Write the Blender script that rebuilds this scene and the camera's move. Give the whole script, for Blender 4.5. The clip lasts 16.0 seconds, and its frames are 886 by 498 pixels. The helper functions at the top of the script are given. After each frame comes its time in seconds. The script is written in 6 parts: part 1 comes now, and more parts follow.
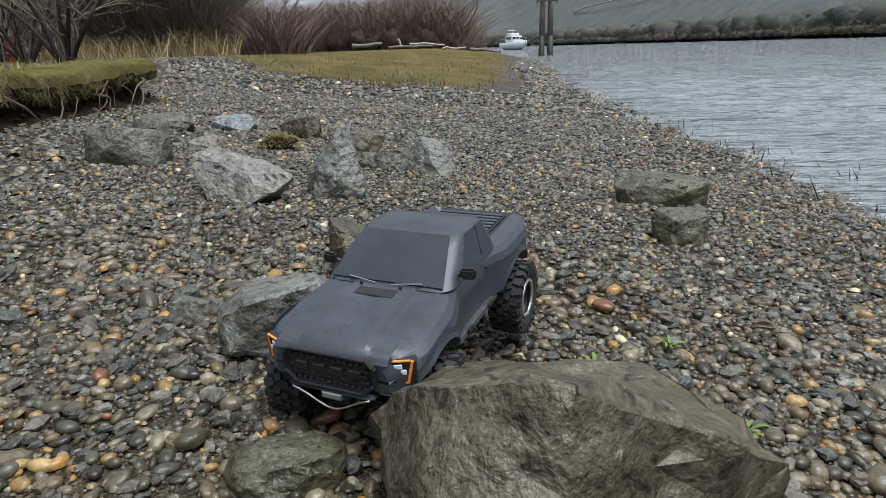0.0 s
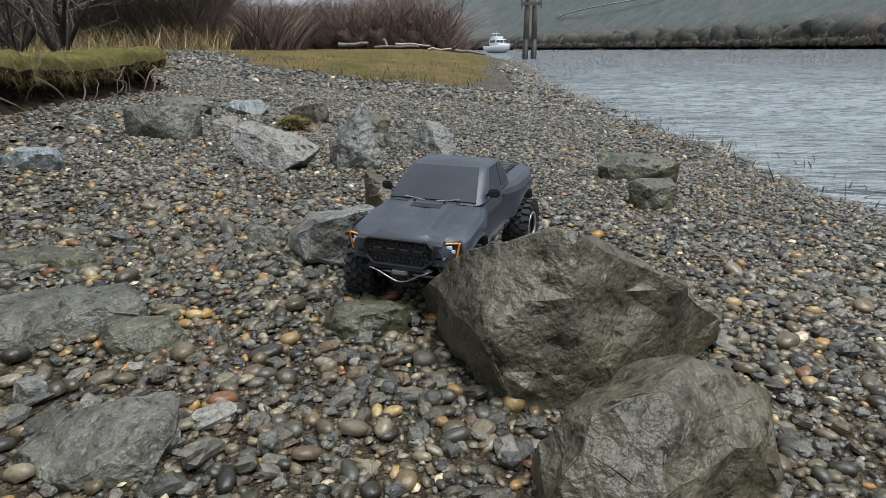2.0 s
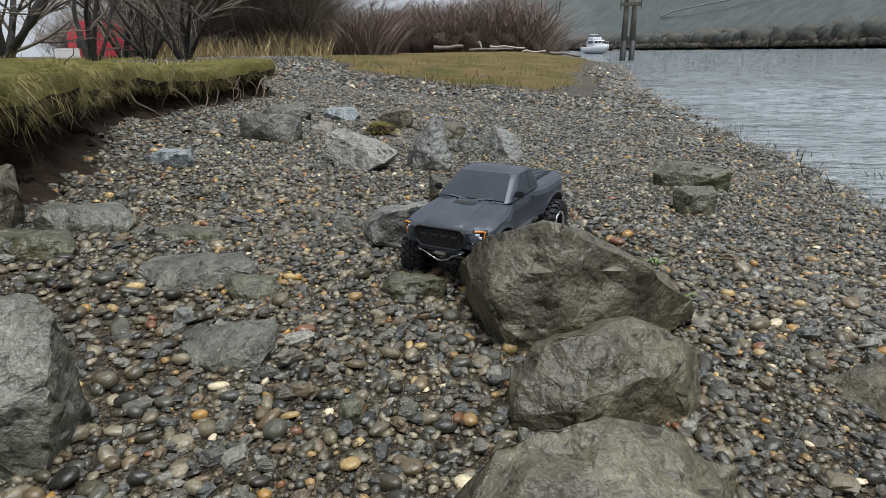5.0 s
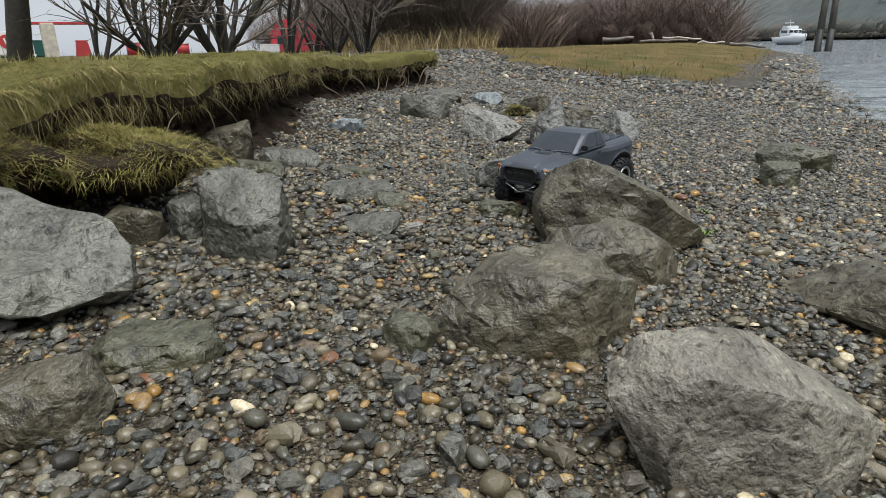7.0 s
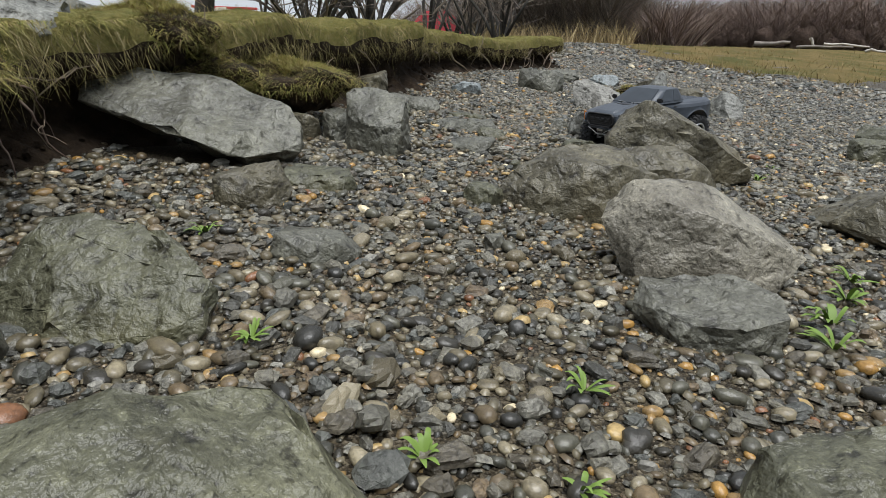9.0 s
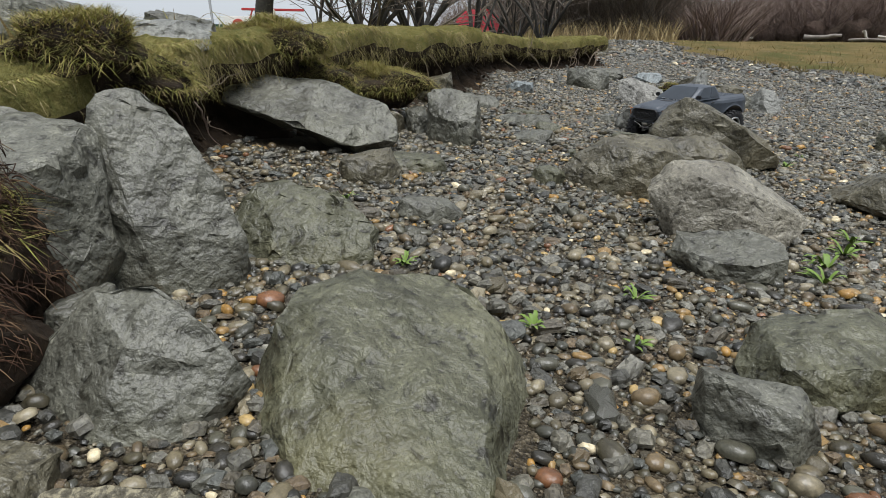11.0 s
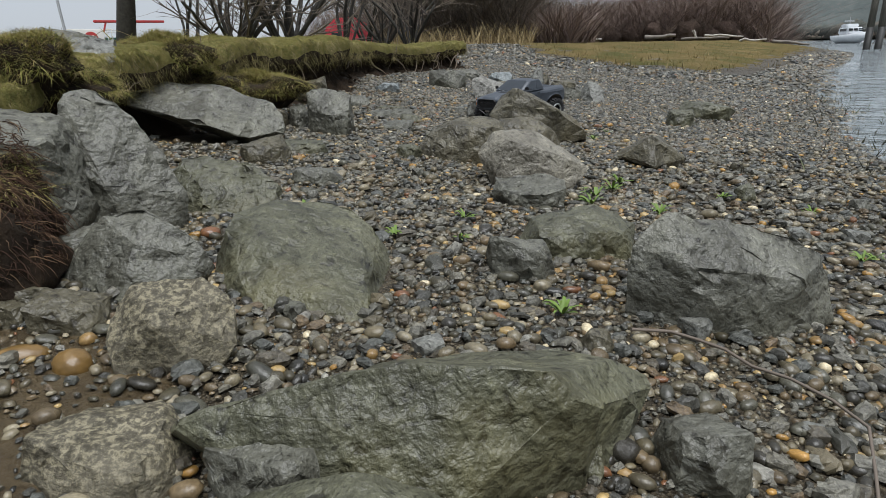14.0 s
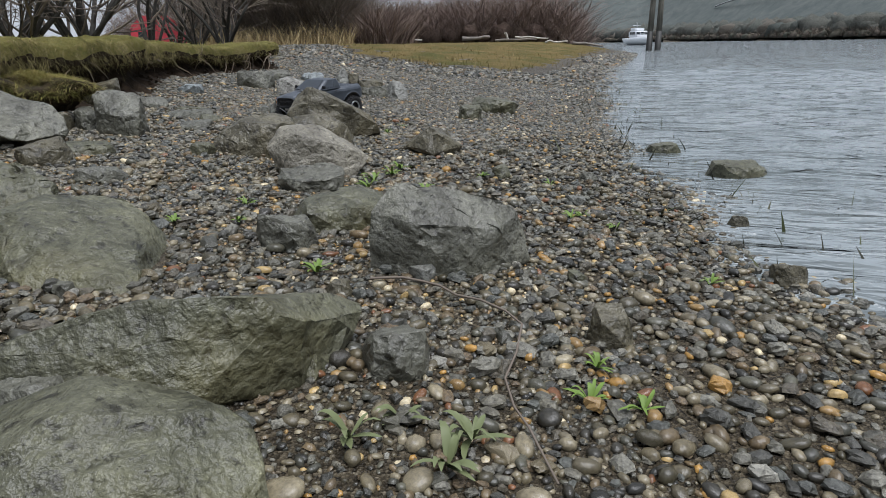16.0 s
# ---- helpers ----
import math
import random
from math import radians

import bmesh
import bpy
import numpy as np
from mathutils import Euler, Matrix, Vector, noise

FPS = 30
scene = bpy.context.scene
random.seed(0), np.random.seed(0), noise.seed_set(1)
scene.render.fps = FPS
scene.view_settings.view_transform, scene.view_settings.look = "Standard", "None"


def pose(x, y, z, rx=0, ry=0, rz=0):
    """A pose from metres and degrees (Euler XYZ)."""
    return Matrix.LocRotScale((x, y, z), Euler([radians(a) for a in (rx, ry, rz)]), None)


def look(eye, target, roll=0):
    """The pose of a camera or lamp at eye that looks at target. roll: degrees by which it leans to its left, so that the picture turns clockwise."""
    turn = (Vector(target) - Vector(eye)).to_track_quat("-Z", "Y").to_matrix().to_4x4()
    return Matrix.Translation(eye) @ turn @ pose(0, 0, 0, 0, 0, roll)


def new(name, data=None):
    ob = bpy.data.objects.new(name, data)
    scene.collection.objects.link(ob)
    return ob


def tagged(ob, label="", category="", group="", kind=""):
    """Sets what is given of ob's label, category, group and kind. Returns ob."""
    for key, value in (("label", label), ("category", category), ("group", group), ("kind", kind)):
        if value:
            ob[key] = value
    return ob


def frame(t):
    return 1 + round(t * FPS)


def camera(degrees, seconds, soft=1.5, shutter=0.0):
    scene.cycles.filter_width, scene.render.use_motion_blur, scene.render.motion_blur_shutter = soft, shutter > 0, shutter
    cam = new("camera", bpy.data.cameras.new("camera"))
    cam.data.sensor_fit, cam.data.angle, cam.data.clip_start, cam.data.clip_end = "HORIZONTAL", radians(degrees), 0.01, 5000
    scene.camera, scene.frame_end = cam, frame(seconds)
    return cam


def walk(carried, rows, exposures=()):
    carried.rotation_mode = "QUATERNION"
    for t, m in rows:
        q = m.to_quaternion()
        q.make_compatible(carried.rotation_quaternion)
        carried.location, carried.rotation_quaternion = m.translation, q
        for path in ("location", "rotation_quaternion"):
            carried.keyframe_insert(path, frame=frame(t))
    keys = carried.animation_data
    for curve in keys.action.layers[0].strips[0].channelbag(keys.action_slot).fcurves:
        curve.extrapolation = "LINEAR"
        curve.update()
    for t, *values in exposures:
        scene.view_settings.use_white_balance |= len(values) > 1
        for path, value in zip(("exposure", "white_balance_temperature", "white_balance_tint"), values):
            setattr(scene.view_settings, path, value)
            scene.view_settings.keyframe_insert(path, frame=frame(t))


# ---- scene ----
cam = camera(71.9, 16.0, soft=0.35)
PATH = [
    (0, (-0.97, -0.374, 0.483), (-1.264, 1.502, -0.143), -1.8),
    (0.5, (-0.952, -0.486, 0.485), (-1.178, 1.398, -0.146), -1.0),
    (1, (-0.939, -0.583, 0.484), (-1.164, 1.302, -0.146), -0.5),
    (1.5, (-0.988, -0.637, 0.466), (-1.215, 1.25, -0.156), -0.2),
    (2, (-1.011, -0.672, 0.45), (-1.243, 1.215, -0.172), -0.4),
    (2.5, (-1.018, -0.681, 0.445), (-1.263, 1.205, -0.173), -0.5),
    (3, (-1.023, -0.695, 0.423), (-1.277, 1.19, -0.193), -0.1),
    (3.5, (-1.024, -0.708, 0.426), (-1.284, 1.179, -0.185), 0.5),
    (3.7, (-1.019, -0.719, 0.425), (-1.28, 1.168, -0.185), 0.7),
    (5.8, (-0.716, -1.125, 0.548), (-1.377, 0.659, -0.069), -0.6),
    (6, (-0.678, -1.182, 0.546), (-1.347, 0.598, -0.072), 0.1),
    (6.5, (-0.617, -1.295, 0.489), (-1.396, 0.438, -0.134), 0.3),
    (7, (-0.52, -1.343, 0.499), (-1.498, 0.285, -0.128), -1.3),
    (7.5, (-0.405, -1.399, 0.471), (-1.556, 0.111, -0.157), -1.8),
    (8, (-0.325, -1.504, 0.419), (-1.533, -0.037, -0.205), -0.8),
    (8.5, (-0.236, -1.59, 0.388), (-1.457, -0.135, -0.24), 0.6),
    (9, (-0.189, -1.649, 0.386), (-1.472, -0.252, -0.249), 1.1),
    (9.5, (-0.139, -1.699, 0.394), (-1.522, -0.41, -0.258), 0.7),
    (9.7, (-0.118, -1.706, 0.402), (-1.531, -0.452, -0.255), 0.4),
    (11.8, (0.06, -2.11, 0.417), (-1.258, -0.747, -0.219), -1.0),
    (12, (0.095, -2.128, 0.413), (-1.213, -0.755, -0.223), -1.7),
    (12.5, (0.145, -2.152, 0.388), (-1.144, -0.761, -0.248), -3.0),
    (13, (0.195, -2.184, 0.391), (-1.082, -0.783, -0.249), -3.4),
    (13.5, (0.237, -2.219, 0.393), (-0.992, -0.777, -0.249), -2.5),
    (14, (0.3, -2.282, 0.415), (-0.8, -0.734, -0.212), -1.2),
    (14.5, (0.369, -2.334, 0.438), (-0.601, -0.699, -0.186), -1.4),
    (15, (0.424, -2.354, 0.438), (-0.466, -0.673, -0.182), -2.1),
    (15.5, (0.489, -2.372, 0.444), (-0.31, -0.646, -0.173), -2.3),
    (16, (0.544, -2.391, 0.416), (-0.108, -0.61, -0.219), -1.0),
]
walk(cam, [(t, look(eye, target, roll)) for t, eye, target, roll in PATH], [(0, 0.34, 6170, 10), (3.5, 0.32, 6190, 10), (6.5, 0.29, 6280, 10), (9.5, 0.40, 6320, 10), (12.5, 0.27, 6320, 10), (14, 0.18, 6230, 10), (16, 0.20, 6110, 12)])


# ---- world and light: a flat overcast sky with a weak, very soft sun ----
SUN_ELEV, SUN_TURN = radians(74), radians(112)
world = bpy.data.worlds.new("overcast_sky")
scene.world = world
world.use_nodes = True
wn, wl = world.node_tree.nodes, world.node_tree.links
sky = wn.new("ShaderNodeTexSky")
sky.sky_type = "NISHITA"
sky.sun_disc = False
sky.sun_elevation, sky.sun_rotation = SUN_ELEV, SUN_TURN
sky.dust_density, sky.air_density, sky.ozone_density = 1.0, 1.0, 1.0
cloud = wn.new("ShaderNodeHueSaturation")
cloud.inputs["Saturation"].default_value = 0.30
wl.new(sky.outputs[0], cloud.inputs["Color"])
veil = wn.new("ShaderNodeMix")
veil.data_type = "RGBA"
veil.inputs[0].default_value = 0.65
veil.inputs[7].default_value = (7.0, 7.5, 8.1, 1)
wl.new(cloud.outputs[0], veil.inputs[6])
wl.new(veil.outputs[2], wn["Background"].inputs[0])
wn["Background"].inputs[1].default_value = 0.078
sun = new("sun", bpy.data.lights.new("sun", "SUN"))
sun.data.energy, sun.data.angle, sun.data.color = 3.6, radians(45), (1.0, 0.99, 0.97)
sun.matrix_world = look((0, 0, 0), (-math.sin(SUN_TURN) * math.cos(SUN_ELEV), -math.cos(SUN_TURN) * math.cos(SUN_ELEV), -math.sin(SUN_ELEV)))

# ---- materials ----


class Mat:
    """A small wrapper round a Principled material's node tree."""

    def __init__(self, name, rough=0.6, metal=0.0, spec=0.5):
        self.m = bpy.data.materials.new(name)
        self.m.use_nodes = True
        self.n, self.l = self.m.node_tree.nodes, self.m.node_tree.links
        self.p = self.n["Principled BSDF"]
        self.p.inputs["Roughness"].default_value = rough
        self.p.inputs["Metallic"].default_value = metal
        self.p.inputs["Specular IOR Level"].default_value = spec
        self.coord = self.n.new("ShaderNodeTexCoord").outputs["Object"]

    def colour(self, rgb):
        self.p.inputs["Base Color"].default_value = (*rgb, 1)
        return self

    def noise(self, scale, detail=6, rough=0.6, stretch=None, distortion=0.0):
        t = self.n.new("ShaderNodeTexNoise")
        t.inputs["Scale"].default_value, t.inputs["Detail"].default_value = scale, detail
        t.inputs["Roughness"].default_value, t.inputs["Distortion"].default_value = rough, distortion
        src = self.coord
        if stretch:
            mp = self.n.new("ShaderNodeMapping")
            mp.inputs["Scale"].default_value = stretch
            self.l.new(src, mp.inputs[0])
            src = mp.outputs[0]
        self.l.new(src, t.inputs["Vector"])
        return t.outputs["Fac"]

    def voronoi(self, scale, feature="F1", out="Distance"):
        t = self.n.new("ShaderNodeTexVoronoi")
        t.feature = feature
        t.inputs["Scale"].default_value = scale
        self.l.new(self.coord, t.inputs["Vector"])
        return t.outputs[out]

    def ramp(self, fac, stops, interp="LINEAR"):
        r = self.n.new("ShaderNodeValToRGB")
        r.color_ramp.interpolation = interp
        e = r.color_ramp.elements
        while len(e) < len(stops):
            e.new(0.5)
        for k, (pos, rgb) in zip(e, stops):
            k.position, k.color = pos, (*rgb, 1)
        self.l.new(fac, r.inputs[0])
        return r.outputs[0]

    def mix(self, fac, a, b, mode="MIX"):
        x = self.n.new("ShaderNodeMix")
        x.data_type, x.blend_type = "RGBA", mode
        for sock, v in ((x.inputs[0], fac), (x.inputs[6], a), (x.inputs[7], b)):
            if isinstance(v, (int, float)):
                sock.default_value = v
            elif isinstance(v, tuple):
                sock.default_value = (*v, 1)
            else:
                self.l.new(v, sock)
        return x.outputs[2]

    def base(self, sock):
        self.l.new(sock, self.p.inputs["Base Color"])
        return self

    def rough(self, fac, lo, hi):
        mr = self.n.new("ShaderNodeMapRange")
        mr.inputs["To Min"].default_value, mr.inputs["To Max"].default_value = lo, hi
        self.l.new(fac, mr.inputs["Value"])
        self.l.new(mr.outputs[0], self.p.inputs["Roughness"])
        return self

    def bump(self, fac, strength=0.5, dist=0.01):
        b = self.n.new("ShaderNodeBump")
        b.inputs["Strength"].default_value, b.inputs["Distance"].default_value = strength, dist
        self.l.new(fac, b.inputs["Height"])
        prev = self.p.inputs["Normal"].links
        if prev:
            self.l.new(prev[0].from_socket, b.inputs["Normal"])
        self.l.new(b.outputs[0], self.p.inputs["Normal"])
        return self

    def island(self):
        return self.n.new("ShaderNodeNewGeometry").outputs["Random Per Island"]

    def each(self):
        return self.n.new("ShaderNodeObjectInfo").outputs["Random"]


PEBBLE_STOPS = [
    (0.00, (0.032, 0.029, 0.022)), (0.10, (0.090, 0.077, 0.049)), (0.20, (0.051, 0.050, 0.039)), (0.29, (0.124, 0.104, 0.064)),
    (0.38, (0.057, 0.050, 0.031)), (0.47, (0.157, 0.135, 0.089)), (0.55, (0.078, 0.075, 0.055)), (0.63, (0.108, 0.082, 0.048)),
    (0.71, (0.194, 0.167, 0.111)), (0.77, (0.024, 0.023, 0.019)), (0.82, (0.134, 0.098, 0.054)), (0.87, (0.241, 0.210, 0.144)),
    (0.905, (0.240, 0.154, 0.060)), (0.935, (0.311, 0.177, 0.048)), (0.957, (0.157, 0.072, 0.033)), (0.972, (0.351, 0.250, 0.107)), (0.988, (0.543, 0.467, 0.313)),
]


BROKEN_STOPS = [
    (0.00, (0.052, 0.051, 0.043)), (0.16, (0.098, 0.094, 0.076)), (0.32, (0.068, 0.071, 0.063)), (0.48, (0.128, 0.120, 0.094)),
    (0.62, (0.082, 0.072, 0.053)), (0.76, (0.158, 0.152, 0.126)), (0.90, (0.120, 0.088, 0.052)), (0.96, (0.215, 0.208, 0.180)),
]


def pebble_material(name, single, stops=PEBBLE_STOPS, rough=(0.12, 0.46), relief=0.3, fleck=0.30):
    """Wet stones, each of its own tone, some finely speckled."""
    m = Mat(name, 0.3, spec=0.5)
    pick = m.each() if single else m.island()
    col = m.ramp(pick, stops, "CONSTANT")
    speck = m.ramp(m.noise(190, 4, 0.7), [(0.34, (1 - fleck,) * 3), (0.5, (1, 1, 0.99)), (0.68, (1 + fleck,) * 3)])
    tone = m.ramp(m.noise(40, 4), [(0.35, (0.72, 0.71, 0.70)), (0.65, (1.20, 1.19, 1.16))])
    m.base(m.mix(1.0, m.mix(1.0, col, speck, "MULTIPLY"), tone, "MULTIPLY"))
    m.rough(m.noise(14.0, 4), *rough)
    m.bump(m.noise(130, 5, 0.7), relief, 0.004)
    return m.m


def gravel_material():
    m = Mat("fine_gravel_and_silt", 0.7, spec=0.2)
    stones = m.ramp(m.voronoi(230, out="Color"), [(0.1, (0.012, 0.010, 0.007)), (0.45, (0.048, 0.039, 0.026)), (0.75, (0.105, 0.086, 0.056)), (0.95, (0.21, 0.18, 0.13))])
    silt = m.ramp(m.noise(9, 8), [(0.35, (0.026, 0.020, 0.012)), (0.7, (0.064, 0.050, 0.031))])
    m.base(m.mix(m.ramp(m.noise(2.3, 5), [(0.45, (1, 1, 1)), (0.65, (0.55, 0.55, 0.55))]), silt, stones))
    m.rough(m.noise(1.3, 4), 0.25, 0.7)
    m.bump(m.voronoi(230), 1.0, 0.006).bump(m.noise(420, 3), 0.4, 0.002)
    return m.m


def stone_material(name, light, dark, patch, speckle=0.5, green=0.3):
    m = Mat(name, 0.5, spec=0.42)
    big = m.ramp(m.noise(4.5, 8, 0.65, distortion=0.4), [(0.32, dark), (0.62, light)])
    fine = m.ramp(m.noise(85, 6, 0.75), [(0.34, (0.78, 0.78, 0.77)), (0.5, (1.0, 1.0, 1.0)), (0.68, (1.15, 1.15, 1.14))])
    col = m.mix(1.0, big, fine, "MULTIPLY")
    # shading of the small relief painted in: hollows darkened, rises lightened by colour
    pit_shade = m.ramp(m.noise(46, 4, 0.55, distortion=0.5), [(0.33, (0.26, 0.245, 0.22)), (0.41, (0.88, 0.88, 0.87)), (0.60, (0.96, 0.96, 0.95)), (0.72, (1.30, 1.30, 1.27))])
    col = m.mix(1.0, col, pit_shade, "MULTIPLY")
    pock_shade = m.ramp(m.noise(125, 3, 0.6, distortion=0.8), [(0.33, (0.42, 0.41, 0.39)), (0.41, (1, 1, 1)), (0.60, (1.0, 1.0, 1.0)), (0.70, (1.5, 1.5, 1.46))])
    col = m.mix(1.0, col, pock_shade, "MULTIPLY")
    stain = m.ramp(m.noise(2.1, 6, 0.7), [(0.5, (0, 0, 0)), (0.68, (green, green, green))])
    col = m.mix(stain, col, patch)
    grain = m.ramp(m.noise(330, 3, 0.6), [(0.36, (0.86, 0.86, 0.85)), (0.5, (1, 1, 1)), (0.66, (1 + 0.45 * speckle, 1 + 0.45 * speckle, 1 + 0.42 * speckle))])
    col = m.mix(1.0, col, grain, "MULTIPLY")
    blotch = m.ramp(m.noise(9, 7, 0.7, distortion=0.8), [(0.34, (0.60, 0.585, 0.55)), (0.5, (1.0, 1.0, 0.98)), (0.68, (1.34, 1.33, 1.27))])
    col = m.mix(1.0, col, blotch, "MULTIPLY")
    m.base(col)
    m.rough(m.noise(7, 6, 0.7), 0.26, 0.58)
    m.bump(m.noise(18, 6, 0.55), 1.0, 0.020).bump(m.noise(46, 3, 0.5, distortion=0.5), 0.9, 0.008).bump(m.noise(125, 2, 0.5), 0.5, 0.003)
    return m.m


M_PEBBLES = pebble_material("wet_river_pebbles", False)
M_PEBBLE = pebble_material("wet_river_pebble", True)
M_BROKEN = pebble_material("wet_broken_stone", False, BROKEN_STOPS, (0.20, 0.55), 0.8, 0.55)
M_GRAVEL = gravel_material()
M_ROCK = stone_material("grey_green_riprap_stone", (0.142, 0.140, 0.117), (0.076, 0.075, 0.062), (0.076, 0.075, 0.041))
M_ROCK_BROWN = stone_material("brown_grey_riprap_stone", (0.124, 0.112, 0.078), (0.062, 0.055, 0.037), (0.067, 0.052, 0.024), green=0.5)
M_ROCK_PALE = stone_material("pale_pinkish_granite", (0.231, 0.215, 0.178), (0.138, 0.126, 0.102), (0.127, 0.110, 0.079), 0.6)
M_ROCK_BLUE = stone_material("pale_grey_stone", (0.202, 0.204, 0.190), (0.120, 0.120, 0.109), (0.131, 0.129, 0.106), 0.6)



def speckled_material():
    m = Mat("speckled_granite_with_moss_stains", 0.6, spec=0.3)
    body = m.ramp(m.noise(6, 7, 0.7), [(0.35, (0.075, 0.066, 0.044)), (0.65, (0.150, 0.134, 0.095))])
    fleck = m.ramp(m.noise(120, 5, 0.75), [(0.40, (0.45, 0.44, 0.42)), (0.50, (1, 1, 1)), (0.58, (2.4, 2.4, 2.3))])
    m.base(m.mix(m.ramp(m.noise(3.2, 5), [(0.45, (1, 1, 1)), (0.62, (0.25, 0.25, 0.25))]), body, m.mix(1.0, body, fleck, "MULTIPLY")))
    m.rough(m.noise(8, 5), 0.35, 0.7)
    m.bump(m.noise(22, 6, 0.65), 1.0, 0.012).bump(m.noise(110, 4, 0.7), 0.8, 0.004)
    return m.m


M_ROCK_SPECK = speckled_material()
M_ROCK_WHITE = stone_material("whitish_broken_stone", (0.241, 0.235, 0.218), (0.154, 0.150, 0.138), (0.149, 0.138, 0.109), 0.4)
M_ROCK_ICE = stone_material("pale_blue_slate", (0.260, 0.287, 0.301), (0.164, 0.188, 0.198), (0.205, 0.212, 0.205), 0.5)
M_ROCK_GREEN = stone_material("olive_stained_stone", (0.121, 0.119, 0.080), (0.058, 0.058, 0.038), (0.086, 0.076, 0.031), 0.4, 0.7)


def plain(name, rgb, rough=0.5, metal=0.0, vary=0.12, scale=30, bump=0.0):
    m = Mat(name, rough, metal)
    lo, hi = tuple(c * (1 - vary) for c in rgb), tuple(min(1, c * (1 + vary)) for c in rgb)
    m.base(m.ramp(m.noise(scale, 5), [(0.3, lo), (0.7, hi)]))
    if bump:
        m.bump(m.noise(scale * 3, 5), bump, 0.003)
    return m.m


def strand_material(name, stops, rough=0.7):
    m = Mat(name, rough, spec=0.25)
    m.base(m.ramp(m.island(), stops))
    return m.m


def soil_material():
    m = Mat("dark_eroded_soil", 0.9, spec=0.2)
    m.base(m.ramp(m.noise(14, 9, 0.7), [(0.3, (0.011, 0.008, 0.005)), (0.55, (0.034, 0.023, 0.014)), (0.75, (0.085, 0.058, 0.034))]))
    m.bump(m.noise(30, 9, 0.7), 1.0, 0.02).bump(m.noise(140, 5), 0.6, 0.004)
    return m.m


def turf_material():
    m = Mat("mossy_winter_turf", 0.9, spec=0.15)
    a = m.ramp(m.noise(11, 9, 0.75), [(0.3, (0.085, 0.074, 0.026)), (0.5, (0.215, 0.190, 0.060)), (0.75, (0.340, 0.280, 0.115))])
    m.base(m.mix(m.ramp(m.noise(60, 5), [(0.4, (0, 0, 0)), (0.7, (0.6, 0.6, 0.6))]), a, (0.105, 0.120, 0.032)))
    m.bump(m.noise(24, 9, 0.75), 1.0, 0.05).bump(m.noise(140, 6), 1.0, 0.012)
    return m.m


M_SOIL, M_TURF = soil_material(), turf_material()
M_GRASS = strand_material("olive_green_grass", [(0.0, (0.085, 0.092, 0.022)), (0.30, (0.215, 0.210, 0.050)), (0.55, (0.320, 0.290, 0.085)), (0.78, (0.320, 0.240, 0.100)), (0.90, (0.130, 0.086, 0.042)), (1.0, (0.440, 0.350, 0.180))])
M_THATCH = strand_material("brown_olive_thatch", [(0.0, (0.085, 0.066, 0.028)), (0.45, (0.170, 0.150, 0.050)), (0.8, (0.250, 0.205, 0.090)), (1.0, (0.360, 0.300, 0.160))])
M_DRY = strand_material("dry_tawny_grass", [(0.0, (0.110, 0.092, 0.034)), (0.35, (0.165, 0.145, 0.052)), (0.6, (0.215, 0.155, 0.066)), (1.0, (0.300, 0.230, 0.115))])
M_REED = strand_material("straw_coloured_reeds", [(0.0, (0.20, 0.145, 0.070)), (0.6, (0.34, 0.26, 0.13)), (1.0, (0.45, 0.36, 0.20))])
M_TWIG = strand_material("brown_bramble_stems", [(0.0, (0.085, 0.062, 0.054)), (0.5, (0.165, 0.118, 0.098)), (1.0, (0.270, 0.205, 0.165))])
M_TWIG_GREY = strand_material("grey_brown_twigs", [(0.0, (0.055, 0.046, 0.040)), (0.5, (0.125, 0.102, 0.084)), (1.0, (0.230, 0.190, 0.145))])
M_ROOT = strand_material("pale_bare_roots", [(0.0, (0.07, 0.05, 0.035)), (0.7, (0.16, 0.125, 0.09)), (1.0, (0.30, 0.26, 0.21))])
M_LEAF = strand_material("fresh_green_weed", [(0.0, (0.075, 0.130, 0.022)), (0.6, (0.130, 0.200, 0.040)), (1.0, (0.190, 0.240, 0.070))], 0.5)
M_LEAF_DULL = strand_material("dull_plantain_leaves", [(0.0, (0.085, 0.105, 0.045)), (0.6, (0.130, 0.150, 0.070)), (1.0, (0.190, 0.170, 0.095))], 0.5)
M_ROCK_OCHRE = plain("smooth_ochre_cobble", (0.165, 0.098, 0.030), 0.35, vary=0.35, scale=45, bump=0.15)
M_BARK = plain("dark_mossy_bark", (0.034, 0.031, 0.025), 0.85, vary=0.5, scale=18, bump=0.8)

# ---- builders ----


def mesh_from(name, verts, faces, mat, smooth=True):
    me = bpy.data.meshes.new(name)
    me.from_pydata([tuple(v) for v in verts], [], [tuple(f) for f in faces])
    me.materials.append(mat)
    me.polygons.foreach_set("use_smooth", [smooth] * len(me.polygons))
    me.update()
    return me


def mesh_fast(name, verts, loops, sizes, mat, smooth=True):
    """A mesh from arrays: corner coordinates, the corner indices of all faces, and the faces' sizes."""
    me = bpy.data.meshes.new(name)
    verts, loops, sizes = np.asarray(verts, np.float32), np.asarray(loops, np.int32), np.asarray(sizes, np.int32)
    me.vertices.add(len(verts))
    me.vertices.foreach_set("co", verts.ravel())
    me.loops.add(len(loops))
    me.loops.foreach_set("vertex_index", loops.ravel())
    me.polygons.add(len(sizes))
    me.polygons.foreach_set("loop_start", np.r_[0, np.cumsum(sizes)[:-1]].astype(np.int32))
    me.polygons.foreach_set("loop_total", sizes)
    me.polygons.foreach_set("use_smooth", [smooth] * len(sizes))
    me.materials.append(mat)
    me.update(calc_edges=True)
    return me


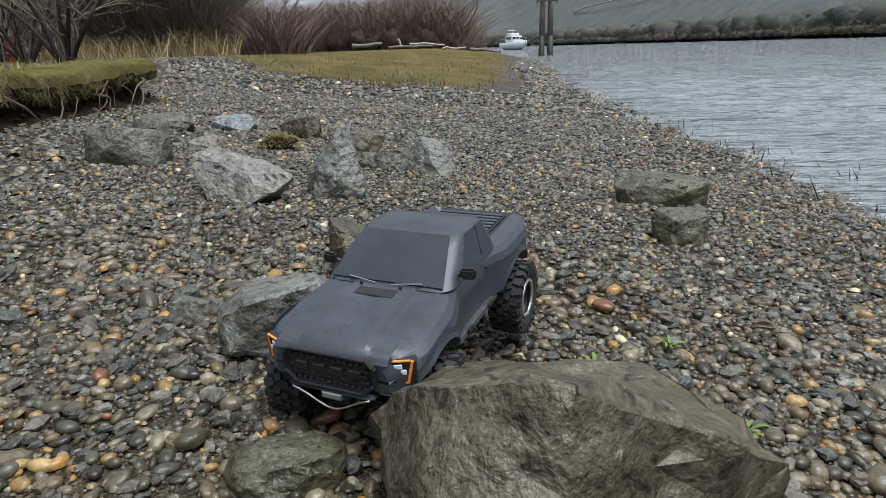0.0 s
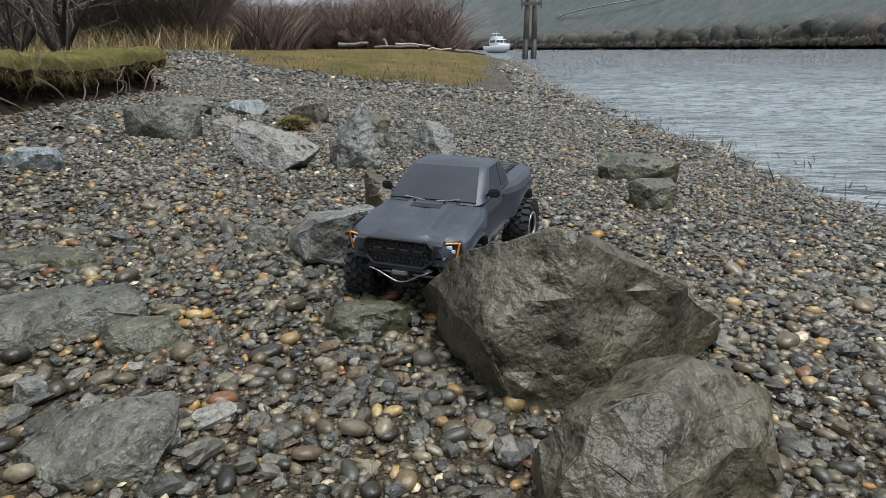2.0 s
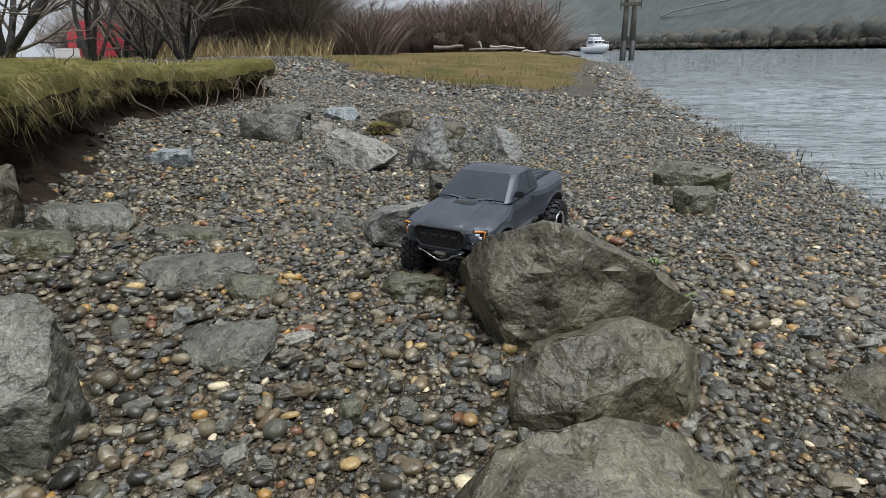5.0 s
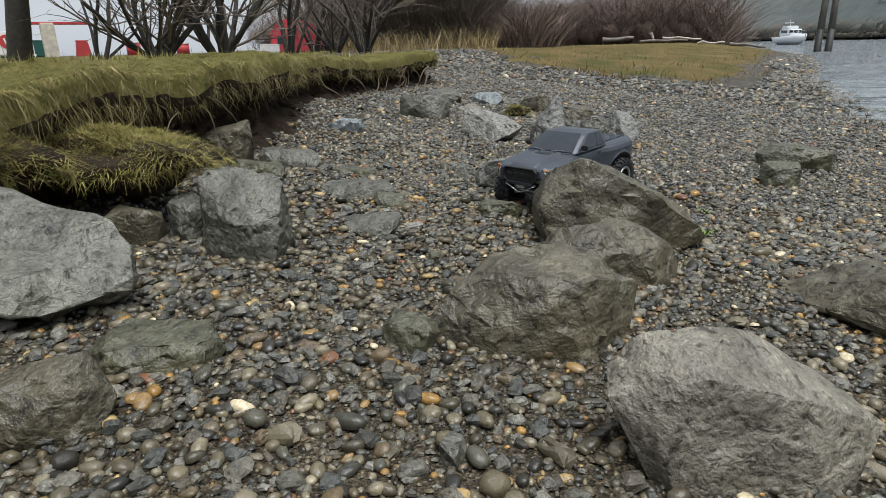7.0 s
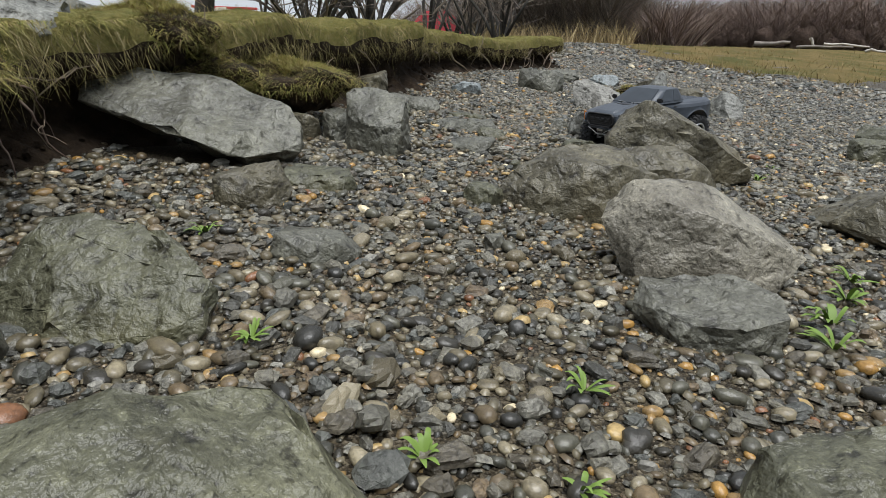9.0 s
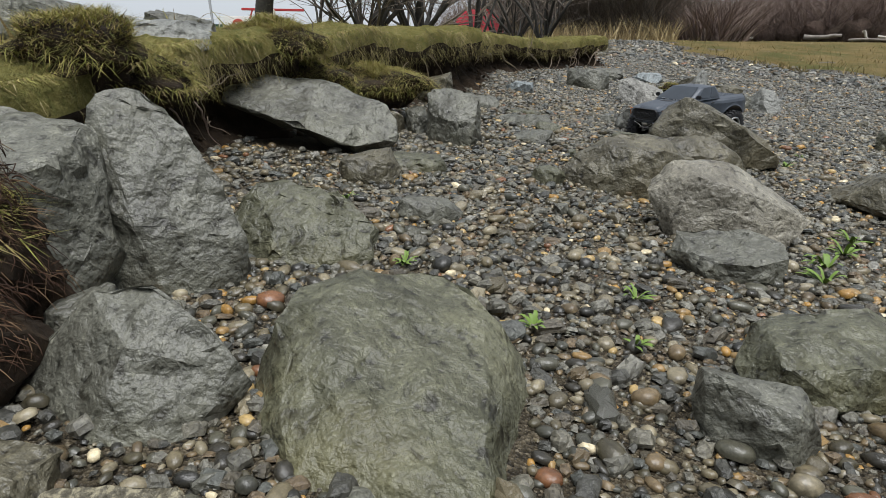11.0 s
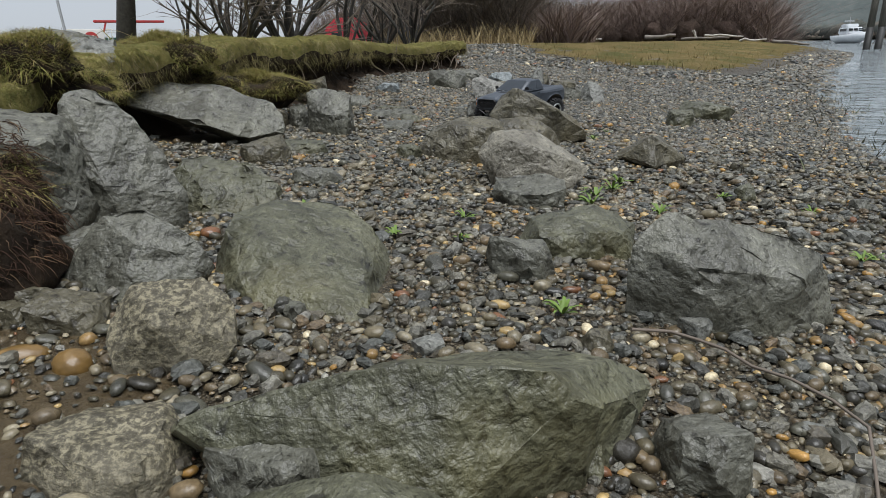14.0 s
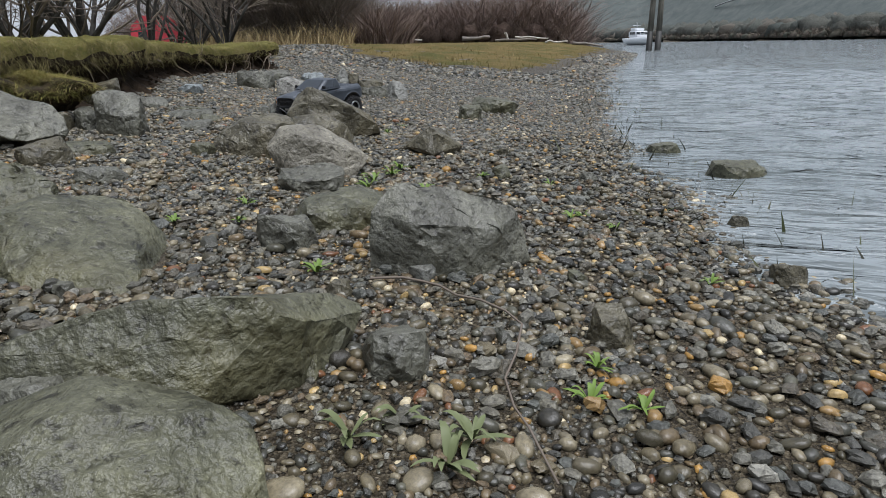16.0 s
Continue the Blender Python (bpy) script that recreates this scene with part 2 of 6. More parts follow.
def part(name, bm, material, parent, label=""):
    """Links a bmesh, or a finished mesh, as one object under a thing or a part."""
    if isinstance(bm, bmesh.types.BMesh):
        me = bpy.data.meshes.new(name)
        bm.to_mesh(me)
        bm.free()
        me.materials.append(material)
    else:
        me = bm
    ob = new(name, me)
    ob.parent = parent
    return tagged(ob, label)


def box(sx, sy, sz, m=None, bevel=0.0, seg=2, bm=None):
    bm = bm or bmesh.new()
    made = bmesh.ops.create_cube(bm, size=1.0)["verts"]
    bmesh.ops.scale(bm, vec=(sx, sy, sz), verts=made)
    if bevel:
        edges = list({e for v in made for e in v.link_edges})
        made = list({v for f in bmesh.ops.bevel(bm, geom=edges, offset=bevel, segments=seg, affect="EDGES")["faces"] for v in f.verts} | {v for v in made if v.is_valid})
    if m is not None:
        bmesh.ops.transform(bm, matrix=m, verts=made)
    return bm


def rod(a, b, r, sides=8, r2=None, bm=None):
    """A capped round bar from a to b."""
    bm = bm or bmesh.new()
    a, b = Vector(a), Vector(b)
    made = bmesh.ops.create_cone(bm, cap_ends=True, segments=sides, radius1=r, radius2=r if r2 is None else r2, depth=(b - a).length)["verts"]
    m = Matrix.Translation((a + b) / 2) @ (b - a).to_track_quat("Z", "Y").to_matrix().to_4x4()
    bmesh.ops.transform(bm, matrix=m, verts=made)
    return bm


def smooth_all(bm):
    for f in bm.faces:
        f.smooth = True
    return bm


def tubes(paths, sides=5):
    """Tapered tubes along many paths, each a list of (point, radius): corners, loops, sizes."""
    vs, ls, ss = [], [], []
    for path in paths:
        start = len(vs)
        for k, (p, r) in enumerate(path):
            a, b = path[max(k - 1, 0)][0], path[min(k + 1, len(path) - 1)][0]
            d = (Vector(b) - Vector(a)).normalized()
            u = d.cross(Vector((0.3, 0.9, 0.2))).normalized()
            w = d.cross(u)
            for s in range(sides):
                t = 2 * math.pi * s / sides
                vs.append(Vector(p) + (u * math.cos(t) + w * math.sin(t)) * r)
        for k in range(len(path) - 1):
            for s in range(sides):
                i, j = start + k * sides + s, start + k * sides + (s + 1) % sides
                ls += [i, j, j + sides, i + sides]
                ss.append(4)
        ls += list(range(start + (len(path) - 1) * sides, start + len(path) * sides))
        ss.append(sides)
    return vs, ls, ss


def blades(points, heights, widths, leans, rng, segs=3, droop=0.35):
    """Flat tapering blades that rise from points and bend over: corners, loops, sizes."""
    n = len(points)
    ang = rng.uniform(0, 2 * np.pi, n)
    side = np.stack([np.cos(ang), np.sin(ang), np.zeros(n)], 1)
    rows = []
    for k in range(segs + 1):
        f = k / segs
        mid = points + leans * (f + droop * f * f)[..., None] if np.ndim(f) else points + leans * (f + droop * f * f)
        mid = mid + np.stack([np.zeros(n), np.zeros(n), heights * (f - 0.25 * droop * f * f)], 1)
        w = (widths * (1 - 0.92 * f**1.4))[:, None] * side
        rows += [mid - w, mid + w]
    vs = np.stack(rows, 1).reshape(-1, 3)
    base = np.arange(n)[:, None, None] * (2 * segs + 2)
    quad = np.array([[2 * k, 2 * k + 1, 2 * k + 3, 2 * k + 2] for k in range(segs)])[None]
    ls = (base + quad).reshape(-1)
    return vs, ls, np.full(n * segs, 4)


# ---- the lie of the land ----
WATER_Z = -0.085
SHORE_Y = [-40, -3.0, -1.23, -1.04, -0.74, -0.16, 0.4, 1.5, 2.2, 3.0, 3.9, 5.0, 7.8, 10.7, 17, 26, 30, 45, 300, 600]
SHORE_X = [8, 1.9, 0.95, 0.85, 0.70, 0.58, 0.38, 0.14, 0.06, -0.02, -0.17, -0.36, -0.52, -0.75, -0.85, -1.2, -3.0, -9.0, -60, -150]
BANK_Y = [-6.0, -3.2, -2.4, -2.05, -1.80, -1.63, -1.27, -0.9, -0.55, 0.0, 0.57, 1.0, 1.47, 2.47, 3.45, 3.85, 4.5, 6.0, 9.0, 14, 20, 28, 40, 600]
BANK_X = [-1.1, -1.0, -1.02, -1.08, -1.24, -1.46, -1.72, -1.92, -2.06, -2.27, -2.46, -2.85, -3.18, -3.36, -3.48, -4.1, -6.4, -8.0, -8.2, -8.0, -7.2, -6.5, -12, -130]


def shore_x(y):
    return np.interp(y, SHORE_Y, SHORE_X)


def bank_x(y):
    return np.interp(y, BANK_Y, BANK_X)


def wobble(x, y, scale, seed=0.0):
    """Cheap smooth bumps from a few crossed waves, about -1 to 1."""
    a = np.sin(x * scale * 1.0 + 1.7 * seed + 1.3 * np.sin(y * scale * 0.7 + seed))
    b = np.sin(y * scale * 1.27 + 2.1 * seed + 1.1 * np.sin(x * scale * 0.9 - seed))
    c = np.sin((x + y) * scale * 2.3 + 0.7 * seed)
    return (a + b + 0.5 * c) / 2.5


def beach(x, y):
    """The height of the gravel beach and the river bed."""
    x, y = np.asarray(x, float), np.asarray(y, float)
    xs = shore_x(y)
    inland = xs - x
    plane = -0.043 - 0.0867 * np.maximum(x, -5.5) - 0.0189 * np.clip(y, -5, 3)
    rise = -0.043 - 0.0867 * xs - 0.0189 * np.clip(y, -5, 3) - WATER_Z
    dry = plane - rise * np.exp(-np.maximum(inland, 0) / 0.5)
    wet = WATER_Z - 0.10 * np.minimum(-inland, 25)
    z = np.where(inland > 0, dry, wet)
    z = z + 0.008 * wobble(x, y, 5.0, 1.0) + 0.004 * wobble(x, y, 17.0, 2.0)
    spit = np.clip((y - 6.0) / 2.0, 0, 1) * np.clip(inland / 1.5, 0, 1)
    return z + 0.05 * spit


def bank_top(x, y):
    return 0.455 - 0.06 * np.clip((-1.6 - np.asarray(y, float)) / 0.25, 0, 1) - 0.05 * np.clip((-1.15 - np.asarray(y, float)) / 0.35, 0, 1) + 0.03 * wobble(np.asarray(x, float), np.asarray(y, float), 1.7, 3.0)


def far_shore(y):
    return 76 - 0.0011 * np.clip(y, 0, 420) ** 2


def land(x, y):
    """The whole ground: beach, grass bank, and the far side of the river."""
    x, y = np.asarray(x, float), np.asarray(y, float)
    z = beach(x, y)
    behind = bank_x(y) - 0.12 - x
    step = np.clip(behind / 0.10, 0, 1)
    soft = np.clip(behind / 2.5, 0, 1)
    k = np.clip((y - 3.8) / 1.0, 0, 1)
    lift = step * (1 - k) + soft * k
    z = z * (1 - lift) + lift * np.maximum(z, bank_top(x, y) - 0.03)
    over = x - far_shore(y)
    away = np.where(over > 0, 0.6 + np.minimum(over, 20) * 0.05, -9)
    return np.where(over > -4, np.maximum(z, away), z)

# ---- ground, water, far side ----


def stepped(lo, hi, fine, far_lo, far_hi, grow=1.22):
    mid = list(np.arange(lo, hi, fine))
    a, s = [], fine
    x = lo
    while x > far_lo:
        s *= grow
        x -= s
        a.append(x)
    b, s, x = [], fine, mid[-1]
    while x < far_hi:
        s *= grow
        x += s
        b.append(x)
    return np.array(a[::-1] + mid + b)


def sheet(name, xs, ys, height, mat):
    gx, gy = np.meshgrid(xs, ys)
    vs = np.stack([gx, gy, height(gx, gy)], -1).reshape(-1, 3)
    nx, ny = len(xs), len(ys)
    i = (np.arange(ny - 1)[:, None] * nx + np.arange(nx - 1)[None]).ravel()
    ls = np.stack([i, i + 1, i + nx + 1, i + nx], 1).ravel()
    return mesh_fast(name, vs, ls, np.full(len(i), 4), mat)


ground = new("ground", sheet("ground", stepped(-4.4, 1.5, 0.055, -420, 420), stepped(-3.2, 6.5, 0.055, -120, 640), land, M_GRAVEL))
tagged(ground, "grey brown pebbly river beach sloping to the water", "ground", kind="structure")


def water_material():
    m = Mat("rippled_river_water", 0.05)
    m.base(m.ramp(m.noise(0.5, 4), [(0.35, (0.20, 0.23, 0.24)), (0.65, (0.27, 0.30, 0.31))]))
    m.p.inputs["Transmission Weight"].default_value = 0.12
    m.p.inputs["IOR"].default_value = 1.33
    m.bump(m.noise(1.4, 3, 0.5, (0.7, 1.4, 1), 1.0), 1.0, 0.26)
    m.bump(m.noise(4.6, 3, 0.5, (0.5, 1.7, 1), 0.8), 1.0, 0.15)
    m.bump(m.noise(15, 2, 0.5, (0.6, 1.5, 1), 0.6), 1.0, 0.022)
    return m.m


def ripples(x, y):
    d = np.clip((x - shore_x(y)) / 1.6, 0, 1)
    near = np.exp(-np.hypot(x, y) / 40)
    h = 0.011 * np.sin(5 * x + 11 * y + 2 * wobble(x, y, 2.1, 5)) + 0.008 * np.sin(19 * y - 5 * x + 2 * wobble(x, y, 4.2, 6)) + 0.007 * wobble(x, y, 13, 7)
    return WATER_Z + h * d * near


M_WATER = water_material()
water = new("water", sheet("water", stepped(-1.6, 6.0, 0.06, -120, 420), stepped(-2.5, 9.0, 0.06, -120, 640), ripples, M_WATER))
tagged(water, "pale grey rippled river water under a cloudy sky", "river", kind="structure")

# far wooded hillside across the river, distance haze painted into its colour
M_HILL = Mat("haze_tinted_hillside", 0.95, spec=0.05)
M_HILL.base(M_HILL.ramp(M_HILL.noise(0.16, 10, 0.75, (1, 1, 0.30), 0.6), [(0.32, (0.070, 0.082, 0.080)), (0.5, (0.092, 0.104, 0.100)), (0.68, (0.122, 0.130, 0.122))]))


def hill_height(x, y):
    over = x - far_shore(y) - 30
    top = 42 + 10 * wobble(x, y, 0.012, 4) + 4 * wobble(x, y, 0.05, 8)
    far = np.clip((y - 330) / 120, 0, 1) * 46
    return np.minimum(np.maximum(over * 0.55, far), top) - 1.0


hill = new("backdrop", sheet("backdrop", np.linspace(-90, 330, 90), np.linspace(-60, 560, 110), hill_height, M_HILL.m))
tagged(hill, "wooded hillside beyond the river, tinted grey green for haze", "hillside", kind="structure")

# ---- boulders ----
FOOTPRINTS = []


def boulder(label, mat, x, y, w, d, h, yaw=0, corners=None, seed=1, lean=(0, 0), base=None, sink=0.012, rough=1.0, name="boulder", fine=18):
    """An angular broken stone: a hull of a few corners, its edges worn and its faces roughened."""
    rng = np.random.RandomState(seed)
    if corners is None:
        corners = []
        for sx in (-1, 1):
            for sy in (-1, 1):
                corners.append((sx * rng.uniform(0.75, 1), sy * rng.uniform(0.75, 1), -0.1))
                corners.append((sx * rng.uniform(0.45, 0.9), sy * rng.uniform(0.35, 0.85), rng.uniform(0.62, 1.0)))
            corners.append((sx * 1.0, rng.uniform(-0.4, 0.4), rng.uniform(0.25, 0.6)))
        corners.append((rng.uniform(-0.4, 0.4), -1.0, rng.uniform(0.2, 0.5)))
        corners.append((rng.uniform(-0.4, 0.4), 1.0, rng.uniform(0.3, 0.6)))
    bm = bmesh.new()
    for u, v, t in corners:
        if t <= 0.01:
            u, v = 0.86 * u, 0.86 * v
        j = rng.normal(0, 0.03, 3)
        bm.verts.new(((u + j[0]) * w / 2, (v + j[1]) * d / 2, (t + 0.5 * j[2]) * h))
    hull = bmesh.ops.convex_hull(bm, input=bm.verts)
    bmesh.ops.delete(bm, geom=[g for g in set(hull["geom_interior"] + hull["geom_unused"]) if isinstance(g, bmesh.types.BMVert)], context="VERTS")
    size = max(w, d, h)
    # flakes struck off the corners and edges
    for _ in range(9 if rough > 0.3 else 0):
        n = Vector((rng.normal(0, 1), rng.normal(0, 1), rng.normal(0.25, 0.7))).normalized()
        reach = max(n.dot(v.co) for v in bm.verts)
        cut = n * (reach - size * rng.uniform(0.012, 0.055))
        bmesh.ops.bisect_plane(bm, geom=list(bm.verts) + list(bm.edges) + list(bm.faces), plane_co=cut, plane_no=n, clear_outer=True)
        kept = [v.co.copy() for v in bm.verts]
        bm.clear()
        for co in kept:
            bm.verts.new(co)
        hull = bmesh.ops.convex_hull(bm, input=bm.verts)
        bmesh.ops.delete(bm, geom=[g for g in set(hull["geom_interior"] + hull["geom_unused"]) if isinstance(g, bmesh.types.BMVert)], context="VERTS")
    bmesh.ops.dissolve_limit(bm, angle_limit=radians(5), verts=bm.verts, edges=bm.edges)
    if rough > 0.3:
        bmesh.ops.bevel(bm, geom=list(bm.edges), offset=(0.006 if rough > 0.7 else 0.03) * size, segments=1, affect="EDGES", clamp_overlap=True)
    bmesh.ops.triangulate(bm, faces=bm.faces)
    aim = size / fine
    for _ in range(5):
        long = [e for e in bm.edges if e.calc_length() > aim * 1.5]
        if not long:
            break
        bmesh.ops.subdivide_edges(bm, edges=long, cuts=1)
        bmesh.ops.triangulate(bm, faces=[f for f in bm.faces if len(f.verts) > 3])
    bm.normal_update()
    off = Vector((seed * 3.7, seed * 1.9, seed * 0.7))
    amp = rough * size
    moves = []
    for v in bm.verts:
        p = v.co / size
        chip = 0.0
        for freq, depth in ((2.6, 0.022), (6.5, 0.013)):
            q = p * freq + off
            c = noise.voronoi(q)[1][0]
            chip += (q - c).dot(noise.noise_vector(c * 7.3 + off)) * depth * 2.2
        ridge = (1 - abs(noise.noise(p * 5.0 + off * 2))) ** 6 * -0.016
        fine = noise.noise(p * 14 + off) * 0.005 + noise.noise(p * 31 + off) * 0.005
        t = noise.noise(p * 1.6 + off * 1.3) * 2.6 + p.z * 1.5
        k = t - math.floor(t)
        ledge = (math.floor(t) + min(1.0, k * 6) - t) * 0.014
        moves.append(v.normal * (chip + ridge + fine + ledge) * amp)
    for v, mv in zip(bm.verts, moves):
        v.co += mv
    for f in bm.faces:
        f.smooth = True
    me = bpy.data.meshes.new(name)
    bm.to_mesh(me)
    bm.free()
    me.materials.append(mat)
    me.set_sharp_from_angle(angle=radians(24 if rough > 0.7 else 60))
    ob = new(name, me)
    z = (float(beach(x, y)) if base is None else base) - sink
    ob.matrix_world = pose(x, y, z, lean[0], lean[1], yaw)
    if base is None:
        FOOTPRINTS.append((x, y, w / 2, d / 2, radians(yaw)))
    return tagged(ob, label, "boulder", "loose boulders on the beach")


def riprap():
    B = boulder
    # the two big stones that the beach path threads between
    B("large brown grey boulder with a slanting peaked top", M_ROCK_BROWN, -0.965, 0.20, 0.56, 0.50, 0.225, 68, [
        (-0.6, -0.34, 1), (1, -0.4, -0.16), (-0.17, 1, 0), (-0.35, -0.8, -0.1), (-0.8, 0.1, 0), (-0.1, -0.8, 0.6), (0.45, -1, 0.1), (-0.5, 0.45, 0.6),
        (0.55, 0.7, 0.08), (-0.95, -0.15, 0.4), (0.2, 0.5, 0.4), (0.75, 0.25, 0.1), (-0.55, 0.1, 0.88), (-0.9, -0.4, 0.1), (0.45, -0.5, 0.5)], 11)
    B("big grey boulder with a pale top and dark front", M_ROCK_BROWN, -0.888, -0.465, 0.37, 0.25, 0.155, 35, [
        (-1, -0.4, 0.1), (-0.75, -0.9, -0.1), (0.5, -1, -0.1), (0.95, -0.3, -0.1), (1, 0, 0.55), (0.6, 0.2, 0.95), (-0.2, 0.3, 1), (-0.3, -0.45, 0.82),
        (0.15, -0.7, 0.75), (0.55, -0.5, 0.8), (-0.8, 0.7, -0.1), (0.8, 0.8, -0.1), (-0.75, -0.2, 0.6)], 12)
    B("pale pinkish granite boulder, rounded and notched", M_ROCK_PALE, -0.555, -0.6, 0.33, 0.22, 0.195, 35, [
        (-1, -0.2, 0.55), (-0.8, -0.8, 0.1), (-0.4, -1, -0.1), (0.6, -1, -0.1), (1, -0.4, 0.3), (0.9, 0.3, 0.3), (0.55, 0, 0.62), (0.1, 0.1, 0.85),
        (-0.55, 0.1, 1), (-0.9, 0.4, 0.7), (-0.5, 0.9, -0.1), (0.7, 0.9, -0.1), (-0.45, -0.6, 0.8), (0.2, -0.65, 0.6)], 13, rough=0.6)
    B("flat grey block lying below a paler boulder", M_ROCK, -0.445, -0.83, 0.205, 0.14, 0.078, 38, [
        (-1, 0.2, 0.5), (-0.8, 0.8, 0.95), (0.5, 0.9, 1), (1, 0.2, 0.9), (0.95, -0.6, 0.75), (0.3, -0.9, 0.6), (-0.6, -0.7, 0.65), (0.9, -0.9, -0.1), (-0.3, -1, -0.1), (-0.9, 0.9, -0.1), (1, 0.9, -0.1)], 14)
    B("dark brown half-buried boulder near the waterside", M_ROCK_BROWN, -0.38, -0.02, 0.30, 0.27, 0.125, -80, [
        (0.65, 0.15, 1), (-1, 0.9, -0.2), (-0.7, -1, 0.13), (0.55, 0.5, -0.15), (0.45, -0.7, 0.3), (-0.9, 0.25, 0.65), (-0.2, 1, 0.25), (-0.6, -0.45, 0.53), (-0.3, 0.1, 0.87), (1, 0.3, 0.17), (-0.95, -0.5, -0.05)], 15)
    # stones of the upper beach
    B("grey boulder split by a crack", M_ROCK_BLUE, -1.345, 0.435, 0.28, 0.24, 0.122, 3, [
        (0.6, -0.4, 1), (-0.95, 0.4, 0.05), (0.7, 1, -0.2), (0.05, 0.75, 0.75), (-0.25, -0.85, 0.24), (1, -0.4, 0), (-0.1, -0.85, 0.83), (0.95, 0.3, -0.2), (-0.65, 0.5, 0.6), (1, -0.2, 0.5), (-0.8, 0, 0.3), (-0.5, -0.55, 0.55)], 16)
    B("grey brown wedge-shaped boulder on the pebbles", M_ROCK_BROWN, -1.295, 0.785, 0.25, 0.22, 0.125, -34, [
        (0, -0.85, 0.95), (0.1, 1, -0.07), (-0.9, -0.35, 0), (1, -0.4, 0.13), (-0.65, 0, 0.85), (0, -1, 0.22), (0.8, -0.5, 0.6), (-0.2, 0.5, 0.5), (0.85, 0.35, 0.1), (0.75, -1, 0.2), (-0.55, -0.55, 1)], 17)
    B("rounded green grey boulder on the upper beach", M_ROCK, -2.37, 1.57, 0.29, 0.19, 0.145, 10, None, 18, rough=0.6)
    B("flat pale grey slab behind a rounded boulder", M_ROCK, -2.7, 2.3, 0.3, 0.2, 0.1, 0, None, 19)
    B("small pale flat stone", M_ROCK_PALE, -2.31, 1.97, 0.14, 0.1, 0.07, 20, None, 20)
    B("pale tilted slab with a sharp dark underside", M_ROCK_WHITE, -1.79, 1.25, 0.31, 0.18, 0.155, 5, [
        (-1, 0.2, 0.95), (-0.9, -0.1, 0.7), (-0.55, -0.9, -0.05), (-0.2, -1, -0.1), (0.6, -0.7, 0.25), (1, -0.1, 0.5), (0.85, 0.5, 0.35), (0.2, 0.8, 0.75), (-0.6, 0.7, 1), (0.3, 0.3, 0.72), (-0.5, 0.6, -0.1), (0.6, 0.5, -0.1)], 21)
    B("flat blue grey stone", M_ROCK_ICE, -2.45, 2.51, 0.24, 0.14, 0.09, 0, None, 22)
    B("jagged low brown stone with a point", M_ROCK_BROWN, -2.11, 2.54, 0.23, 0.14, 0.115, -20, None, 23)
    B("tall split grey boulder with a pointed top", M_ROCK_BLUE, -1.57, 1.38, 0.2, 0.17, 0.225, 8, [
        (-1, -0.2, -0.1), (-0.9, 0.1, 0.35), (-0.1, 0.2, 0.8), (0.35, 0.2, 1), (0.5, 0.5, 0.9), (0.55, -0.3, 0.55), (-0.4, -0.6, 0.45), (0.3, -0.9, 0.35), (0.95, -0.6, 0.2), (1, 0.5, -0.1), (0.9, -0.8, -0.1), (-0.6, -1, -0.1), (-0.6, 0.9, -0.1)], 24)
    B("dark angular boulder in a group of stones", M_ROCK_BROWN, -1.7, 2.12, 0.2, 0.16, 0.13, 15, None, 25)
    B("low flat grey stone in a group of stones", M_ROCK, -1.54, 1.86, 0.27, 0.14, 0.08, 0, None, 26)
    B("grey wedge with a sloping top", M_ROCK_BLUE, -1.35, 1.86, 0.27, 0.16, 0.145, -8, [
        (-1, 0, 0.25), (-0.4, 0.2, 0.95), (-0.1, 0.4, 1), (0.6, 0.2, 0.45), (1, 0, -0.1), (0.6, -0.9, -0.1), (-0.8, -0.8, -0.1), (0, -0.6, 0.5), (-0.8, 0.9, -0.1), (0.7, 0.9, -0.1)], 27)
    B("wide weathered boulder at the edge of the river", M_ROCK_GREEN, -0.56, 1.68, 0.32, 0.18, 0.115, 12, None, 28)
    B("square dark block beside the river", M_ROCK_GREEN, -0.59, 1.23, 0.15, 0.13, 0.105, 15, None, 29)
    B("low rough brown boulder between two bigger ones", M_ROCK_BROWN, -0.855, -0.12, 0.35, 0.25, 0.132, 38, [
        (-1, -0.2, 0.25), (-0.7, -0.8, -0.1), (0.2, -1, -0.1), (0.9, -0.7, -0.1), (1, 0.1, 0.2), (-0.75, 0.1, 0.75), (-0.2, -0.1, 1), (0.35, 0.1, 0.95), (0.7, -0.25, 0.6), (0.1, -0.7, 0.55), (-0.5, -0.6, 0.5), (0.7, 0.8, -0.1), (-0.7, 0.9, -0.1), (0.2, 0.7, 0.6)], 95)
    # stones set almost flush in the beach
    for k, (x, y, w, d, h, yaw) in enumerate([(-1.78, 0.22, 0.19, 0.12, 0.022, 15), (-1.62, 0.01, 0.25, 0.15, 0.034, 15), (-1.48, -0.01, 0.10, 0.08, 0.04, 30), (-1.40, -0.22, 0.15, 0.12, 0.03, 10),
                                             (-1.22, 0.13, 0.13, 0.10, 0.035, 30), (-1.52, 0.47, 0.10, 0.08, 0.03, 0), (-1.28, -0.88, 0.20, 0.13, 0.05, 40), (-0.96, -1.11, 0.15, 0.11, 0.042, 35), (-2.0, 0.0, 0.2, 0.14, 0.05, 20), (-0.12, -1.98, 0.12, 0.1, 0.05, 0), (-1.02, -0.62, 0.10, 0.08, 0.05, 10)]):
        B("flat grey stone bedded in the pebbles", M_ROCK if k % 2 else M_ROCK_GREEN, x, y, w, d, h + 0.02, yaw, None, 40 + k, sink=0.015)
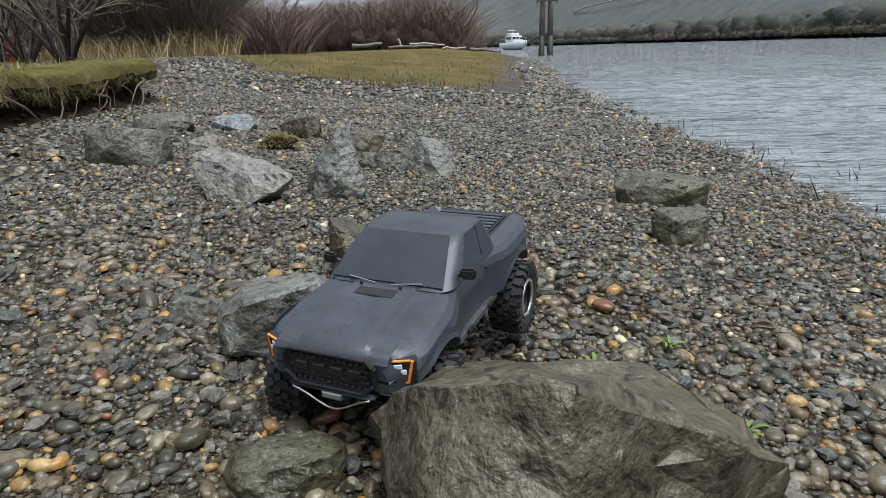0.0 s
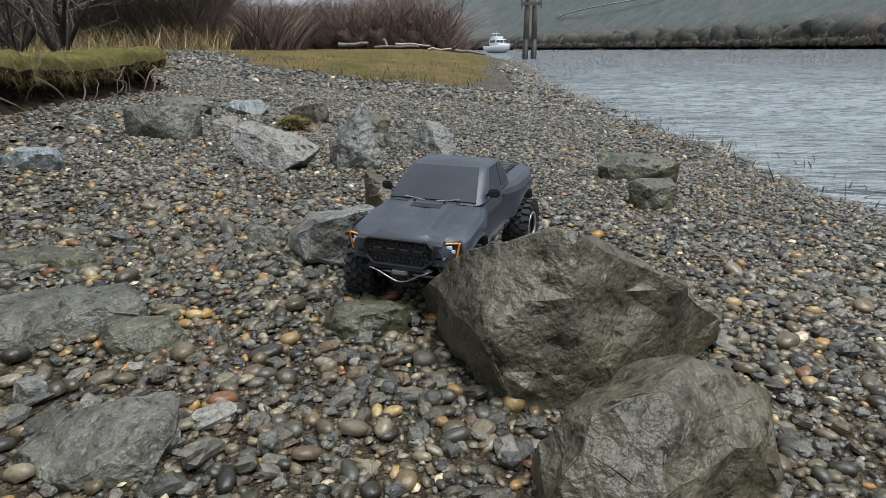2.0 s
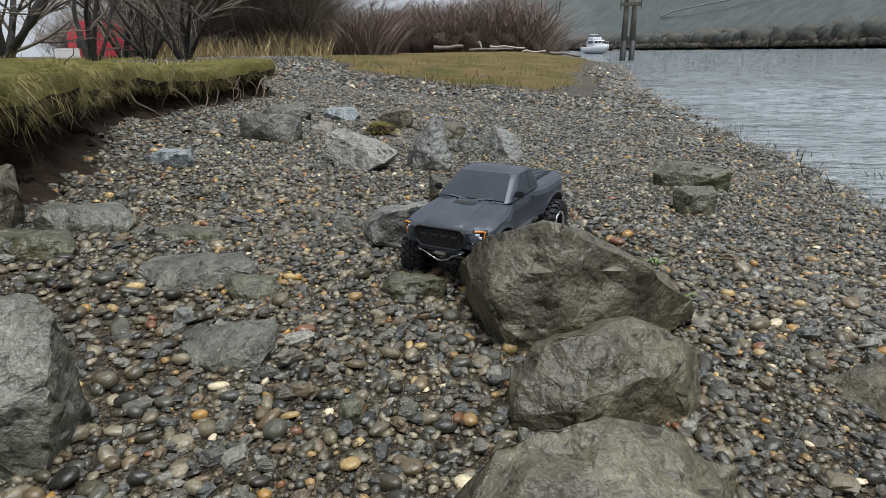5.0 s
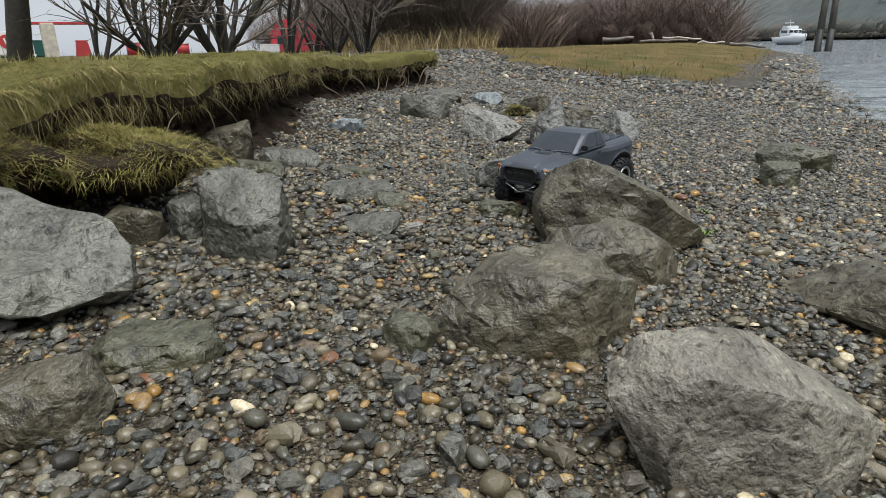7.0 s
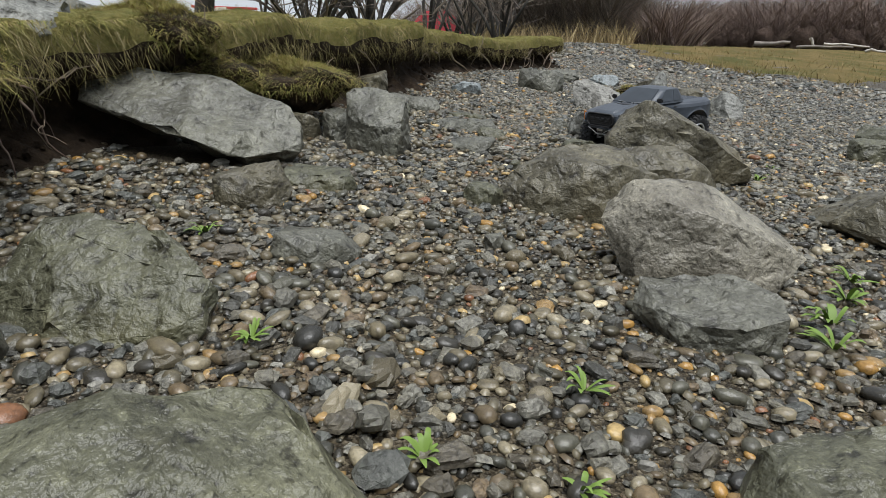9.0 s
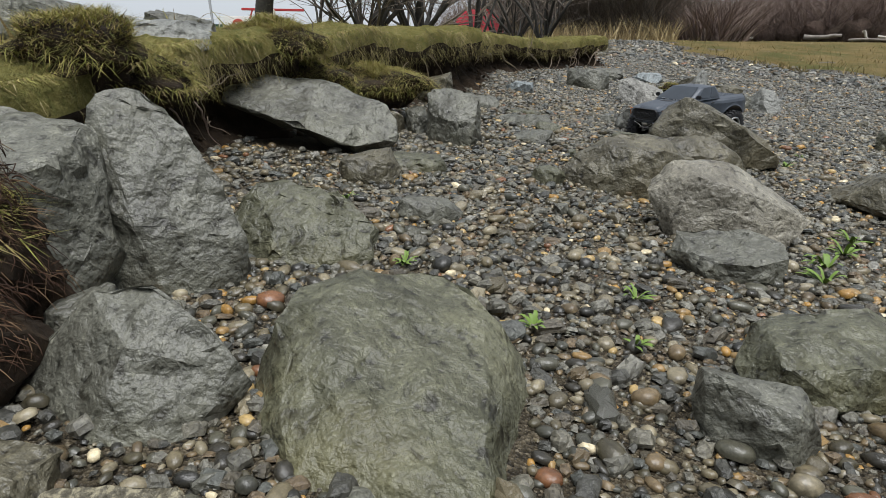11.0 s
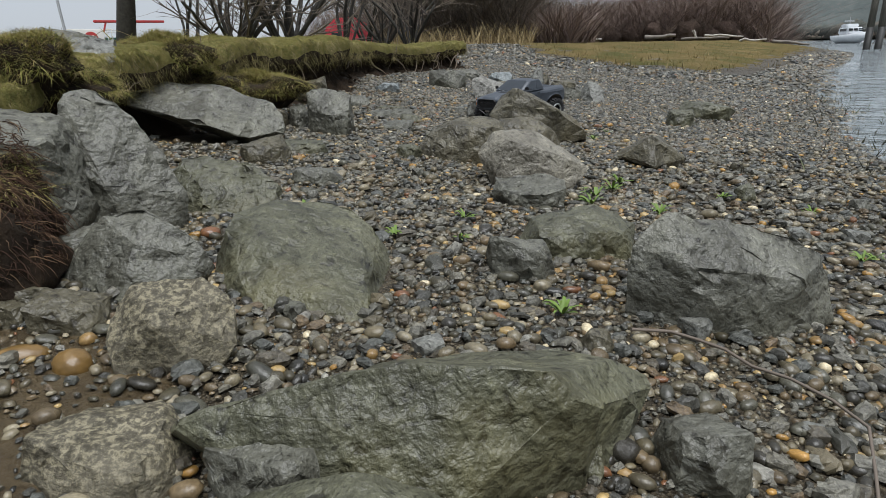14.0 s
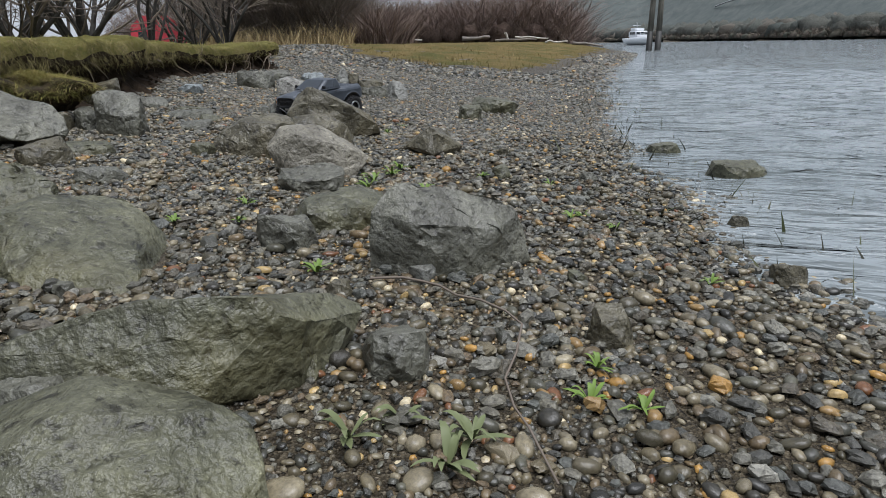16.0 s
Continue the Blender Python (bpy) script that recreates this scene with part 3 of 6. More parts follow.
    B("pale blue flat stone on the upper beach", M_ROCK_ICE, -2.32, 0.83, 0.17, 0.12, 0.07, 10, None, 55)
    # along the foot of the bank
    B("square grey boulder at the foot of the bank", M_ROCK, -1.525, -0.485, 0.20, 0.18, 0.185, 25, [
        (-0.9, -0.6, -0.1), (-0.75, -0.5, 0.55), (-0.95, 0.2, 0.95), (-0.6, 0.5, 1), (0.5, 0.5, 0.95), (0.85, 0.2, 0.85), (0.95, -0.75, 0.48), (0.2, -0.9, 0.5), (0.9, -0.9, -0.1), (-0.4, -1, -0.1), (1, 0.8, -0.1), (-0.8, 0.9, -0.1)], 61)
    B("small grey stone leaning on a larger one", M_ROCK, -1.69, -0.5, 0.08, 0.08, 0.11, 10, None, 62)
    B("dark pointed stone under the bank", M_ROCK_BROWN, -2.22, 0.06, 0.19, 0.15, 0.155, 25, None, 63)
    B("low grey stone below the bank", M_ROCK, -2.03, 0.17, 0.23, 0.14, 0.1, 25, None, 64)
    B("long grey slab overhanging a dark hollow", M_ROCK, -1.65, -0.96, 0.56, 0.33, 0.21, 43, [
        (-1, 0, 0.85), (-0.6, 0.4, 1.0), (0, 0.6, 1.0), (0.55, 0.5, 0.78), (1, 0.1, 0.38), (0.95, -0.3, 0.18), (0.55, -0.7, 0.12), (0.1, -0.75, 0.32), (-0.5, -0.55, 0.55), (-0.95, -0.2, 0.70),
        (-0.4, 0.3, 0.5), (0.5, 0.5, -0.1), (0.9, 0.2, -0.1), (0.6, -0.2, -0.1)], 65)
    B("smooth brown rounded boulder under the turf", M_ROCK_BROWN, -1.75, -0.59, 0.14, 0.12, 0.11, 30, None, 66, rough=0.4)
    B("grey block on the pebbles under a slab", M_ROCK_BROWN, -1.24, -1.05, 0.16, 0.11, 0.095, 43, None, 67)
    B("blunt olive boulder with a flat sloping top", M_ROCK_GREEN, -0.94, -1.415, 0.28, 0.2, 0.132, 43, [
        (-1, -0.2, 0.3), (-0.9, 0.5, 0.95), (-0.2, 0.8, 1), (0.5, 0.3, 0.7), (1, -0.3, 0.45), (0.85, -0.7, -0.1), (0, -1, -0.1), (-0.8, -0.8, -0.1), (-0.2, -0.6, 0.35), (0.7, 0.8, -0.1), (-0.9, 0.9, -0.1)], 68)
    B("tilted smooth grey slab set into the beach", M_ROCK_GREEN, -0.48, -1.58, 0.46, 0.42, 0.11, 0, [
        (-0.74, -0.07, 1.13), (-0.66, 0.3, 1.06), (-0.51, 0.74, 0.9), (0.04, 0.67, 0.68), (0.35, 0.24, 0.48), (0.98, -0.52, -0.05), (0.55, -0.64, 0.12), (0.25, -0.85, 0.06), (-0.48, -0.5, 0.62),
        (-1.1, -0.1, -0.1), (-0.7, 1.16, -0.1), (-0.66, -0.66, -0.1), (0.18, 1.05, -0.1), (0.56, 0.39, -0.1), (1.0, -0.44, -0.1), (0.3, -1.05, -0.1)], 69, rough=0.72)
    B("flat grey green boulder with a rough top", M_ROCK_GREEN, -0.19, -1.09, 0.28, 0.18, 0.095, 43, None, 70)
    B("narrow grey stone lying in the pebbles", M_ROCK, -0.21, -1.31, 0.14, 0.09, 0.095, 20, None, 71)
    B("tall grey slab leaning against the bank", M_ROCK, -0.96, -1.63, 0.26, 0.22, 0.31, 43, [
        (-0.85, 0.2, 0.95), (-0.55, 0.5, 1), (0, 0.4, 0.8), (0.55, 0.2, 0.5), (0.9, 0, 0.2), (1, -0.2, -0.1), (0.2, -0.9, -0.1), (-0.7, -0.8, -0.1), (-0.95, -0.4, 0.5), (-0.2, -0.6, 0.35), (-0.8, 0.9, -0.1), (0.6, 0.9, -0.1)], 72)
    B("rough grey boulder propped on smaller stones", M_ROCK, -0.69, -1.8, 0.3, 0.18, 0.15, 40, [
        (-1, -0.3, 0.05), (-0.9, 0.2, 0.3), (-0.25, 0.3, 0.85), (0.2, 0.4, 1), (0.55, 0.2, 0.7), (1, 0, 0.3), (0.8, -0.7, -0.1), (0.1, -0.9, 0.1), (-0.7, -0.7, -0.1), (0.2, -0.4, 0.6), (0.7, 0.8, -0.1), (-0.7, 0.8, -0.1)], 73)
    B("speckled pale granite block", M_ROCK_SPECK, -0.41, -1.89, 0.16, 0.14, 0.114, 43, [
        (-1, -0.3, 0.55), (-0.7, 0.2, 1), (0.3, 0.3, 1), (0.95, 0.1, 0.75), (1, -0.5, 0.3), (0.6, -0.9, -0.1), (-0.7, -1, -0.1), (-0.8, -0.8, 0.35), (0, -0.8, 0.75), (0.9, 0.8, -0.1), (-0.9, 0.8, -0.1)], 74)
    B("dark wet stone in the shade", M_ROCK_BROWN, -0.59, -1.94, 0.11, 0.09, 0.07, 43, None, 75)
    B("big grey boulder with a notched top", M_ROCK, 0.13, -1.245, 0.35, 0.23, 0.195, 35, [
        (-1, -0.2, 0.1), (-0.85, 0, 0.7), (-0.55, 0.2, 1), (-0.1, 0.2, 0.72), (0.6, 0.1, 0.75), (0.95, 0, 0.55), (1, -0.2, 0.05), (0.4, -0.8, 0), (-0.4, -1, -0.1), (-0.9, -0.7, 0), (-0.4, -0.5, 0.6), (0.5, -0.5, 0.5), (0.8, 0.9, -0.1), (-0.7, 0.9, -0.1)], 76)
    B("broad smooth slab of olive grey stone", M_ROCK_GREEN, -0.062, -1.805, 0.66, 0.33, 0.145, 48, [
        (-0.1, -0.55, 1), (0.9, 0.7, -0.17), (-1, 0.5, 0.1), (0.5, -0.8, -0.2), (-0.55, -0.35, 0.6), (0.65, -0.3, 0.6), (-0.9, -0.1, 0.7), (-0.3, 0.85, 0), (0.9, -0.1, 0.2), (0.6, 0.45, 0.35), (-0.05, -0.9, 0.07), (0.35, 1, -0.05), (0.45, -0.7, 0.86), (-0.3, 0.3, 0.6)], 77, rough=0.75)
    B("rounded olive slab beside a broader one", M_ROCK_GREEN, 0.04, -2.075, 0.40, 0.25, 0.115, 30, [
        (-1, -0.3, 0.2), (-0.7, 0.5, 0.45), (-0.3, 0.8, 0.8), (0.2, 0.8, 1), (0.6, 0.6, 0.9), (0.95, 0.2, 0.5), (1, -0.5, 0.1), (0.3, -1, -0.1), (-0.7, -0.9, -0.1), (0.1, -0.2, 0.95), (0.6, 0.9, -0.1), (-0.7, 0.9, -0.1), (-0.5, 0, 0.7)], 78, rough=0.7)
    B("mottled flat stone in wet sand", M_ROCK_SPECK, -0.28, -2.05, 0.18, 0.15, 0.07, 35, None, 79)
    B("flat grey stone with a straight edge", M_ROCK, 0.2, -1.665, 0.1, 0.12, 0.075, 30, None, 80)
    # in and beside the water
    B("brown rock standing in shallow water", M_ROCK_GREEN, 0.82, 0.22, 0.25, 0.16, 0.11, 20, None, 81)
    B("low wet rock in shallow water", M_ROCK_GREEN, 0.54, 0.7, 0.16, 0.12, 0.09, 10, None, 82)
    B("angular stone at the waterline", M_ROCK_BROWN, 0.82, -0.98, 0.08, 0.07, 0.07, 20, None, 83)
    B("small stone standing in the shallows", M_ROCK_BROWN, 0.76, -0.53, 0.06, 0.05, 0.06, 0, None, 84)
    B("small angular grey stone", M_ROCK_BROWN, 0.49, -1.45, 0.08, 0.07, 0.085, 20, None, 85)
    # up on the bank
    B("big grey boulder bedded in the bank", M_ROCK, -1.05, -1.82, 0.31, 0.25, 0.33, 43, None, 91, base=0.06)
    B("large pale boulder on the grass bank", M_ROCK_BLUE, -1.92, -1.32, 0.42, 0.30, 0.13, 43, None, 92, base=0.365)
    B("rounded grey boulder on the grass", M_ROCK, -2.75, -0.88, 0.30, 0.24, 0.14, 43, None, 93, base=0.42)
    B("grey boulder on top of the bank", M_ROCK, -2.4, -1.5, 0.42, 0.3, 0.16, 43, None, 94, base=0.42)


riprap()
ROUND = [(math.cos(a) * math.cos(b), math.sin(a) * math.cos(b), 0.5 + 0.5 * math.sin(b)) for a in np.linspace(0, 2 * math.pi, 19)[:-1] for b in np.linspace(-1.3, 1.5, 9)]
boulder("small rough stone lying on the bank soil", M_ROCK, -0.80, -1.98, 0.10, 0.08, 0.07, 20, None, 101)
boulder("small grey stone at the foot of the soil bank", M_ROCK_BROWN, -0.70, -1.95, 0.08, 0.07, 0.06, 50, None, 102)
boulder("yellowish rounded cobble in wet sand", M_ROCK_OCHRE, -0.545, -2.03, 0.075, 0.04, 0.034, 60, ROUND, 103, rough=0.15)
boulder("brown rounded cobble in wet sand", M_ROCK_OCHRE, -0.475, -1.995, 0.052, 0.046, 0.042, 0, ROUND, 104, rough=0.15)
for k, (x, y, w, d, h, yaw) in enumerate([(-0.70, -2.08, 0.12, 0.10, 0.11, 20), (-0.86, -1.80, 0.09, 0.08, 0.07, 60), (-0.66, -1.99, 0.07, 0.05, 0.05, 10), (-0.60, -2.12, 0.09, 0.08, 0.06, 50)]):
    boulder("rough grey stone in the soil below the bank", M_ROCK if k % 2 else M_ROCK_BROWN, x, y, w, d, h, yaw, None, 110 + k)


def broken_stones():
    """Small angular fragments scattered among the rounded pebbles."""
    rng = np.random.RandomState(140)
    made = 0
    mats = [M_ROCK, M_ROCK_BROWN, M_ROCK_GREEN, M_ROCK_BLUE, M_ROCK]
    while made < 60:
        x, y = rng.uniform(-1.9, 0.7), rng.uniform(-2.1, 2.0)
        if x > shore_x(y) + 0.05 or x < bank_x(y) + 0.1:
            continue
        w = 0.028 + 0.045 * rng.uniform(0, 1) ** 2
        ob = boulder("small angular broken stone among the pebbles", mats[made % 5], x, y, w, w * rng.uniform(0.6, 0.9), w * rng.uniform(0.45, 0.75), rng.uniform(0, 180), None, 500 + made, sink=0.004, name="stone", fine=7)
        tagged(ob, "small angular broken stone among the pebbles", "stone", "broken stones on the beach")
        made += 1


broken_stones()
for k, (x, y, w, d, h) in enumerate([(-0.86, -2.00, 0.36, 0.30, 0.19), (-0.98, -1.92, 0.30, 0.26, 0.24), (-0.72, -2.13, 0.22, 0.18, 0.10)]):
    mound = boulder("slumped mound of dark soil below the bank", M_SOIL, x, y, w, d, h, 43, None, 120 + k, name="soil_mound", rough=1.3, fine=22)
    tagged(mound, "slumped mound of dark soil below the bank", "soil", "soil mounds below the bank")

# ---- the eroded grass bank ----


def bank_frame(y):
    """A point of the bank's edge and the level way out of it, towards the beach."""
    x, e = bank_x(y), 0.06
    tx, ty = (bank_x(y + e) - bank_x(y - e)) / (2 * e), 1.0
    n = np.stack([np.full_like(tx, ty), -tx], -1)
    return x, n / np.linalg.norm(n, axis=-1, keepdims=True)


def build_bank():
    ys = np.concatenate([np.arange(-2.9, 3.7, 0.025), np.arange(3.7, 4.6, 0.02)])
    x, n = bank_frame(ys)
    jag = 0.05 * wobble(ys, ys * 0 + 1, 7.0, 1) + 0.03 * wobble(ys, ys * 0 + 2, 19.0, 2)
    top, low = bank_top(x, ys), beach(x, ys)
    end = np.clip((4.4 - ys) / 0.7, -0.2, 1)
    top = low + (top - low) * end + 0.024 * wobble(ys, ys * 0 + 5, 5.0, 7) + 0.018 * wobble(ys, ys * 0 + 3, 13.0, 8)
    prof = [(-0.55, -0.03, 0), (-0.48, -0.02, 0), (-0.41, -0.012, 0), (-0.34, -0.004, 0), (-0.27, 0.0, 0), (-0.20, 0.004, 0), (-0.14, 0.008, 0), (-0.08, 0.008, 0), (-0.03, 0.006, 0), (0.02, 0.0, 0), (0.055, -0.025, 0), (0.065, -0.07, 0), (0.045, -0.115, 0)]
    rows = []
    for out, dz, _ in prof:
        rows.append((out + jag * (out > -0.2), top + dz))
    for f, out in ((0.50, -0.04), (0.62, -0.075), (0.76, -0.055), (0.88, -0.01), (1.0, 0.05), (1.12, 0.12)):
        rows.append((out + 0.13 * f * np.clip((-1.45 - ys) / 0.3, 0, 1) + jag * 0.8 + 0.03 * wobble(ys, ys * 0 + 9 * f, 23.0, 3 + f), top + (low - top) * f - (0.02 if f > 1 else 0)))
    vs = []
    for out, z in rows:
        px, py = x + n[:, 0] * out, ys + n[:, 1] * out
        rough = 0.016 * wobble(px + z, py * 1.0, 31.0, 4) + 0.012 * wobble(px, py + 2 * z, 67.0, 5)
        vs.append(np.stack([px + rough, py, z + rough * 0.6], -1))
    vs = np.concatenate(vs)
    m, k = len(ys), len(rows)
    i = (np.arange(k - 1)[:, None] * m + np.arange(m - 1)[None]).ravel()
    me = mesh_fast("bank", vs, np.stack([i, i + m, i + m + 1, i + 1], 1).ravel(), np.full(len(i), 4), M_TURF)
    me.materials.append(M_SOIL)
    me.polygons.foreach_set("material_index", (np.repeat(np.arange(k - 1), m - 1) >= 11).astype(np.int32))
    bank = new("bank", me)
    tagged(bank, "undercut earth bank topped with mossy turf", "bank", kind="structure")
    # crumbled clods of earth on the face and at its foot
    rng = np.random.RandomState(61)
    t = bmesh.new()
    bmesh.ops.create_icosphere(t, subdivisions=1, radius=1)
    base, tri = np.array([v.co for v in t.verts]), np.array([[v.index for v in f.verts] for f in t.faces])
    t.free()
    at = vs.reshape(k, m, 3)[13:]
    r, c = rng.randint(0, at.shape[0], 2600), np.where(np.arange(2600) < 1300, rng.randint(0, m, 2600), rng.randint(15, 66, 2600))
    size = 0.003 + 0.017 * rng.uniform(0, 1, 2600) ** 2.5
    b = base[None] * (1 + rng.normal(0, 0.25, (2600, len(base), 1))) * size[:, None, None] * np.array([1, 1, 0.8])
    b = b + (at[r, c] + rng.normal(0, 0.012, (2600, 3)))[:, None]
    f = tri[None] + (np.arange(2600) * len(base))[:, None, None]
    clods = new("soil_clods", mesh_fast("soil_clods", b.reshape(-1, 3), f.ravel(), np.full(2600 * len(tri), 3), M_SOIL, False))
    tagged(clods, "crumbled clods of dark earth on the bank face", "soil", kind="stuff")


build_bank()


def grass_on_bank():
    rng = np.random.RandomState(5)

    def bank_grass(name, label, mat, tufts, per, length, width, seed, ys=(-2.85, 4.2), hang=False):
        rng = np.random.RandomState(seed)
        ty = rng.uniform(*ys, tufts)
        inl = np.abs(rng.normal(0, 0.40, tufts)) - 0.06
        if hang:
            inl = -rng.uniform(0.02, 0.06, tufts)
        size = rng.uniform(0.5, 1.3, tufts) * (1 + 0.35 * wobble(ty, inl * 3, 6.0, 2))
        comb = rng.normal(0, 0.5, (tufts, 2))
        k = np.repeat(np.arange(tufts), per)
        n = len(k)
        y, inl, size = ty[k] + rng.normal(0, 0.014, n), inl[k] + rng.normal(0, 0.014, n), size[k]
        x, nn = bank_frame(y)
        jag = 0.05 * wobble(y, y * 0 + 1, 7.0, 1) + 0.03 * wobble(y, y * 0 + 2, 19.0, 2)
        out = jag * (inl < 0.2) - inl
        px, py = x + nn[:, 0] * out, y + nn[:, 1] * out
        low = beach(px, py)
        z = low + (bank_top(x, y) - low) * np.clip((4.5 - y) / 0.7, 0.05, 1) - np.clip(inl - 0.2, 0, 0.3) * 0.1 + (0.024 * wobble(y, y * 0 + 5, 5.0, 7) + 0.018 * wobble(y, y * 0 + 3, 13.0, 8)) * (inl < 0.4)
        ln = rng.uniform(*length, n) * size
        if hang:
            z = z - rng.uniform(0.0, 0.10, tufts)[k]
        lip = np.clip((0.10 - inl) / 0.12, 0, 1)
        lean = np.zeros((n, 3))
        lean[:, :2] = rng.normal(0, 0.42, (n, 2)) + comb[k] + nn * lip[:, None] * rng.uniform(0.2, 1.1, n)[:, None]
        lean *= ln[:, None] * 0.6
        lean[:, 2] = -lip * ln * rng.uniform(0.0, 0.7, n)
        h = ln * rng.uniform(0.35, 1.05, n) * (1 - 0.6 * lip)
        if hang:
            lean[:, :2] *= 0.7
            lean[:, 2] = -ln * rng.uniform(0.3, 1.2, n)
            h = 0.3 * h
        vs, ls, ss = blades(np.stack([px, py, z - 0.003], -1), h, rng.uniform(*width, n), lean, rng, 2, 0.7)
        tagged(new(name, mesh_fast(name, vs, ls, ss, mat)), label, "grass", kind="stuff")

    bank_grass("grass", "shaggy olive winter grass on the bank", M_GRASS, 2700, 22, (0.010, 0.030), (0.0005, 0.0013), 51)
    bank_grass("grass", "matted olive grass hanging over the near bank", M_GRASS, 1700, 22, (0.012, 0.034), (0.0004, 0.0011), 53, (-2.6, -0.3))
    bank_grass("grass", "short mossy grass on the low end of the bank", M_GRASS, 700, 24, (0.008, 0.020), (0.0004, 0.0011), 55, (-2.3, -1.4))
    bank_grass("thatch", "brown and olive thatch hanging off the bank edge", M_THATCH, 1300, 12, (0.018, 0.052), (0.0005, 0.0012), 54, (-2.7, 3.9), True)
    bank_grass("dead_grass", "dead straw coloured grass in the turf", M_DRY, 480, 8, (0.018, 0.050), (0.0006, 0.0013), 52)
    # the lawn further in
    n = 14000
    y = rng.uniform(-5, 9, n)
    px = bank_x(y) - 0.5 - rng.exponential(2.2, n)
    vs, ls, ss = blades(np.stack([px, y, land(px, y) - 0.01], -1), rng.uniform(0.02, 0.07, n), rng.uniform(0.003, 0.008, n), rng.normal(0, 0.02, (n, 3)), rng, 2)
    tagged(new("lawn", mesh_fast("lawn", vs, ls, ss, M_GRASS)), "rough olive green lawn behind the bank", "grass", kind="stuff")
    gx, gy = np.meshgrid(np.linspace(-60, 0.3, 90) ** 1, np.concatenate([np.linspace(-30, 9, 120)]))
    bx = bank_x(gy) - 0.45 + (gx - 0.3)
    z = land(bx, gy) + 0.03 - 0.06 * (gx > 0.1)
    m = gx.shape[1]
    i = (np.arange(gx.shape[0] - 1)[:, None] * m + np.arange(m - 1)[None]).ravel()
    me = mesh_fast("turf", np.stack([bx, gy, z], -1).reshape(-1, 3), np.stack([i, i + 1, i + m + 1, i + m], 1).ravel(), np.full(len(i), 4), M_TURF)
    tagged(new("turf", me), "mossy turf of the park behind the beach", "turf", kind="structure")


grass_on_bank()


def turf_clump(x, y, z, w, d, h, seed, label="mossy turf clump slumped from the bank"):
    """A slumped sod: an uneven earthy mound with a thatch of grass that hangs over its sides."""
    rng = np.random.RandomState(seed)
    thing = new("turf_clump")
    thing.location = (x, y, z)
    tagged(thing, label, "turf", "slumped turf clumps")
    bm = bmesh.new()
    bmesh.ops.create_icosphere(bm, subdivisions=4, radius=1)
    off = Vector((seed, 2.0 * seed, 0))
    for v in bm.verts:
        k = 1 + 0.45 * noise.noise(v.co * 1.6 + off) + 0.16 * noise.noise(v.co * 4.5 + off)
        low = 0.75 if v.co.z < 0 else 1.0
        v.co = Vector((v.co.x * w / 2 * k * low, v.co.y * d / 2 * k * low, v.co.z * h / 2 * k + h * 0.4))
    part("sod", smooth_all(bm), M_SOIL, thing, "dark earthen sod")
    n = int(13000 * w * d / 0.09)
    a, r = rng.uniform(0, 2 * np.pi, n), np.sqrt(rng.uniform(0, 1, n)) * 1.02
    ux, uy = np.cos(a) * r, np.sin(a) * r
    dirs = [Vector((p, q, max(0.0, 1 - p * p - q * q) ** 0.5)) for p, q in zip(ux, uy)]
    kk = np.array([1.01 + 0.45 * noise.noise(c * 1.6 + off) + 0.16 * noise.noise(c * 4.5 + off) for c in dirs])
    up = np.sqrt(np.clip(1 - ux**2 - uy**2, 0, 1))
    pts = np.stack([ux * w / 2 * kk, uy * d / 2 * kk, up * h / 2 * kk + h * 0.4 - 0.004], -1)
    lean = np.stack([ux, uy, np.zeros(n)], -1) * (r**3 * rng.uniform(0.002, 0.012, n))[:, None] + rng.normal(0, 0.008, (n, 3))
    lean[:, 2] = -(r**4) * rng.uniform(0, 0.026, n)
    comb = np.array([noise.noise_vector(Vector((p * 5.0, q * 5.0, seed))) for p, q in zip(ux, uy)])
    lean[:, :2] = 1.3 * lean[:, :2] + comb[:, :2] * 0.010 + rng.normal(0, 0.005, (n, 2))
    vs, ls, ss = blades(pts, rng.uniform(0.008, 0.030, n) * (1.1 - 0.6 * r), rng.uniform(0.0005, 0.0012, n), lean, rng, 2, 0.6)
    part("thatch", mesh_fast("thatch", vs, ls, ss, M_GRASS), None, thing, "olive green grass and moss")


turf_clump(-1.93, -0.46, 0.19, 0.42, 0.30, 0.15, 31)
turf_clump(-1.95, -0.80, 0.20, 0.30, 0.28, 0.18, 32)
turf_clump(-1.50, -1.52, 0.275, 0.36, 0.30, 0.13, 33)
turf_clump(-0.93, -1.93, 0.15, 0.20, 0.18, 0.13, 34)
turf_clump(-1.95, -0.93, 0.31, 0.42, 0.30, 0.17, 35)
turf_clump(-1.36, -1.62, 0.33, 0.26, 0.24, 0.13, 38)
turf_clump(-2.04, 2.08, 0.10, 0.15, 0.11, 0.06, 37, "small mossy tuft among beach stones")


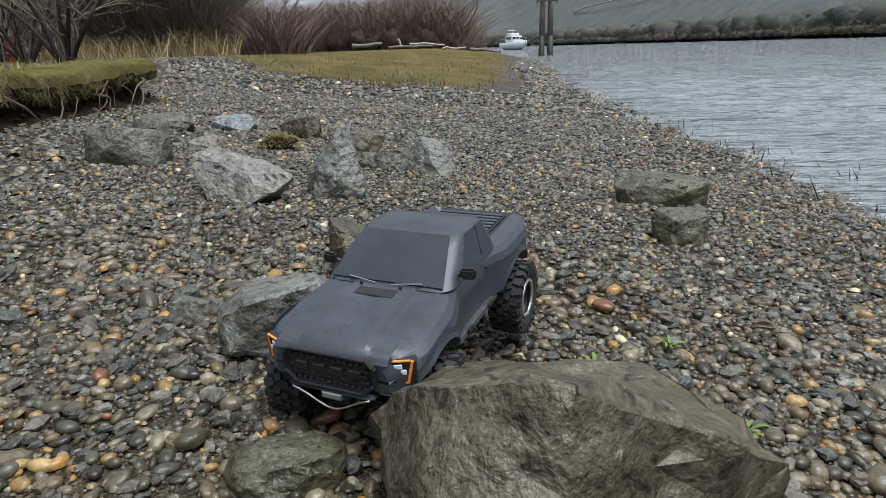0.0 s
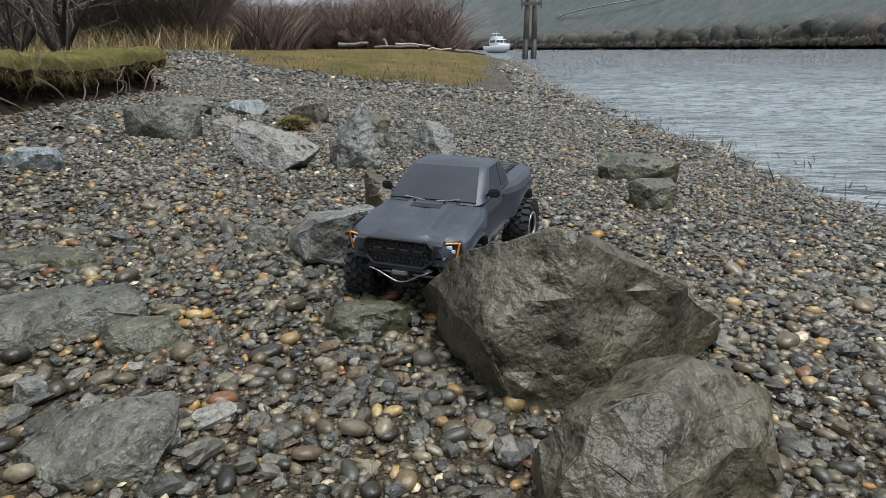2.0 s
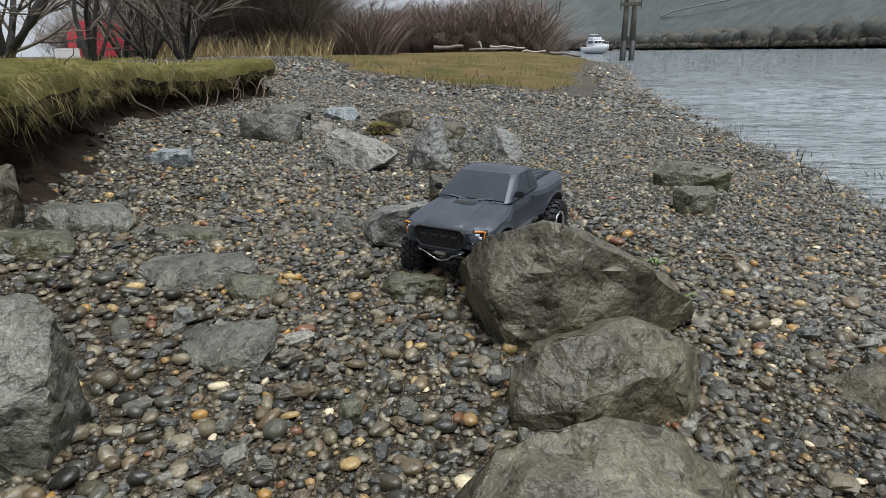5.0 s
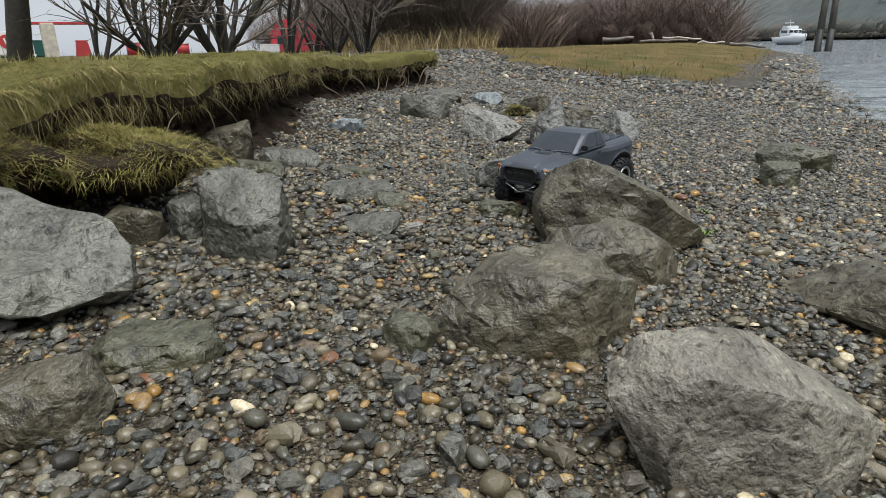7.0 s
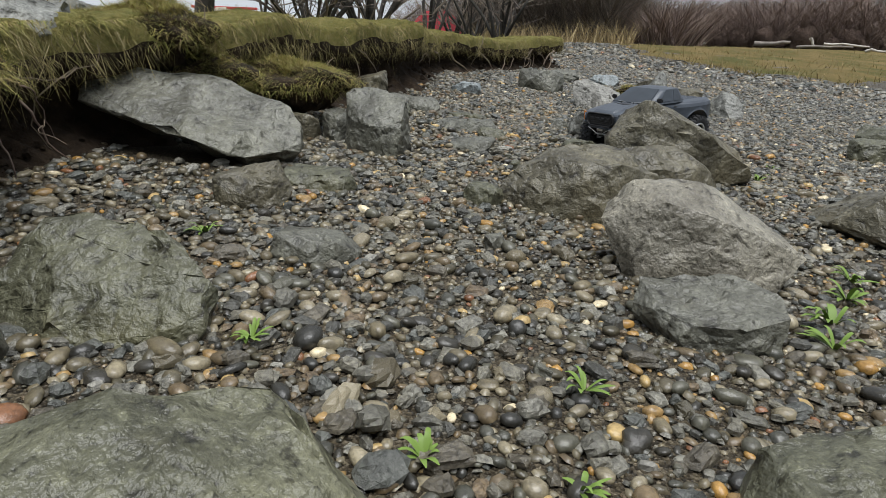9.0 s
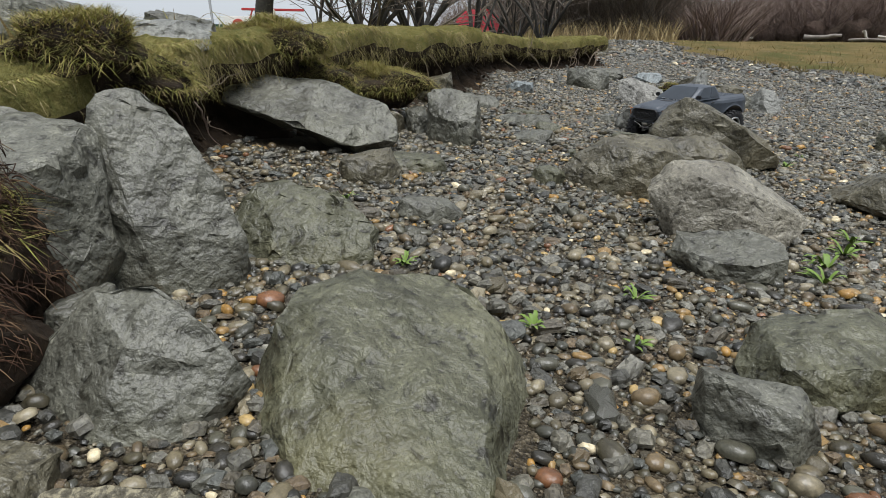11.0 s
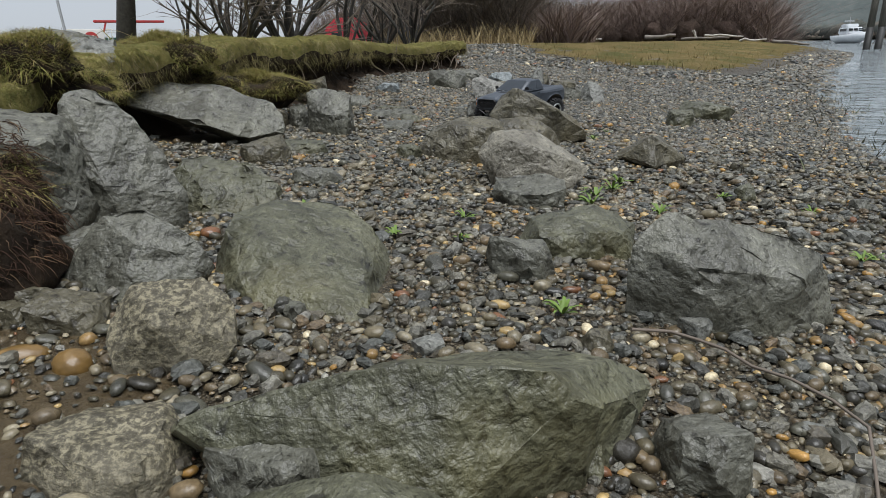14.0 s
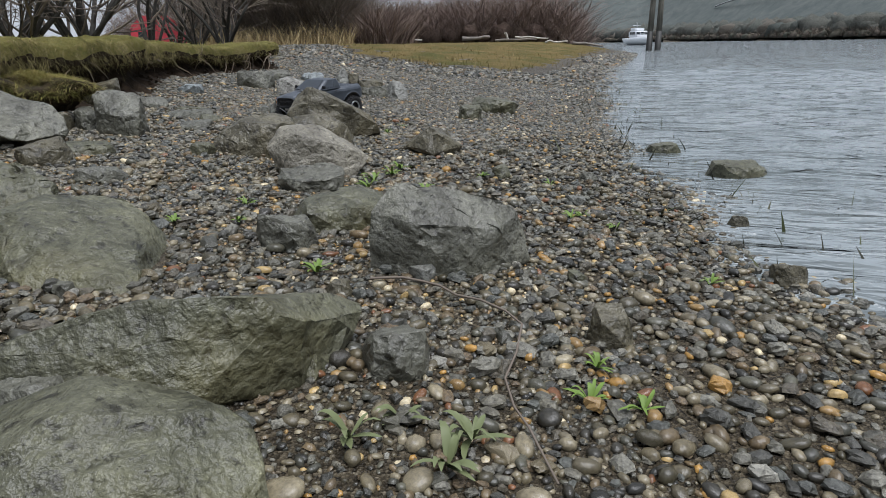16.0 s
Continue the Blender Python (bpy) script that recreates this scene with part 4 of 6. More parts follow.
def roots():
    rng = np.random.RandomState(8)
    for k in range(34):
        y0 = rng.uniform(1.0, 3.6) if k < 22 else rng.uniform(-1.6, 1.0)
        x0, n = bank_frame(np.array([y0]))
        x0, n = float(x0[0]), n[0]
        top = float(bank_top(x0, y0))
        p = Vector((x0 + n[0] * 0.02, y0 + n[1] * 0.02, top - rng.uniform(0.07, 0.14)))
        d = Vector((n[0] * 0.2 + rng.normal(0, 0.3), n[1] * 0.2 + rng.choice([-1, 1]) * rng.uniform(0.5, 1.4), -rng.uniform(0.0, 0.9)))
        r = rng.uniform(0.0035, 0.009) if k < 22 else rng.uniform(0.0015, 0.004)
        path, steps = [], 9
        for s in range(steps):
            path.append((p.copy(), r * (1 - 0.75 * s / steps)))
            d += Vector((rng.normal(0, 0.3), rng.normal(0, 0.35), rng.normal(-0.05, 0.25)))
            p = p + d.normalized() * rng.uniform(0.025, 0.06)
            ex, en = bank_frame(np.array([p.y]))
            p.x = min(max(p.x, float(ex[0]) - 0.01), float(ex[0]) + 0.075)
            p.z = max(p.z, float(beach(p.x, p.y)) + 0.01)
        vs, ls, ss = tubes([path], 6)
        tagged(new("root", mesh_fast("root", vs, ls, ss, M_ROOT)), "bare pale root hanging out of the eroded bank", "root", "roots in the bank")
    for k in range(26):
        y0 = rng.uniform(-2.35, -1.25)
        x0, n = bank_frame(np.array([y0]))
        x0, n = float(x0[0]), n[0]
        p = Vector((x0 + n[0] * 0.06, y0 + n[1] * 0.06, float(bank_top(x0, y0)) - rng.uniform(0.10, 0.24)))
        d = Vector((n[0] * 0.5, n[1] * 0.5, -rng.uniform(0.4, 1.0)))
        path, r = [], rng.uniform(0.0012, 0.0032)
        for s in range(8):
            path.append((p.copy(), r * (1 - 0.6 * s / 8)))
            d += Vector((rng.normal(0, 0.35), rng.normal(0, 0.35), rng.normal(-0.05, 0.25)))
            p = p + d.normalized() * rng.uniform(0.015, 0.035)
            p.z = max(p.z, float(beach(p.x, p.y)) + 0.01)
        vs, ls, ss = tubes([path], 5)
        tagged(new("root", mesh_fast("root", vs, ls, ss, M_TWIG if k % 3 else M_ROOT)), "thin reddish root hanging down the soil face", "root", "roots in the bank")
    # fine hair roots and dead stems under the turf
    paths = []
    for k in range(900):
        y0 = rng.uniform(-2.3, 3.8) if k < 540 else rng.uniform(-2.4, -0.3)
        x0, n = bank_frame(np.array([y0]))
        x0, n = float(x0[0]) + 0.04, n[0]
        p = Vector((x0 + n[0] * rng.uniform(-0.02, 0.05), y0, float(bank_top(x0, y0)) - rng.uniform(0.02, 0.10)))
        path = []
        for s in range(4):
            path.append((p.copy(), 0.0011 * (1 - 0.2 * s)))
            p = p + Vector((rng.normal(0.004, 0.012), rng.normal(0, 0.014), -rng.uniform(0.01, 0.035)))
        paths.append(path)
    vs, ls, ss = tubes(paths, 3)
    tagged(new("hair_roots", mesh_fast("hair_roots", vs, ls, ss, M_THATCH)), "fine brown hair roots hanging below the turf", "roots", kind="stuff")


roots()


def soil_fibres():
    """Reddish rootlets and dead stalks that hang over the slumped earth below the bank."""
    rng = np.random.RandomState(17)
    paths = []
    for k in range(1700):
        a, up = rng.uniform(-1.9, 0.9), rng.uniform(0.25, 1.0)
        cx, cy, w, h = [(-0.86, -2.00, 0.17, 0.19), (-0.98, -1.92, 0.15, 0.24)][k % 2]
        out = w * (1.12 - 0.45 * up)
        p = Vector((cx + out * math.cos(a), cy + out * math.sin(a), float(beach(cx, cy)) + h * up))
        d = Vector((math.cos(a) * 0.5, math.sin(a) * 0.5, 0.3))
        path, r = [], rng.uniform(0.0005, 0.0014)
        for step in range(6):
            path.append((p.copy(), r * (1 - 0.12 * step)))
            d = d + Vector((rng.normal(0, 0.45), rng.normal(0, 0.45), -rng.uniform(0.1, 0.7)))
            p = p + d.normalized() * rng.uniform(0.004, 0.013)
        paths.append(path)
    vs, ls, ss = tubes(paths, 3)
    tagged(new("rootlets", mesh_fast("rootlets", vs, ls, ss, M_FIBRE)), "reddish rootlets hanging over slumped soil", "roots", kind="stuff")


M_FIBRE = strand_material("reddish_rootlets", [(0.0, (0.030, 0.015, 0.009)), (0.6, (0.072, 0.036, 0.020)), (1.0, (0.170, 0.110, 0.060))])
soil_fibres()


def weed(x, y, size, seed, mat, label):
    """A rosette of pointed leaves."""
    rng = np.random.RandomState(seed)
    thing = new("weed")
    thing.location = (x, y, float(beach(x, y)) + 0.004)
    tagged(thing, label, "weed", "weeds on the beach")
    for k in range(rng.randint(9, 16)):
        a = rng.uniform(0, 2 * math.pi)
        ln, wd, up = size * rng.uniform(0.6, 1.1), size * rng.uniform(0.045, 0.10), rng.uniform(0.35, 1.5)
        vs, fs = [], []
        for s in range(6):
            f = s / 5
            r, z = ln * f * math.cos(0.5 * up) + 0.002, ln * up * 0.75 * math.sin(f * 2.0) * 0.6 + 0.004
            w = wd * math.sin(math.pi * min(1, 0.12 + 0.88 * f)) ** 0.8 + 0.0006
            c, sn = math.cos(a + 0.25 * f), math.sin(a + 0.25 * f)
            for side, lift in ((-1, 0.25 * w), (0, 0), (1, 0.25 * w)):
                vs.append((r * c - side * w * sn, r * sn + side * w * c, z + lift))
        for s in range(5):
            for q in (0, 1):
                i = 3 * s + q
                fs.append((i, i + 1, i + 4, i + 3))
        part("leaf", mesh_from("leaf", vs, fs, mat), None, thing)


for k, (x, y, s, dull) in enumerate([
        (-0.75, 0.56, 0.035, 0), (-0.88, 0.43, 0.04, 0), (-0.72, 0.31, 0.05, 0), (-1.12, -1.21, 0.04, 0), (-0.47, -1.11, 0.04, 0), (-0.32, -0.66, 0.07, 0), (-0.34, -0.41, 0.05, 0),
        (-0.51, -1.32, 0.035, 0), (-0.78, -1.33, 0.035, 0), (-0.07, -1.43, 0.05, 0), (-0.3, -0.74, 0.06, 0), (-0.57, -1.64, 0.035, 0), (0.23, -1.86, 0.06, 1), (0.35, -1.86, 0.065, 1),
        (0.36, -1.8, 0.065, 1), (0.48, -1.56, 0.035, 0), (0.48, -1.65, 0.045, 0), (0.55, -1.65, 0.045, 0), (0.66, -1.1, 0.035, 0), (0.44, -0.76, 0.04, 0), (-0.33, -0.5, 0.06, 0),
        (-0.13, -0.7, 0.05, 0), (-0.04, -0.4, 0.04, 0), (0.32, -0.75, 0.04, 0), (0.19, -0.36, 0.04, 0), (0.34, -0.7, 0.04, 0), (-0.39, -1.25, 0.035, 0), (0.27, -1.8, 0.05, 1)]):
    weed(x, y, 0.78 * s, 200 + k, M_LEAF_DULL if dull else M_LEAF, "rosette of narrow dull green leaves" if dull else "small bright green weed between pebbles")


def twig(points, r, label, mat, name="stick", z=None):
    path, m = [], len(points)
    for k, (x, y) in enumerate(points):
        zz = float(beach(x, y)) + 0.018 + 0.004 * math.sin(3 * k) if z is None else z[k]
        path.append(((x, y, zz), r * (1 - 0.5 * k / m)))
    vs, ls, ss = tubes([path], 7)
    tagged(new(name, mesh_fast(name, vs, ls, ss, mat)), label, "stick")


twig([(0.04, -1.42), (0.09, -1.385), (0.13, -1.38), (0.17, -1.39), (0.21, -1.41), (0.26, -1.425), (0.31, -1.44), (0.35, -1.49), (0.36, -1.57), (0.365, -1.66), (0.39, -1.71), (0.42, -1.76), (0.47, -1.84)], 0.0028, "thin dark curved branch lying on pebbles", M_TWIG_GREY)
twig([(-1.05, -2.0), (-1.02, -1.92), (-0.97, -1.86), (-0.93, -1.80)], 0.004, "thin dry stick caught in the bank", M_TWIG_GREY, z=[0.25, 0.24, 0.23, 0.24])
for k in range(5):
    rng = np.random.RandomState(400 + k)
    a, n = rng.normal(0.6, 0.7), rng.uniform(0.05, 0.12)
    x0, y0 = -1.98 + rng.normal(0, 0.06), -0.86 + rng.normal(0, 0.12)
    twig([(x0 + n * f * math.cos(a + 0.5 * f), y0 + n * f * math.sin(a + 0.5 * f)) for f in np.linspace(-1, 0.8, 9)], 0.0009, "long dry grass stalk lying on the turf", M_REED, "dry_stalk", [0.470 + 0.03 * math.sin(math.pi * q / 8) for q in range(9)])
hoop = [(-2.95 + 0.13 * math.cos(a), 4.85 + 0.2 * math.sin(a)) for a in np.linspace(0, 6.1, 26)]
twig(hoop, 0.007, "black hoop of bent branch on the gravel", M_BARK, z=[float(beach(x, y)) + 0.06 + 0.05 * math.sin(2 * math.pi * k / 26) for k, (x, y) in enumerate(hoop)])


def shoots():
    """Small drowned stems that stick out of the shallows and the wet margin."""
    rng = np.random.RandomState(91)
    n = 800
    y = rng.uniform(-1.1, 4.6, n)
    x = shore_x(y) + rng.normal(0.08, 0.16, n)
    z = np.maximum(beach(x, y), WATER_Z - 0.01)
    lean = rng.normal(0, 0.02, (n, 3))
    vs, ls, ss = blades(np.stack([x, y, z - 0.01], -1), rng.uniform(0.010, 0.038, n), rng.uniform(0.002, 0.006, n), lean, rng, 3, 0.8)
    tagged(new("shoots", mesh_fast("shoots", vs, ls, ss, M_SHOOT)), "short dark stems sticking out of the shallows", "water plants", kind="stuff")


M_SHOOT = strand_material("dark_drowned_stems", [(0.0, (0.035, 0.035, 0.022)), (0.6, (0.070, 0.066, 0.040)), (1.0, (0.090, 0.105, 0.040))], 0.5)
shoots()

# ---- the radio controlled crawler truck ----
M_PAINT = Mat("slate_grey_satin_paint", 0.45, 0.15, 0.5)
M_PAINT.base(M_PAINT.mix(1.0, M_PAINT.ramp(M_PAINT.noise(11, 8, 0.75), [(0.32, (0.034, 0.040, 0.050)), (0.55, (0.052, 0.061, 0.075)), (0.75, (0.080, 0.089, 0.101))]), M_PAINT.ramp(M_PAINT.noise(150, 3, 0.7), [(0.30, (0.45, 0.45, 0.45)), (0.40, (1, 1, 1))]), "MULTIPLY"))
M_PAINT.rough(M_PAINT.noise(22, 6, 0.7), 0.30, 0.55)
M_PAINT.bump(M_PAINT.voronoi(260), 0.10, 0.0015)
M_PAINT = M_PAINT.m
M_TRIM = plain("matt_black_plastic", (0.014, 0.014, 0.015), 0.55, vary=0.25, scale=60)
M_RUBBER = plain("dusty_black_rubber", (0.020, 0.020, 0.021), 0.75, vary=0.4, scale=50, bump=0.3)
M_TINT = plain("smoked_window", (0.030, 0.036, 0.044), 0.36, vary=0.3, scale=14)
M_TINT.node_tree.nodes["Principled BSDF"].inputs["Specular IOR Level"].default_value = 0.45
M_ALLOY = plain("machined_alloy", (0.58, 0.58, 0.59), 0.28, 0.95, 0.08, 80)
M_CHASSIS = plain("grey_chassis_metal", (0.22, 0.22, 0.23), 0.4, 0.8, 0.2, 60)
M_LED = plain("clear_lamp_lens", (0.70, 0.76, 0.85), 0.15, vary=0.1, scale=100)
M_AMBER = plain("amber_marker_lens", (0.85, 0.28, 0.03), 0.25, vary=0.1, scale=100)

WB_F, WB_R, TRACK, TYRE_R = -0.160, 0.162, 0.106, 0.062


def arch(y, z0):
    """The lower edge of the body, lifted over the wheels."""
    z = z0
    for c in (WB_F, WB_R):
        d = (y - c) / 0.079
        if abs(d) < 1:
            z = max(z, 0.066 + 0.079 * math.sqrt(1 - d * d) * 0.98)
    return z


def body_shell():
    bm = bmesh.new()
    rings = []
    ys = np.linspace(-0.240, 0.268, 92)
    for y in ys:
        flare = max(math.exp(-(((y - WB_F) / 0.078) ** 4)), math.exp(-(((y - WB_R) / 0.082) ** 4)))
        nose = max(0.0, (-0.190 - y) / 0.050)
        tail = max(0.0, (y - 0.235) / 0.033)
        hw = 0.098 + 0.018 * flare - 0.024 * nose**2 - 0.006 * tail**2
        top = np.interp(y, [-0.240, -0.234, -0.222, -0.195, -0.14, -0.085, 0.08, 0.1, 0.255, 0.268], [0.152, 0.159, 0.164, 0.169, 0.176, 0.182, 0.184, 0.183, 0.184, 0.176])
        low = arch(y, np.interp(y, [-0.240, -0.22, 0.25, 0.268], [0.116, 0.106, 0.104, 0.120]))
        low = min(low, top - 0.022)
        hood = np.clip((-0.075 - y) / 0.03, 0, 1) * np.clip((y + 0.238) / 0.02, 0, 1)
        well = np.clip((y - 0.104) / 0.006, 0, 1) * np.clip((0.258 - y) / 0.006, 0, 1)
        mid, edge = top + 0.003 * hood - 0.010 * well, top - 0.002 - 0.003 * hood
        half = [(0, mid - 0.001 * hood), (0.026, mid), (0.044, mid), (0.050, mid - 0.006 * hood), (0.066, top - 0.004 * hood - 0.010 * well), (0.079, top - 0.003 * hood + 0.001 * well),
                (hw * 0.88, edge - 0.003), (hw * 0.96, edge - 0.011), (hw, edge - 0.022), (hw * 0.995, max(low + 0.016, top - 0.036)), (hw * (0.975 + 0.025 * flare), max(low + 0.008, top - 0.05)), (hw * (1 + 0.025 * flare), low + 0.002), (hw * 0.94, low)]
        pts = [(-a, b) for a, b in half[:0:-1]] + half
        rings.append([bm.verts.new((a, y, b)) for a, b in pts])
    n = len(rings[0])
    for a, b in zip(rings, rings[1:]):
        for i in range(n - 1):
            bm.faces.new((a[i], b[i], b[i + 1], a[i + 1]))
        bm.faces.new((a[n - 1], b[n - 1], b[0], a[0]))
    bm.faces.new(rings[0])
    bm.faces.new(rings[-1][::-1])
    bmesh.ops.recalc_face_normals(bm, faces=bm.faces)
    return smooth_all(bm)


# the cab's outline at its belt and at its roof: y ahead, y behind, half width, z
BELT, ROOF = (-0.094, 0.098, 0.097, 0.180), (-0.004, 0.082, 0.076, 0.236)


def cab_shell():
    bm = bmesh.new()
    rings = []
    for f, shrink in ((0.0, 0.0), (0.25, -0.0015), (0.5, -0.002), (0.75, -0.001), (0.90, 0.001), (0.95, 0.0035), (0.985, 0.009), (1.01, 0.020), (1.025, 0.036)):
        y0, y1, hw, z = [a + (b - a) * f for a, b in zip(BELT, ROOF)]
        y0, y1, hw = y0 + shrink, y1 - shrink, hw - shrink
        pts = []
        for cx, cy, r, a0 in ((hw, y0, 0.022, -90), (hw, y1, 0.012, 0), (-hw, y1, 0.012, 90), (-hw, y0, 0.022, 180)):
            ox, oy = cx - math.copysign(r, cx), cy + (r if cy == y0 else -r)
            for k in range(4):
                a = radians(a0 + 30 * k)
                pts.append((ox + r * math.cos(a), oy + r * math.sin(a), z - (0.006 * (abs(ox) / hw) ** 2 if f > 0.9 else 0)))
        rings.append([bm.verts.new(p) for p in pts])
    n = len(rings[0])
    for a, b in zip(rings, rings[1:]):
        for i in range(n):
            j = (i + 1) % n
            bm.faces.new((a[i], a[j], b[j], b[i]))
    bm.faces.new(rings[-1])
    bmesh.ops.recalc_face_normals(bm, faces=bm.faces)
    return smooth_all(bm)


def pane(corners, out, thick=0.0022):
    """A window pane from four corners, standing a little proud along out."""
    bm = bmesh.new()
    a = [bm.verts.new(Vector(c) + Vector(out) * 0.0006) for c in corners]
    b = [bm.verts.new(Vector(c) + Vector(out) * thick) for c in corners]
    bm.faces.new(b)
    bm.faces.new(a[::-1])
    for i in range(len(a)):
        j = (i + 1) % len(a)
        bm.faces.new((a[i], a[j], b[j], b[i]))
    bmesh.ops.recalc_face_normals(bm, faces=bm.faces)
    return bm


def cab_point(side, v, f):
    """On the cab's side wall: v from its front (0) to its back (1), f from belt (0) to roof (1)."""
    y0, y1, hw, z = [a + (b - a) * f for a, b in zip(BELT, ROOF)]
    return (side * (hw + 0.0008), y0 + (y1 - y0) * v, z)


def front_point(u, f):
    y0, y1, hw, z = [a + (b - a) * f for a, b in zip(BELT, ROOF)]
    return (u * hw, y0 - 0.0005, z)


def tyre_mesh():
    """A knobbly tyre round the x axis: carcass and three rows of tread blocks."""
    bm = bmesh.new()
    prof = [(-0.021, 0.034), (-0.026, 0.040), (-0.027, 0.050), (-0.023, 0.0565), (-0.010, 0.0585), (0.010, 0.0585), (0.023, 0.0565), (0.027, 0.050), (0.026, 0.040), (0.021, 0.034)]
    seg, rings = 40, []
    for k in range(seg):
        a = 2 * math.pi * k / seg
        rings.append([bm.verts.new((x, r * math.cos(a), r * math.sin(a))) for x, r in prof])
    for k in range(seg):
        a, b = rings[k], rings[(k + 1) % seg]
        for i in range(len(prof) - 1):
            bm.faces.new((a[i], a[i + 1], b[i + 1], b[i]))
    smooth_all(bm)
    for row, (x, sx, lift) in enumerate(((-0.0185, 0.014, 0.058), (-0.0055, 0.0095, 0.0595), (0.0055, 0.0095, 0.0595), (0.0185, 0.014, 0.058))):
        for k in range(22):
            a = 2 * math.pi * (k + 0.5 * (row % 2)) / 22
            m = Matrix.Rotation(a, 4, "X") @ Matrix.Translation((x, 0, lift)) @ Matrix.Rotation(radians(18 if k % 2 else -14), 4, "Z") @ Matrix.Diagonal((sx, 0.0098, 0.008, 1))
            bmesh.ops.create_cube(bm, size=1.0, matrix=m)
    for sx in (-1, 1):
        for k in range(22):
            a = 2 * math.pi * (k + 0.5 * (sx > 0)) / 22
            m = Matrix.Rotation(a, 4, "X") @ Matrix.Translation((sx * 0.0262, 0, 0.0535)) @ Matrix.Diagonal((0.004, 0.0075, 0.009, 1))
            bmesh.ops.create_cube(bm, size=1.0, matrix=m)
    bmesh.ops.recalc_face_normals(bm, faces=bm.faces)
    return bm


def lathe(prof, seg=36):
    bm = bmesh.new()
    rings = []
    for k in range(seg):
        a = 2 * math.pi * k / seg
        rings.append([bm.verts.new((x, r * math.cos(a), r * math.sin(a))) for x, r in prof])
    for k in range(seg):
        a, b = rings[k], rings[(k + 1) % seg]
        for i in range(len(prof) - 1):
            bm.faces.new((a[i], a[i + 1], b[i + 1], b[i]))
    bmesh.ops.recalc_face_normals(bm, faces=bm.faces)
    return smooth_all(bm)


def add_wheel(truck, x, y, z, side, steer=0.0):
    m = Matrix.Translation((x, y, z)) @ Matrix.Rotation(radians(steer), 4, "Z") @ Matrix.Diagonal((side, 1, 1, 1))
    dish = lathe([(0.020, 0.0338), (0.008, 0.031), (-0.004, 0.026), (-0.006, 0.012), (0.004, 0.010), (0.004, 0.0005)])
    wheel = part("wheel", dish, M_TRIM, truck)
    wheel.matrix_basis = m
    part("tyre", tyre_mesh(), M_RUBBER, wheel, "knobbly black rubber tyre")
    part("beadlock_ring", lathe([(0.0195, 0.0345), (0.0245, 0.0345), (0.0255, 0.0335), (0.0255, 0.0285), (0.0235, 0.0272), (0.0195, 0.0272), (0.0195, 0.0345)]), M_ALLOY, wheel, "silver beadlock ring")
    for k in range(8):
        a = 2 * math.pi * k / 8
        c = Vector((0.0255, 0.031 * math.cos(a), 0.031 * math.sin(a)))
        part("bolt", rod(c, c + Vector((0.0016, 0, 0)), 0.0013, 6), M_CHASSIS, wheel)
    part("hub", rod((-0.004, 0, 0), (0.012, 0, 0), 0.006, 6), M_CHASSIS, wheel)


def headlight(truck, s):
    """One lamp cluster: dark housing, clear lamps, an amber bracket round them."""
    m = Matrix.Diagonal((s, 1, 1, 1))

    def at(x, y, z, sx, sy, sz, bev=0.0008, rz=0, ry=0):
        bm = box(sx, sy, sz, pose(x, y, z, 0, ry, rz), bev, 1)
        bmesh.ops.transform(bm, matrix=m, verts=bm.verts)
        bmesh.ops.recalc_face_normals(bm, faces=bm.faces)
        return bm

    house = part("headlight", at(0.0850, -0.2215, 0.1400, 0.042, 0.016, 0.031, 0.002, 24), M_TRIM, truck)
    for dx, dz, w in ((0.002, 0.0075, 0.010), (0.002, -0.0070, 0.010), (0.0075, 0.0004, 0.0075), (-0.003, 0.0004, 0.0075)):
        part("lamp", at(0.0855 + dx, -0.2300 + 0.44 * dx, 0.1400 + dz, w, 0.003, 0.0062, 0.0008, 24), M_LED, house, "clear lamp")
    for dz in (0.004, -0.003):
        part("lamp_bar", at(0.0735, -0.2356, 0.1400 + dz, 0.013, 0.0025, 0.0020, 0.0004, 24), M_CHASSIS, house)
    part("amber_bracket", at(0.1000, -0.2222, 0.1410, 0.0036, 0.004, 0.028, 0.0006, 24, 12), M_AMBER, house, "amber marker strip")
    part("amber_bracket", at(0.0870, -0.2288, 0.1262, 0.026, 0.003, 0.0028, 0.0006, 24), M_AMBER, house, "amber marker strip")
    part("amber_bracket", at(0.0915, -0.2268, 0.1548, 0.021, 0.003, 0.0024, 0.0006, 24), M_AMBER, house, "amber marker strip")
    part("lower_lip", at(0.0850, -0.2265, 0.1185, 0.044, 0.014, 0.0065, 0.0025, 24), M_PAINT, house)


